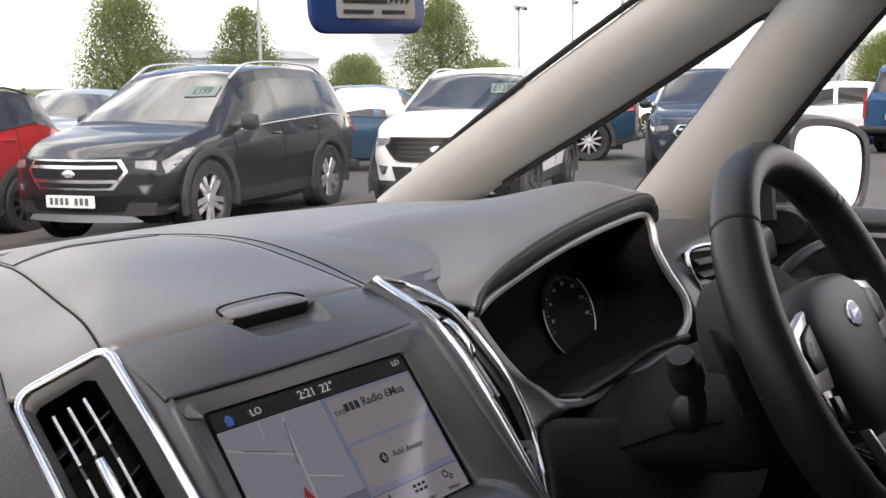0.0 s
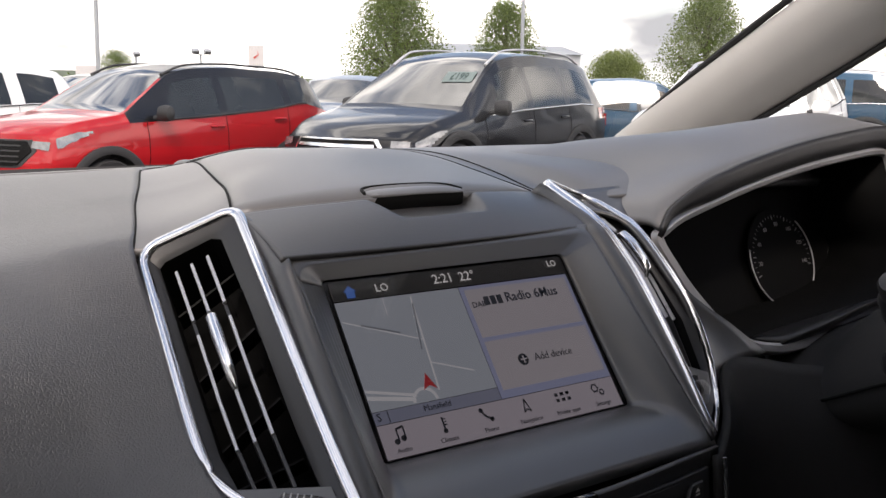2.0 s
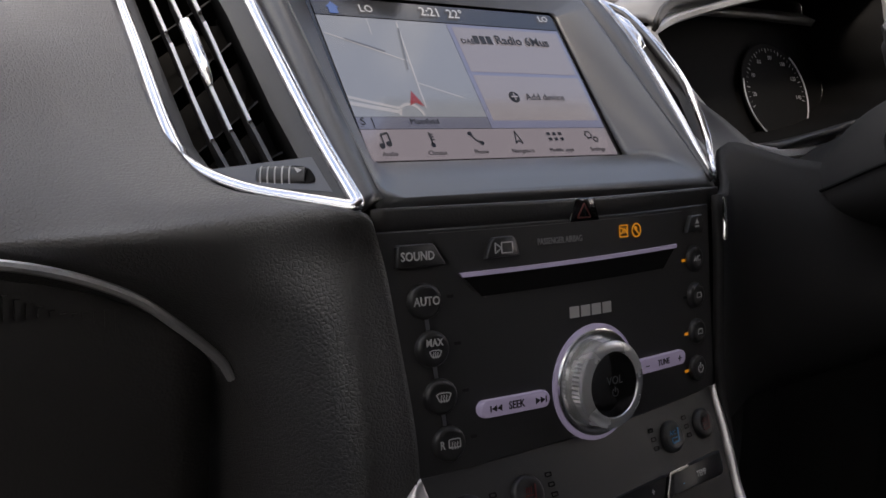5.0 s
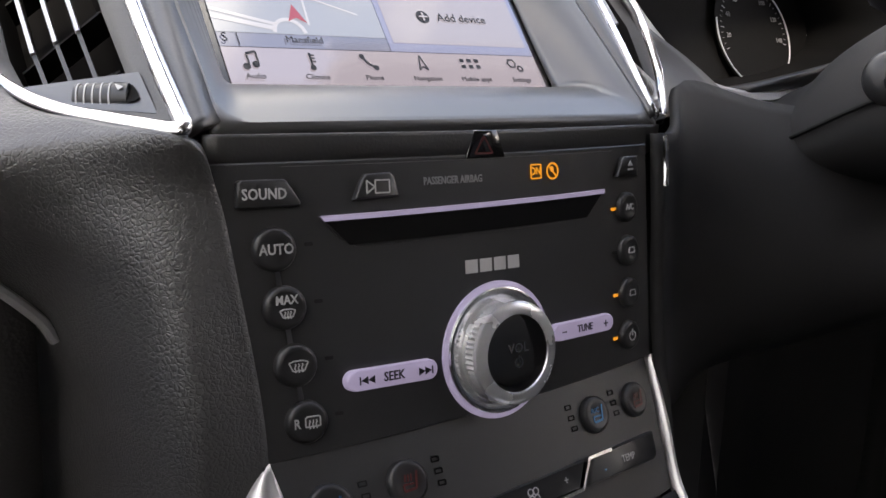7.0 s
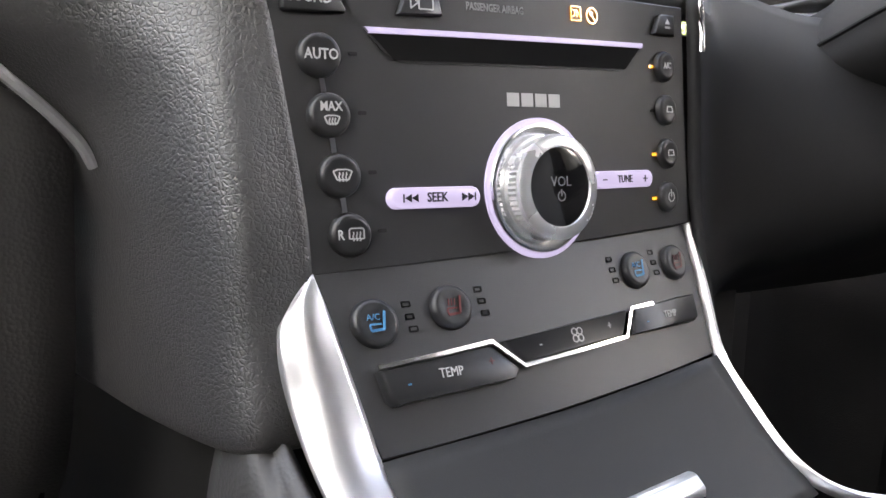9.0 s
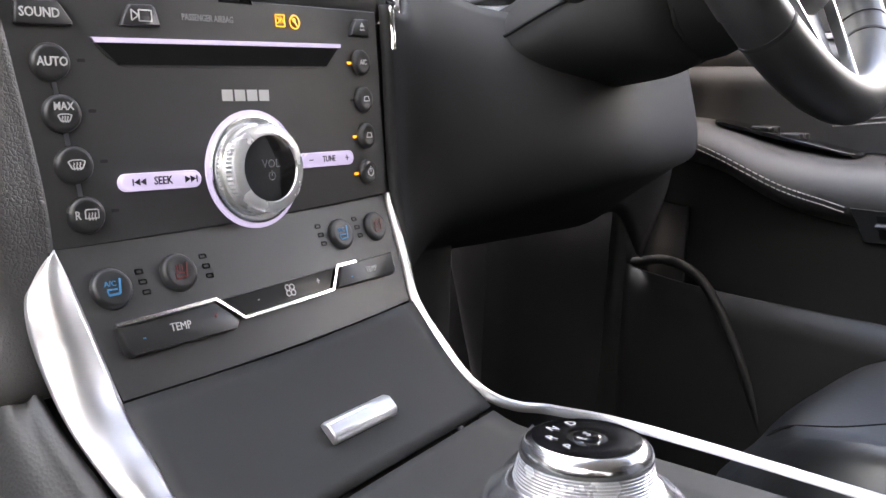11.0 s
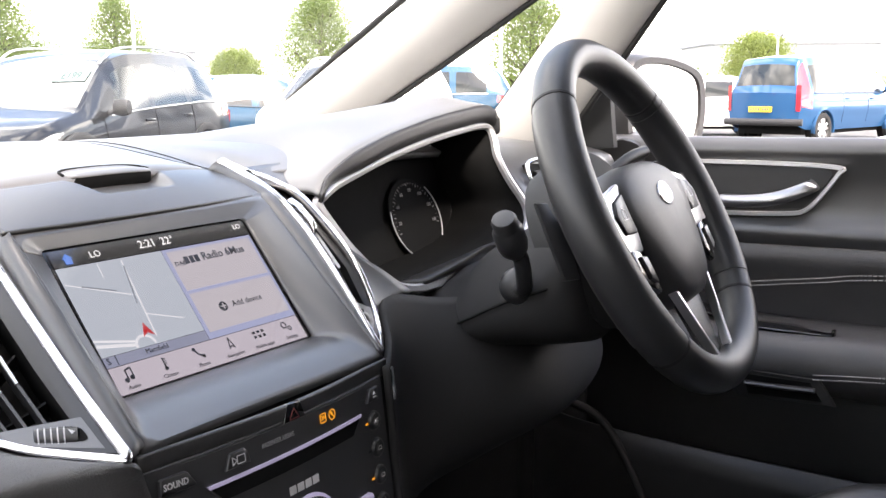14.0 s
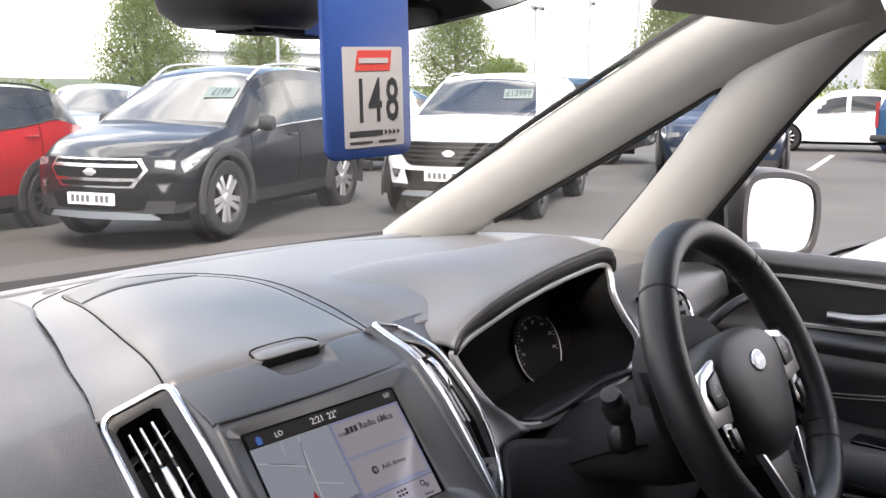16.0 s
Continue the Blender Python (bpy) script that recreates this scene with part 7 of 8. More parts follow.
thin_leaf(LEAF, (0.26, 0.34, 0.07))
thin_leaf(LEAF2, (0.30, 0.36, 0.08))
BARK = mat("grey_bark", (0.09, 0.07, 0.05), 0.9, mottle=0.3, mscale=6)
TYRE = mat("tyre_rubber", (0.014, 0.014, 0.015), 0.8, mottle=0.2)
ALLOY = mat("silver_alloy", (0.62, 0.62, 0.64), 0.32, metal=0.7, mottle=0.06)
CARGLASS = mat("tinted_car_glass", (0.022, 0.026, 0.026), 0.02, spec=0.55, mottle=0.5, mscale=1.5, coat=0.0)
SCREENGLASS = mat("car_windscreen_glass", (0.022, 0.026, 0.028), 0.02, spec=1.0, mottle=0.3, mscale=2, coat=1.0)
LAMPGLASS = mat("headlamp_lens", (0.26, 0.265, 0.275), 0.16, metal=0.4, coat=1.0, mottle=0.35, mscale=30)
TAILRED = mat("tail_lamp_red", (0.38, 0.02, 0.03), 0.15, coat=1.0, mottle=0.2, mscale=20)
CLAD = mat("black_cladding", (0.022, 0.022, 0.023), 0.6, mottle=0.15)
PLATE_W = mat("white_plate", (0.72, 0.72, 0.70), 0.4, mottle=0.05)
PLATE_Y = mat("yellow_plate", (0.75, 0.50, 0.03), 0.4, mottle=0.05)
P_INK = mat("plate_ink", (0.09, 0.09, 0.095), 0.5, mottle=0)
STEEL = mat("galvanised_steel", (0.38, 0.40, 0.42), 0.5, metal=0.5, mottle=0.15)
CLADDING = mat("pale_sheet_cladding", (0.50, 0.52, 0.54), 0.6, mottle=0.12, mscale=0.5)
ROOFING = mat("grey_roof_sheet", (0.30, 0.32, 0.34), 0.6, mottle=0.15, mscale=0.5)
SIGN_W = mat("white_sign", (0.55, 0.53, 0.53), 0.5, mottle=0.05)
SIGN_R = mat("red_sign", (0.55, 0.07, 0.05), 0.5, mottle=0.05)
LINE = mat("worn_white_line", (0.45, 0.45, 0.43), 0.8, mottle=0.5, mscale=4)
CARD = mat("pale_price_card", (0.13, 0.17, 0.165), 0.6, mottle=0)
CARD_INK = mat("green_price_ink", (0.010, 0.030, 0.028), 0.6, mottle=0)


def paint(name, c, metallic=0.0):
    return mat(name, c, 0.30, metal=metallic, coat=0.7, mottle=0.04, mscale=3, spec=0.12)


RED, BLACK, WHITE = paint("race_red_paint", (0.34, 0.010, 0.014)), paint("shadow_black_paint", (0.006, 0.0065, 0.008)), paint("frozen_white_paint", (0.80, 0.80, 0.80))
TEAL, BLUE, NAVY, CREAM, GREYP = paint("chrome_blue_paint", (0.012, 0.050, 0.095), 0.2), paint("van_blue_paint", (0.020, 0.075, 0.17), 0.2), paint("dark_navy_paint", (0.012, 0.02, 0.04), 0.2), paint("cream_paint", (0.62, 0.58, 0.50)), paint("silver_grey_paint", (0.30, 0.33, 0.36), 0.5)


def lerp_list(pts, s):
    """Smooth height along a profile given as (position, height)."""
    for (a, za), (b, zb) in zip(pts, pts[1:]):
        if s <= b:
            f = (s - a) / (b - a) if b > a else 0
            return za + (zb - za) * f
    return pts[-1][1]


def smooth_list(pts, s, r=0.018):
    return sum(lerp_list(pts, min(1, max(0, s + r * k / 3))) for k in range(-3, 4)) / 7


SUV = dict(top=[(0, .46), (.02, .50), (.06, .545), (.12, .582), (.235, .632), (.42, .945), (.50, .985), (.62, 1.0), (.80, .985), (.925, .935), (.985, .66), (1, .62)], belt=[(0, .445), (.08, .515), (.25, .575), (.5, .612), (.8, .645), (1, .63)], ws=(.245, .425), rw=(.93, .982), side=[(.335, .52), (.545, .715), (.74, .88)], wheel=(.195, .79), wr=.375, clad=True, gy=.83, gd=.055)
ECO = dict(top=[(0, .545), (.02, .58), (.06, .615), (.12, .640), (.25, .675), (.41, .935), (.49, .975), (.62, .985), (.80, .965), (.93, .915), (.985, .66), (1, .60)], belt=[(0, .53), (.08, .575), (.25, .61), (.5, .635), (.72, .675), (.86, .725), (1, .66)], ws=(.255, .415), rw=(.935, .982), side=[(.335, .545), (.572, .775), (.80, .875)], wheel=(.19, .805), wr=.335, clad=True)
HATCH = dict(top=[(0, .50), (.04, .56), (.10, .60), (.25, .655), (.44, .955), (.55, 1.0), (.70, .985), (.88, .90), (.975, .66), (1, .58)], belt=[(0, .50), (.25, .585), (.5, .61), (.8, .66), (1, .62)], ws=(.255, .435), rw=(.89, .972), side=[(.33, .53), (.55, .71), (.73, .80)], wheel=(.20, .80), wr=.32, clad=False)
VAN = dict(top=[(0, .50), (.03, .54), (.08, .575), (.19, .63), (.335, .955), (.42, .99), (.60, 1.0), (.85, .99), (.955, .965), (.99, .60), (1, .55)], belt=[(0, .49), (.2, .55), (.5, .555), (.8, .56), (1, .56)], ws=(.195, .33), rw=(.96, .986), side=[(.27, .42), (.445, .64), (.665, .90)], wheel=(.18, .815), wr=.33, clad=False)


def car(name, label, L, W, H, at, heading, style, body, group="parked cars", rails=False, wheelmat=ALLOY, spokes=5, face="bars", plate="front", price="", roof=None, far=False):
    """A parked car: nose towards heading (degrees, anticlockwise from x), built on lofted sections."""
    c = thing(name, label, "car" if style is not VAN else "van", (at[0], at[1], ground_z(*at)), group=group)
    c.rotation_euler = (0, 0, radians(heading))
    hw = W / 2
    bow, tbow = 0.30, 0.12
    N = 44 if far else 72
    wr = style["wr"]
    wx = [L / 2 - L * q for q in style["wheel"]]
    arch = wr + 0.055

    def halfw(s):
        k = hw
        if s < .16:
            k *= 1 - .13 * ((.16 - s) / .16) ** 2
        if s > .86:
            k *= 1 - .09 * ((s - .86) / .14) ** 2
        return k

    def lean(z):
        return .26 * max(0, z / H - .40) ** 1.3 * 3.0 + .25 * max(0, .26 - z / H)

    def pos(s, v, sd):
        """s: 0 nose to 1 tail; v: 0 sill, .5 belt, .75 roof edge, 1 centre line; sd: side."""
        w, zt, zb = halfw(s), smooth_list(style["top"], s) * H, smooth_list(style["belt"], s) * H
        z0 = .165 * H + (.05 - .8 * style.get("gd", 0.0)) * H * max(0, (.10 - s) / .10) + .06 * H * max(0, (s - .92) / .08)
        zb = min(zb, zt - 0.012)
        cabin = max(0.0, min(1.0, (zt - zb) / (.30 * H)))
        we = w * (.90 - .20 * cabin)
        ze = zt - .035 * (0.4 + cabin)
        if ze < zb + 0.008:
            ze = zb + 0.008
        if v <= .5:
            f = v / .5
            z = z0 + (zb - z0) * f
            y = w * (.90 + .10 * math.sin(min(1.0, f * 1.25) * math.pi / 2) - .055 * max(0, f - .55) / .45)
            y += 0.012 * math.exp(-((f - .80) / .06) ** 2) - 0.010 * math.exp(-((f - .38) / .10) ** 2)
        elif v <= .75:
            f = (v - .5) / .25
            y = w * .945 + (we - w * .945) * (f ** 1.15)
            z = zb + (ze - zb) * f
        else:
            f = (v - .75) / .25
            y = we * (1 - f)
            z = ze + (zt - ze) * math.sin(f * math.pi / 2) ** 0.8
        x = L / 2 - s * L
        b = (y / hw) ** 2
        x -= bow * b * max(0, 1 - s / .3) ** 1.5
        x += tbow * b * max(0, 1 - (1 - s) / .2)
        x -= lean(z) * max(0, 1 - s / .10) ** 2
        return V(x, sd * y, z)

    vs_ = [i / 12 * .5 for i in range(13)] + [.5 + .25 * k for k in (.06, .20, .40, .60, .80, .94)] + [.75 + .25 * k for k in (0, .06, .15, .35, .60, .85, 1.0)]
    ss_ = [i / N for i in range(N + 1)]
    bod, cla, roofm = bmesh.new(), bmesh.new(), bmesh.new()
    glassn = {}
    def cell(bmx, s0, s1, v0, v1, sd, off=0.0):
        q = [pos(s0, v0, sd), pos(s1, v0, sd), pos(s1, v1, sd), pos(s0, v1, sd)]
        if off:
            n = (q[1] - q[0]).cross(q[3] - q[0])
            if n.length > 1e-9:
                n.normalize()
                if n.dot(V(0, sd, 0.4)) < 0:
                    n = -n
                q = [p + n * off for p in q]
        bmx.faces.new([bmx.verts.new(p) for p in (q if sd > 0 else reversed(q))])
    a0, a1 = style["ws"]
    r0, r1 = style["rw"]
    for sd in (1, -1):
        for s0, s1 in zip(ss_, ss_[1:]):
            sm = (s0 + s1) / 2
            for v0, v1 in zip(vs_, vs_[1:]):
                vm = (v0 + v1) / 2
                p = pos(sm, vm, sd)
                if vm < .5 and any(math.hypot(p.x - w_, p.z - wr) < arch for w_ in wx):
                    continue
                tgt = bod
                if vm < .5 and style["clad"] and vm < .5 * .17:
                    tgt = cla
                if vm > .765 and a0 <= sm <= a1:
                    tgt = glassn.setdefault("windscreen", bmesh.new())
                elif vm > .765 and r0 <= sm <= r1:
                    tgt = glassn.setdefault("rear_window", bmesh.new())
                elif .525 < vm < .71:
                    for k, (g0, g1) in enumerate(style["side"]):
                        lo = g0 + (.02 + .30 * (vm - .5) if k == 0 else 0)
                        if lo <= sm <= g1:
                            tgt = glassn.setdefault(("side_window", k, sd), bmesh.new())
                elif vm > .74 and roof and sm > a1 - .03:
                    tgt = roofm
                if roof and .5 < vm < .75 and tgt is bod and sm > a0:
                    tgt = roofm
                cell(tgt, s0, s1, v0, v1, sd)
    # nose and tail
    for s in (0, 1):
        rows = []
        for v in vs_:
            p = pos(s, v, 1)
            row = []
            for k in range(13):
                y = p.y * (1 - k / 6)
                b = (y / hw) ** 2
                x = (L / 2 - bow * b) if s == 0 else (-L / 2 + tbow * b)
                row.append(V(x - (lean(p.z) if s == 0 else 0), y, p.z))
            rows.append(row)
        for i in range(len(rows) - 1):
            low = rows[i][0].z < H * (.24 if s == 0 else .26)
            bx = cla if low and (style["clad"]) else bod
            for k in range(12):
                bx.faces.new([bx.verts.new(q) for q in (rows[i][k], rows[i][k + 1], rows[i + 1][k + 1], rows[i + 1][k])])
    for bx in (bod, cla, roofm):
        bmesh.ops.remove_doubles(bx, verts=bx.verts, dist=0.0008)
        # draw the ragged rim of each wheel opening onto its circle
        for e in bx.edges:
            if len(e.link_faces) < 2:
                for v_ in e.verts:
                    for w_ in wx:
                        dx, dz = v_.co.x - w_, v_.co.z - wr
                        r_ = math.hypot(dx, dz)
                        if .72 * arch < r_ < 1.32 * arch and dz > -.30 * arch and abs(v_.co.y) > hw * .6:
                            v_.co.x, v_.co.z = w_ + dx * arch / r_, wr + dz * arch / r_
    part("body", bod, body, c, sharp=50)
    if len(cla.faces):
        part("cladding", cla, CLAD, c, "matt black plastic cladding")
    else:
        cla.free()
    if len(roofm.faces):
        part("roof", roofm, roof, c, "contrasting black roof")
    else:
        roofm.free()
    for k, g in glassn.items():
        bmesh.ops.remove_doubles(g, verts=g.verts, dist=0.0008)
        nm = k if isinstance(k, str) else k[0]
        part(nm, g, SCREENGLASS if nm == "windscreen" else CARGLASS, c)
    # black trim line of the belt, door gaps and handles
    for sd in (1, -1):
        part("belt_trim", sweep([pos(style["side"][0][0] + (style["side"][-1][1] - style["side"][0][0]) * i / 14, .508, sd) + V(0, sd * .006, 0) for i in range(15)], disc_section(.009, 6)), CHROME if rails and style is SUV else CLAD, c)
        gaps = [style["side"][0][0] - .03, (style["side"][0][1] + style["side"][1][0]) / 2, style["side"][1][1] + .012]
        for g in gaps:
            part("door_gap", sweep([pos(g, .10 + .40 * i / 10, sd) + V(0, sd * .001, 0) for i in range(11)], disc_section(.004, 5)), DEEP, c)
        for g in gaps[1:]:
            h = pos(g - .035, .435, sd)
            part("door_handle", sweep([h + V(.09, sd * .008, 0), h + V(.04, sd * .026, .004), h + V(-.06, sd * .024, .004), h + V(-.09, sd * .006, 0)], disc_section(.013, 8)), body, c)
        m = pos(style["side"][0][0] - .005, .53, sd)
        mi = part("wing_mirror", lathe([(.02, -.10), (.085, -.08), (.10, 0.0), (.085, .07), (.03, .09)], Matrix.Translation(m + V(-.03, sd * .13, .05)) @ Matrix.Rotation(radians(90), 4, "X") @ Matrix.Diagonal((.62, .85, 1, 1)), 16), CLAD if (roof or body is BLACK) else body, c)
        part("mirror_stalk", sweep([m + V(0, sd * .0, 0), m + V(-.02, sd * .09, .02)], disc_section(.025, 8)), CLAD, mi)
        # headlamp wraps round the corner
        bmh = bmesh.new()
        for i in range(8):
            for j in range(4):
                s0, s1 = .012 + .110 * i / 8, .012 + .110 * (i + 1) / 8
                up_l, up_h = .476 - (.070 + style.get("gd", 0.0) * .4) * (1 - i / 8), .492
                v0, v1 = up_l + (up_h - up_l) * j / 4, up_l + (up_h - up_l) * (j + 1) / 4
                cell(bmh, s0, s1, v0, v1, sd, .006)
        for i in range(5):
            q = []
            for (a, b) in ((i / 5, 0), ((i + 1) / 5, 0), ((i + 1) / 5, 1), (i / 5, 1)):
                y = hw * (.83 - .18 * a)
                z = H * ((.480 - .015 * (1 - a)) if b == 0 else (.513 + .004 * a)) - style.get("gd", 0.0) * H
                q.append(V(L / 2 - bow * (y / hw) ** 2 - lean(z) + .012, sd * y, z))
            bmh.faces.new([bmh.verts.new(p) for p in q])
        bmesh.ops.remove_doubles(bmh, verts=bmh.verts, dist=0.012)
        part("headlamp", bmh, LAMPGLASS, c, "clear headlamp")
        bmt = bmesh.new()
        for i in range(5):
            for j in range(4):
                lo, hi = (.41, .495) if style is not VAN else (.30, .72)
                cell(bmt, .925 + .07 * i / 5, .925 + .07 * (i + 1) / 5, lo + (hi - lo) * j / 4, lo + (hi - lo) * (j + 1) / 4, sd, .006)
        for i in range(3):
            q = []
            for (a, b) in ((i / 3, 0), ((i + 1) / 3, 0), ((i + 1) / 3, 1), (i / 3, 1)):
                y = hw * (.90 - (.30 if style is not VAN else .10) * a)
                z = H * ((.50 if style is not VAN else .38) if b == 0 else (.585 if style is not VAN else .66))
                q.append(V(-L / 2 + tbow * (y / hw) ** 2 - .014, sd * y, z))
            bmt.faces.new([bmt.verts.new(p) for p in q])
        bmesh.ops.remove_doubles(bmt, verts=bmt.verts, dist=0.02)
        part("tail_lamp", bmt, TAILRED, c, "red tail lamp")
        if rails:
            part("roof_rail", sweep(spline([pos(.40 + .50 * i / 8, .77, sd) + V(0, 0, .010 if i in (0, 8) else (.055 if style is SUV else .032)) for i in range(9)], 24), oval(.018, .012)), CLAD if roof else SATIN, c, "roof rail")
    def plate_on(front, z, w=.52, h=.111, material=PLATE_W):
        d = 1 if front else -1
        x = (L / 2 + .026) if front else (-L / 2 - .024)
        m = Matrix(((0, 0, d, x), (d, 0, 0, 0), (0, 1, 0, z), (0, 0, 0, 1)))
        p = part("number_plate", slab(rounded(w, h, .01, 2), .012, m), material, c, "number plate with dark bars", smooth=False)
        marks([rect(-.220 + .056 * k + (.045 if k > 3 else 0), -.033, -.182 + .056 * k + (.045 if k > 3 else 0), .033) for k in range(7)], m @ T(0, 0, .0125), P_INK, p, "plate_bar")
    def nose(out, mt, nm, lab="", d=.02, off=.0):
        """A plate on the nose, given as (y, z) in shares of half width and height, bowed with the nose."""
        y0, y1 = min(p[0] for p in out), max(p[0] for p in out)
        fr, bk = [], []
        k = len(out)
        n = max(3, int((y1 - y0) * 14))
        for q in range(n + 1):
            y = y0 + (y1 - y0) * min(1 - 1e-4, max(1e-4, q / n))
            zs = []
            for i in range(k):
                (ya, za), (yb, zb) = out[i], out[(i + 1) % k]
                if (ya - y) * (yb - y) <= 0 and abs(yb - ya) > 1e-9:
                    zs.append(za + (zb - za) * (y - ya) / (yb - ya))
            lo, hi = min(zs), max(zs)
            row = [lo + (hi - lo) * m_ / 4 for m_ in range(5)]
            fr.append([V(L / 2 - bow * y * y - lean(z * H) + off + d, y * hw, z * H) for z in row])
            bk.append([p + V(-.03 - d, 0, 0) for p in fr[-1]])
        bx = grid([[b[0]] + f + [b[-1]] for f, b in zip(fr, bk)])
        return part(nm, bx, mt, c, lab)
    zg0, zg1 = .375, .525
    gy, gd = style.get("gy", 1.0), style.get("gd", 0.0)
    hexo = [(-.62, zg1 - .01), (.62, zg1 - .01), (.66, .46), (.50, zg0), (-.50, zg0), (-.66, .46)]
    nose([(y * 1.07 * gy, .45 - gd + (z - .45) * 1.14) for y, z in hexo], CHROME if face == "bars" else CLAD, "grille_frame", d=.006)
    nose([(y * gy, z - gd) for y, z in hexo], DEEP, "grille", "dark grille", d=.016)
    if face == "bars":
        for z in (.410 - gd, .485 - gd):
            nose([(-.60 * gy, z - .009), (.60 * gy, z - .009), (.60 * gy, z + .009), (-.60 * gy, z + .009)], CHROME, "grille_bar", d=.026)
    else:
        for z in (.40, .43, .46, .49):
            nose([(-.54, z - .004), (.54, z - .004), (.54, z + .004), (-.54, z + .004)], CLAD, "grille_bar", d=.022)
    nose([(.085 * math.cos(2 * math.pi * i / 12), .45 - gd + .022 * math.sin(2 * math.pi * i / 12)) for i in range(12)], CHROME, "badge", "oval badge", d=.036)
    nose([(-.60, .335 - gd), (.60, .335 - gd), (.52, .19), (-.52, .19)], DEEP, "lower_intake", d=.010)
    nose([(-.66, .165 - gd / 2), (.66, .165 - gd / 2), (.62, .195 - gd / 2), (.30, .205 - gd / 2), (-.30, .205 - gd / 2), (-.62, .195 - gd / 2)], GREYP if style["clad"] else CLAD, "skid_plate", d=.03)
    for sd in (1, -1):
        nose([(sd * .66, .335), (sd * .80, .340), (sd * .79, .285), (sd * .67, .28)], CLAD, "fog_recess", d=.012)
        nose([(sd * .685, .328), (sd * .775, .330), (sd * .765, .296), (sd * .69, .293)], LAMPGLASS, "fog_lamp", d=.02)
    plate_on(True, (.305 - gd) * H)
    plate_on(False, (.40 if style is VAN else .43) * H, material=PLATE_Y)
    if style is VAN or not far:
        part("bumper_rear", sweep([V(-L / 2 + tbow * (k / 6) ** 2 - .03, hw * .96 * k / 6, .26 * H) for k in range(-6, 7)], oval(.05, .07)), CLAD, c)
    if price:
        sc_, vc_ = a0 + (a1 - a0) * .58, .845
        d0 = (pos(sc_ + .02, vc_, 1) - pos(sc_ - .02, vc_, 1)).normalized()
        u = (pos(sc_, vc_ - .03, 1) - pos(sc_, vc_ + .03, 1)).normalized()
        u = (u - d0 * u.dot(d0)).normalized()
        mm2 = Matrix((u, d0, u.cross(d0))).transposed().to_4x4()
        mm2.translation = pos(sc_, vc_, 1) + u.cross(d0) * .004
        p = part("price_card", slab(rect(-.17, -.10, .17, .10), .004, mm2), CARD, c, "pale price card", smooth=False)
        lettering(price, .11, mm2 @ T(0, 0, .0055) @ Matrix.Diagonal((1, 1.7, 1, 1)), CARD_INK, p, squash=.9, bold=.002)
    # wheels
    for w_ in wx:
        for sd in (1, -1):
            wob = new("wheel")
            wob.parent = c
            wob.location = (w_, sd * (hw - .115), wr)
            wob.rotation_euler = (radians(-90 if sd > 0 else 90), 0, 0)
            rr = wr * .70
            part("tyre", lathe([(rr, -.10), (wr * .93, -.105), (wr * .985, -.08), (wr, -.03), (wr, .05), (wr * .985, .09), (wr * .93, .108), (rr * 1.03, .10), (rr, .085)], None, 36, caps=False), TYRE, wob)
            bmw = lathe([(rr * 1.02, -.08), (rr * 1.02, .088), (rr * .95, .092), (rr * .90, .075), (rr * .86, .02), (rr * .2, .0)], None, 36)
            rim = part("rim", bmw, mat_dark_rim if spokes > 5 else CLAD, wob)
            bms = bmesh.new()
            for q in range(spokes):
                a = 2 * math.pi * q / spokes + .3
                mrot = Matrix.Rotation(a, 4, "Z")
                if spokes == 5:
                    slab([(.03, -.045), (rr * .92, -.075), (rr * .92, -.022), (.07, .0), (rr * .92, .022), (rr * .92, .075), (.03, .045)], .02, mrot @ T(0, 0, .060), bms, taper=.004)
                else:
                    slab([(.03, -.022), (rr * .93, -.014), (rr * .93, .014), (.03, .022)], .02, mrot @ T(0, 0, .060), bms, taper=.003)
            lathe([(.06, .06), (.055, .088), (.03, .094)], None, 16, bms)
            part("spokes", bms, wheelmat, wob, "alloy wheel spokes")
            flare = bmesh.new()
            ang = [radians(a) for a in range(-12, 193, 6)]
            ud = 1 if sd > 0 else -1
            wd_ = .075 if style["clad"] else .012
            grid([[V(r_ * math.cos(a), -ud * r_ * math.sin(a), z_) for a in ang] for r_, z_ in ((arch * .985, .03), (arch * .985, .118), (arch + wd_ * .5, .127), (arch + wd_, .116), (arch + wd_, .09))], flare)
            part("wheel_arch", flare, CLAD if style["clad"] else body, wob)
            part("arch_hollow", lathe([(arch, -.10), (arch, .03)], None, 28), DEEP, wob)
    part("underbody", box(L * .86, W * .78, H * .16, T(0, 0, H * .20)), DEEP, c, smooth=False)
    return c


mat_dark_rim = mat("dark_machined_rim", (0.03, 0.03, 0.032), 0.35, metal=0.4, mottle=0.1)
car("black_suv", "glossy black family SUV with chrome grille bars", 4.52, 1.84, 1.71, (6.5, 8.8), 201, SUV, BLACK, rails=True, price="\u00a3199")
car("white_suv", "white compact SUV with dark grille and price card", 4.10, 1.77, 1.65, (9.45, 7.15), 203, ECO, WHITE, rails=True, spokes=10, wheelmat=mat_dark_rim, face="mesh", price="\u00a313999")
car("red_suv", "red compact SUV with black roof and dark wheels", 4.10, 1.77, 1.65, (3.62, 10.5), 199, ECO, RED, rails=True, spokes=10, wheelmat=mat_dark_rim, face="mesh", roof=BLACK)
car("blue_hatchback", "blue hatchback parked behind the front row", 4.35, 1.82, 1.48, (12.7, 11.8), 315, HATCH, TEAL, spokes=10, face="mesh")
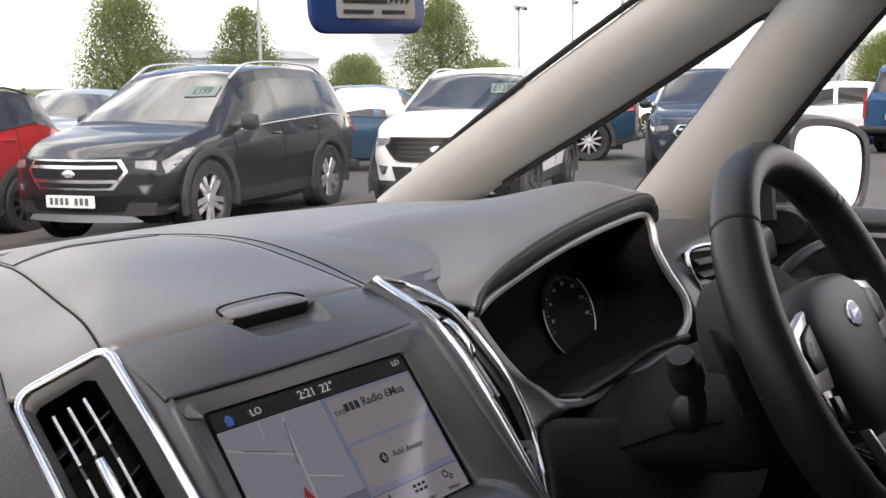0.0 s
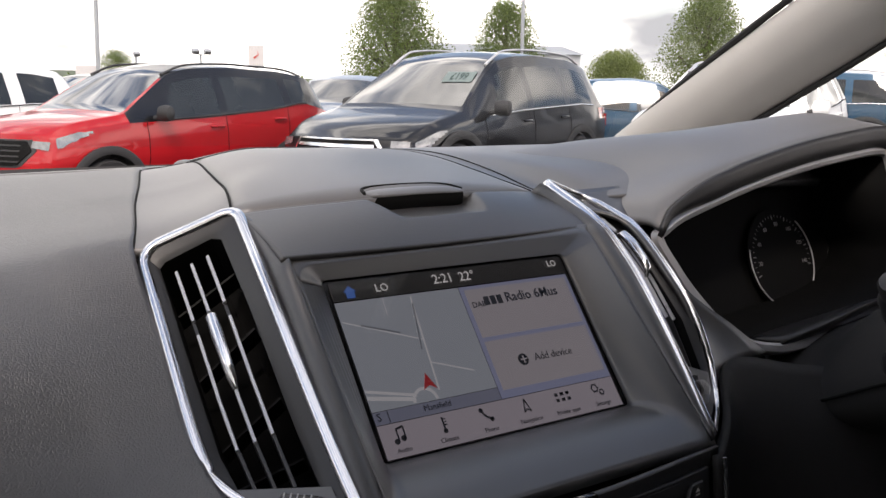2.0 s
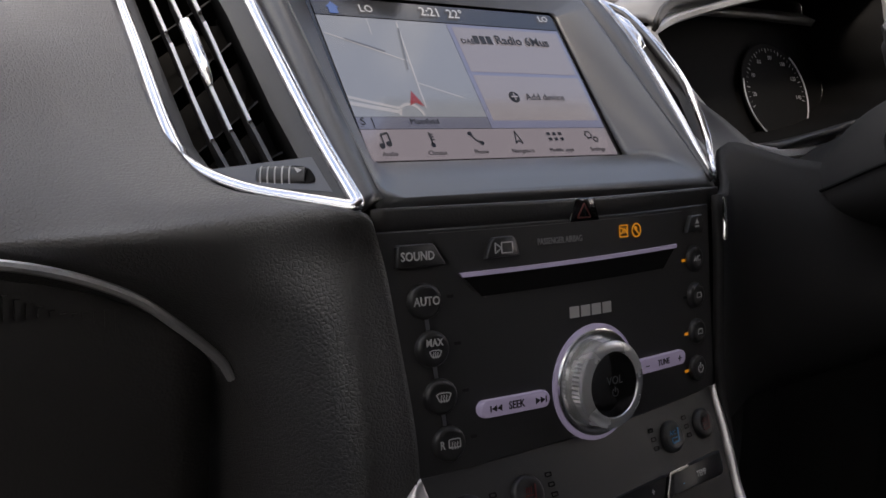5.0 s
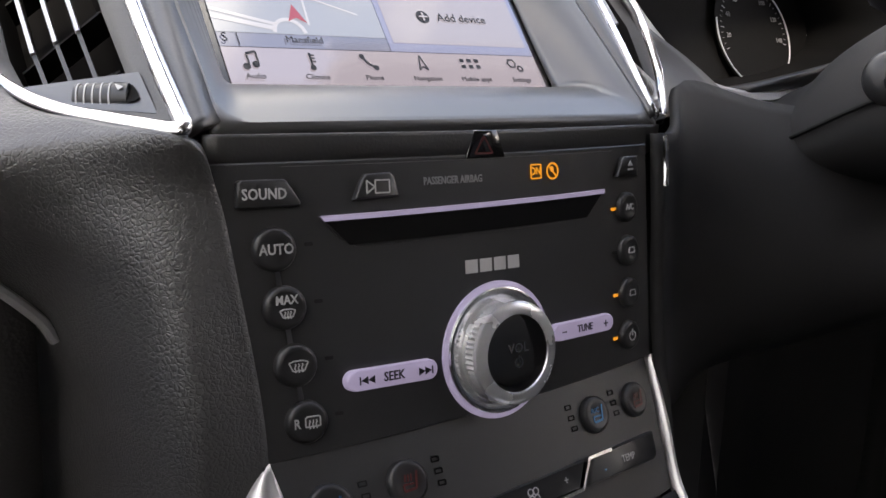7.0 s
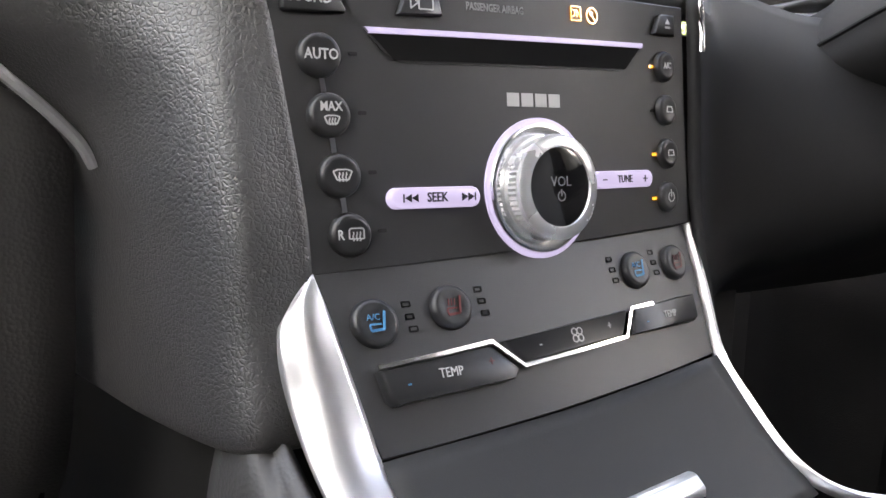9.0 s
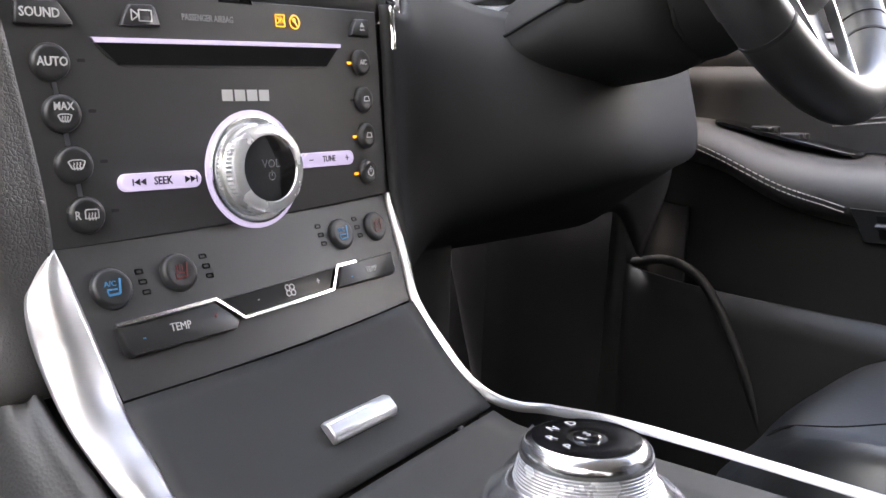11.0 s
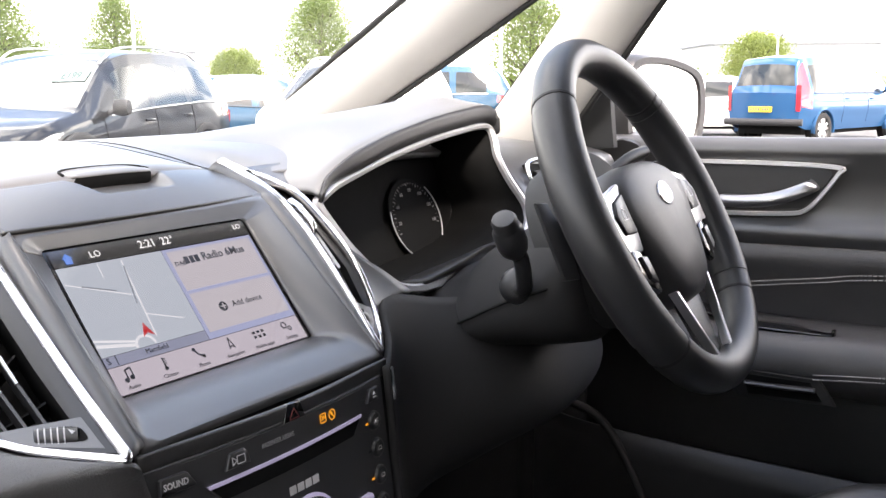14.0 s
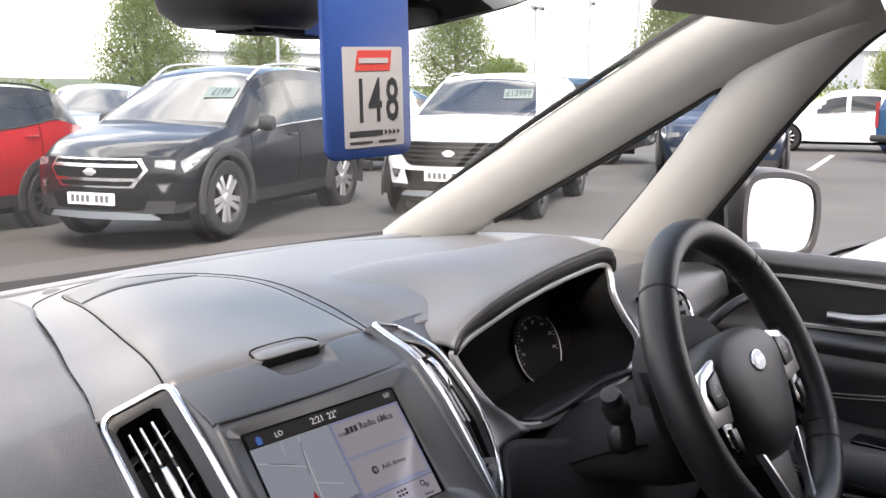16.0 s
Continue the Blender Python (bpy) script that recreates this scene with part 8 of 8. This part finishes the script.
car("blue_suv", "mid blue SUV seen from its rear corner", 4.52, 1.84, 1.69, (16.1, 11.2), 120, SUV, TEAL, rails=True, spokes=10, face="mesh")
car("dark_suv", "dark navy SUV with chrome grille facing the lane", 4.75, 1.92, 1.74, (15.3, 6.9), 206, SUV, NAVY, rails=True)
car("white_hatchback", "white small hatchback seen from its side", 4.04, 1.73, 1.47, (24.1, 7.9), 109, HATCH, WHITE, spokes=10, face="mesh", far=True)
car("blue_van", "blue passenger van with a yellow rear plate", 4.85, 1.83, 1.84, (22.6, 4.6), -16, VAN, BLUE, rails=False)
car("cream_car", "cream hatchback far across the car park", 4.2, 1.75, 1.48, (26.0, 13.0), 150, HATCH, CREAM, spokes=10, far=True)
car("grey_car", "silver grey car behind the front row", 4.5, 1.82, 1.48, (9.2, 15.9), 225, HATCH, GREYP, far=True)
car("white_estate", "white SUV parked behind the red one", 4.6, 1.85, 1.68, (1.6, 14.0), 205, SUV, WHITE, far=True)
car("dark_estate", "dark hatchback beyond the white SUV", 4.4, 1.8, 1.5, (5.2, 18.5), 205, HATCH, BLACK, far=True)
car("white_neighbour_car", "white SUV parked alongside the driver's door", 4.4, 1.80, 1.86, (2.62, -1.52), 89, SUV, WHITE, face="mesh", far=True)


# ---- ground and distance ----
xs = [-2500, -400, -60, -20] + [-10 + k for k in range(25)] + [25, 60, 400, 2500]
ys = [-2500, -400, -60, -5] + [k for k in range(26)] + [40, 90, 400, 2500]
bm = grid([[V(x, y, ground_z(x, y)) for x in xs] for y in ys])
tagged(finish(bm, "ground", ASPHALT, None, "worn grey asphalt car park", smooth=False), category="ground", kind="structure")
for k in range(6):
    x0, y0 = 17.5 + 0.4 * k, 6.1 - 2.7 * k
    tagged(finish(slab([(x0, y0), (x0 + 4.6, y0 + 1.2), (x0 + 4.6, y0 + 1.32), (x0, y0 + .12)], .004, T(0, 0, GZ + .001)), "bay_line", LINE, None, "worn white parking bay line", smooth=False), category="road marking", kind="structure")


def hill(name, x0, x1, dist, h0, h1, material, label, seed):
    rnd = random.Random(seed)
    rows = [[], [], []]
    n = 60
    for i in range(n + 1):
        a = radians(x0 + (x1 - x0) * i / n)
        h = h0 + (h1 - h0) * (0.5 + 0.5 * math.sin(i * 0.21 + seed)) + rnd.uniform(-.04, .04) * h1
        for r, (d, z) in zip(rows, ((dist, -0.5), (dist * 1.15, h), (dist * 1.9, h * 1.1))):
            r.append(V(d * math.sin(a), d * math.cos(a), z))
    return tagged(finish(grid(rows), name, material, None, label), category="hillside", kind="structure")


hill("backdrop", -60, 150, 120, 0.5, 1.1, GRASS, "pale green meadow beyond the car park", 1)
hill("backdrop", -60, 150, 330, 2.5, 6.0, HEDGE, "dark wooded ridge on the horizon", 4)


def leafy(bm, rnd, centre, r, count, size, squash=1.0):
    for _ in range(count):
        d = V(rnd.gauss(0, 1), rnd.gauss(0, 1), rnd.gauss(0, 1))
        d.normalize()
        p = centre + V(d.x * r, d.y * r, d.z * r * squash) * (rnd.random() ** 0.4)
        n = V(rnd.uniform(-1, 1), rnd.uniform(-1, 1), rnd.uniform(-.4, 1)).normalized()
        t = n.orthogonal().normalized() * size * rnd.uniform(.6, 1.3)
        b = n.cross(t).normalized() * size * rnd.uniform(.4, .9)
        q = [bm.verts.new(p + w) for w in (t, b, -t, -b)]
        bm.faces.new(q)


def tree(bearing, dist, top, width, label, seed, leaf=LEAF, cone=0.40, base=1.0, count=30000):
    rnd = random.Random(seed)
    a = radians(bearing)
    t = thing("tree", label, "tree", (dist * math.sin(a) - .4, dist * math.cos(a) - .35, GZ), group="trees along the car park")
    part("trunk", sweep([V(0, 0, -.1), V(.03, 0, top * .3), V(0, .04, top * .6), V(0, 0, top * .9)], disc_section(width * .03, 8)), BARK, t)
    bmb = bmesh.new()
    bml = bmesh.new()
    for k in range(70):
        f = (k + .5) / 70
        z = base + (top - base) * f
        prof_ = (math.sin(min(1.0, f * 1.7 + .38) * math.pi / 2)) * (1 - f) ** cone
        ang = k * 2.4
        rad = width * .5 * prof_ * rnd.uniform(.62, 1.0)
        cpos = V(math.cos(ang) * rad * .72, math.sin(ang) * rad * .72, z + rnd.uniform(-.1, .15))
        if k % 3 == 0:
            sweep([V(0, 0, z - rad * .5 - .2), cpos], disc_section(width * .008, 5), bm=bmb)
        leafy(bml, rnd, cpos, width * (.09 + .13 * prof_), int(count / 70), width * .0085, .9)
    part("limbs", bmb, BARK, t)
    part("crown", bml, leaf, t, smooth=False)
    return t


tree(33.2, 46, 5.5, 6.0, "broad leafy green tree", 1)
tree(39.4, 50, 5.3, 4.8, "rounded leafy green tree", 2)
tree(50.4, 44, 5.1, 4.9, "broad leafy green tree", 3)
tree(62.3, 46, 5.3, 5.6, "dense leafy green tree", 4)
tree(45.6, 70, 3.5, 6.5, "low bushy tree behind the cars", 5, LEAF2, .4, .6)
tree(18.0, 75, 3.4, 4.2, "small dark tree far behind the cars", 6, LEAF, .4, .8, 14000)
tree(74.5, 80, 4.6, 8.0, "low bushy trees by the sheds", 7, LEAF2, .35, .5)
tree(53.0, 90, 3.6, 8.0, "low bushy trees behind the cars", 8, LEAF, .35, .5)


def lamp_post(bearing, dist, h, heads, label):
    a = radians(bearing)
    t = thing("lamp_post", label, "lamp post", (dist * math.sin(a) - .4, dist * math.cos(a) - .35, GZ), group="car park lamps")
    part("pole", sweep([V(0, 0, 0), V(0, 0, h * .5), V(0, 0, h)], disc_section(.07, 10)), STEEL, t)
    for k in range(heads):
        x = (k - (heads - 1) / 2) * .75
        hd = part("lamp_head", box(.42, .30, .26, T(x, -.12, h + .12) @ Matrix.Rotation(radians(30), 4, "X")), STEEL, t, bevel=.03)
        part("bracket", sweep([V(0, 0, h - .05), V(x, 0, h - .02)], disc_section(.03, 6)), STEEL, t)
        part("lamp_glass", box(.34, .012, .18, T(x, -.25, h + .04) @ Matrix.Rotation(radians(30), 4, "X")), LAMPGLASS, hd, smooth=False)
    return t


lamp_post(40.3, 40, 7.5, 1, "tall grey lamp post")
lamp_post(54.8, 62, 6.2, 2, "grey floodlight mast with two heads")
lamp_post(57.8, 60, 6.3, 1, "slim grey lamp post")
lamp_post(60.5, 34, 7.5, 1, "tall grey lamp post")
lamp_post(17.1, 36, 8.0, 1, "tall grey lamp post")
lamp_post(22.4, 62, 3.1, 2, "grey floodlight mast with two heads")
lamp_post(19.0, 70, 3.1, 1, "slim grey lamp post")
lamp_post(75.5, 62, 4.0, 1, "slim grey lamp post")


def banner(bearing, dist, w, z0, z1, red, label):
    a = radians(bearing)
    t = thing("sign_board", label, "sign", (dist * math.sin(a) - .4, dist * math.cos(a) - .35, GZ))
    t.rotation_euler = (0, 0, -a)
    part("board", box(w, .10, z1 - z0, T(0, 0, (z0 + z1) / 2)), SIGN_W, t, bevel=.02)
    part("post", box(w * .2, .12, z0, T(0, .02, z0 / 2)), STEEL, t, smooth=False)
    if red:
        part("red_mark", slab([(-.10 * w, -.2), (.18 * w, .05), (.05 * w, .32), (.12 * w, .05), (-.2 * w, -.1)], .02, Matrix(((1, 0, 0, 0), (0, 0, -1, -.055), (0, 1, 0, (z0 + z1) / 2), (0, 0, 0, 1)))), SIGN_R, t, smooth=False)
    else:
        part("dark_mark", slab(rect(-.25 * w, .1, .25 * w, .3), .02, Matrix(((1, 0, 0, 0), (0, 0, -1, -.055), (0, 1, 0, (z0 + z1) / 2), (0, 0, 0, 1)))), GREYP, t, smooth=False)


banner(25.4, 60, .9, 2.4, 3.6, True, "tall white sign board with a red mark")
banner(16.5, 45, .9, .2, 2.0, False, "white sign board with a grey mark")
banner(38.6, 66, 1.0, 2.0, 3.3, True, "white sign board with a red mark")


def shed(bearing, dist, w, d, h, label):
    a = radians(bearing)
    t = thing("warehouse", label, "building", (dist * math.sin(a), dist * math.cos(a), GZ))
    t.rotation_euler = (0, 0, -a + radians(18))
    part("wall", box(w, d, h, T(0, 0, h / 2)), CLADDING, t, smooth=False)
    part("roof", slab([(-d / 2 - .4, 0), (d / 2 + .4, 0), (0, h * .22)], w + .8, Matrix(((0, 0, 1, -w / 2 - .4), (1, 0, 0, 0), (0, 1, 0, h), (0, 0, 0, 1)))), ROOFING, t, smooth=False)
    n = int(w / 4)
    for k in range(n):
        part("window", box(1.6, .08, .9, T(-w / 2 + 2.4 + 4 * k, -d / 2 - .02, h * .62)), CARGLASS, t, smooth=False)


shed(38.2, 110, 17, 12, 5.0, "long pale grey warehouse behind the trees")
shed(75.5, 95, 14, 12, 4.6, "low pale shed beyond the car park")


def hedge(b0, b1, dist, h, label, seed):
    rnd = random.Random(seed)
    bm = bmesh.new()
    n = int((b1 - b0) * dist * 0.0175 / 0.9)
    for k in range(n):
        a = radians(b0 + (b1 - b0) * k / n)
        c = V(dist * math.sin(a) + rnd.uniform(-.4, .4), dist * math.cos(a) + rnd.uniform(-.4, .4), GZ + h * .5)
        leafy(bm, rnd, c, h * rnd.uniform(.45, .68), 60, .16, 1.0)
    return tagged(finish(bm, "hedge", LEAF, None, smooth=False), label, "hedge", kind="stuff")


hedge(10, 29, 64, 1.9, "dark green hedge along the far edge of the car park", 3)
hedge(36, 60, 72, 1.7, "dark green hedge behind the parked cars", 5)
hedge(60, 82, 84, 2.3, "dark green hedge beyond the far lane", 7)
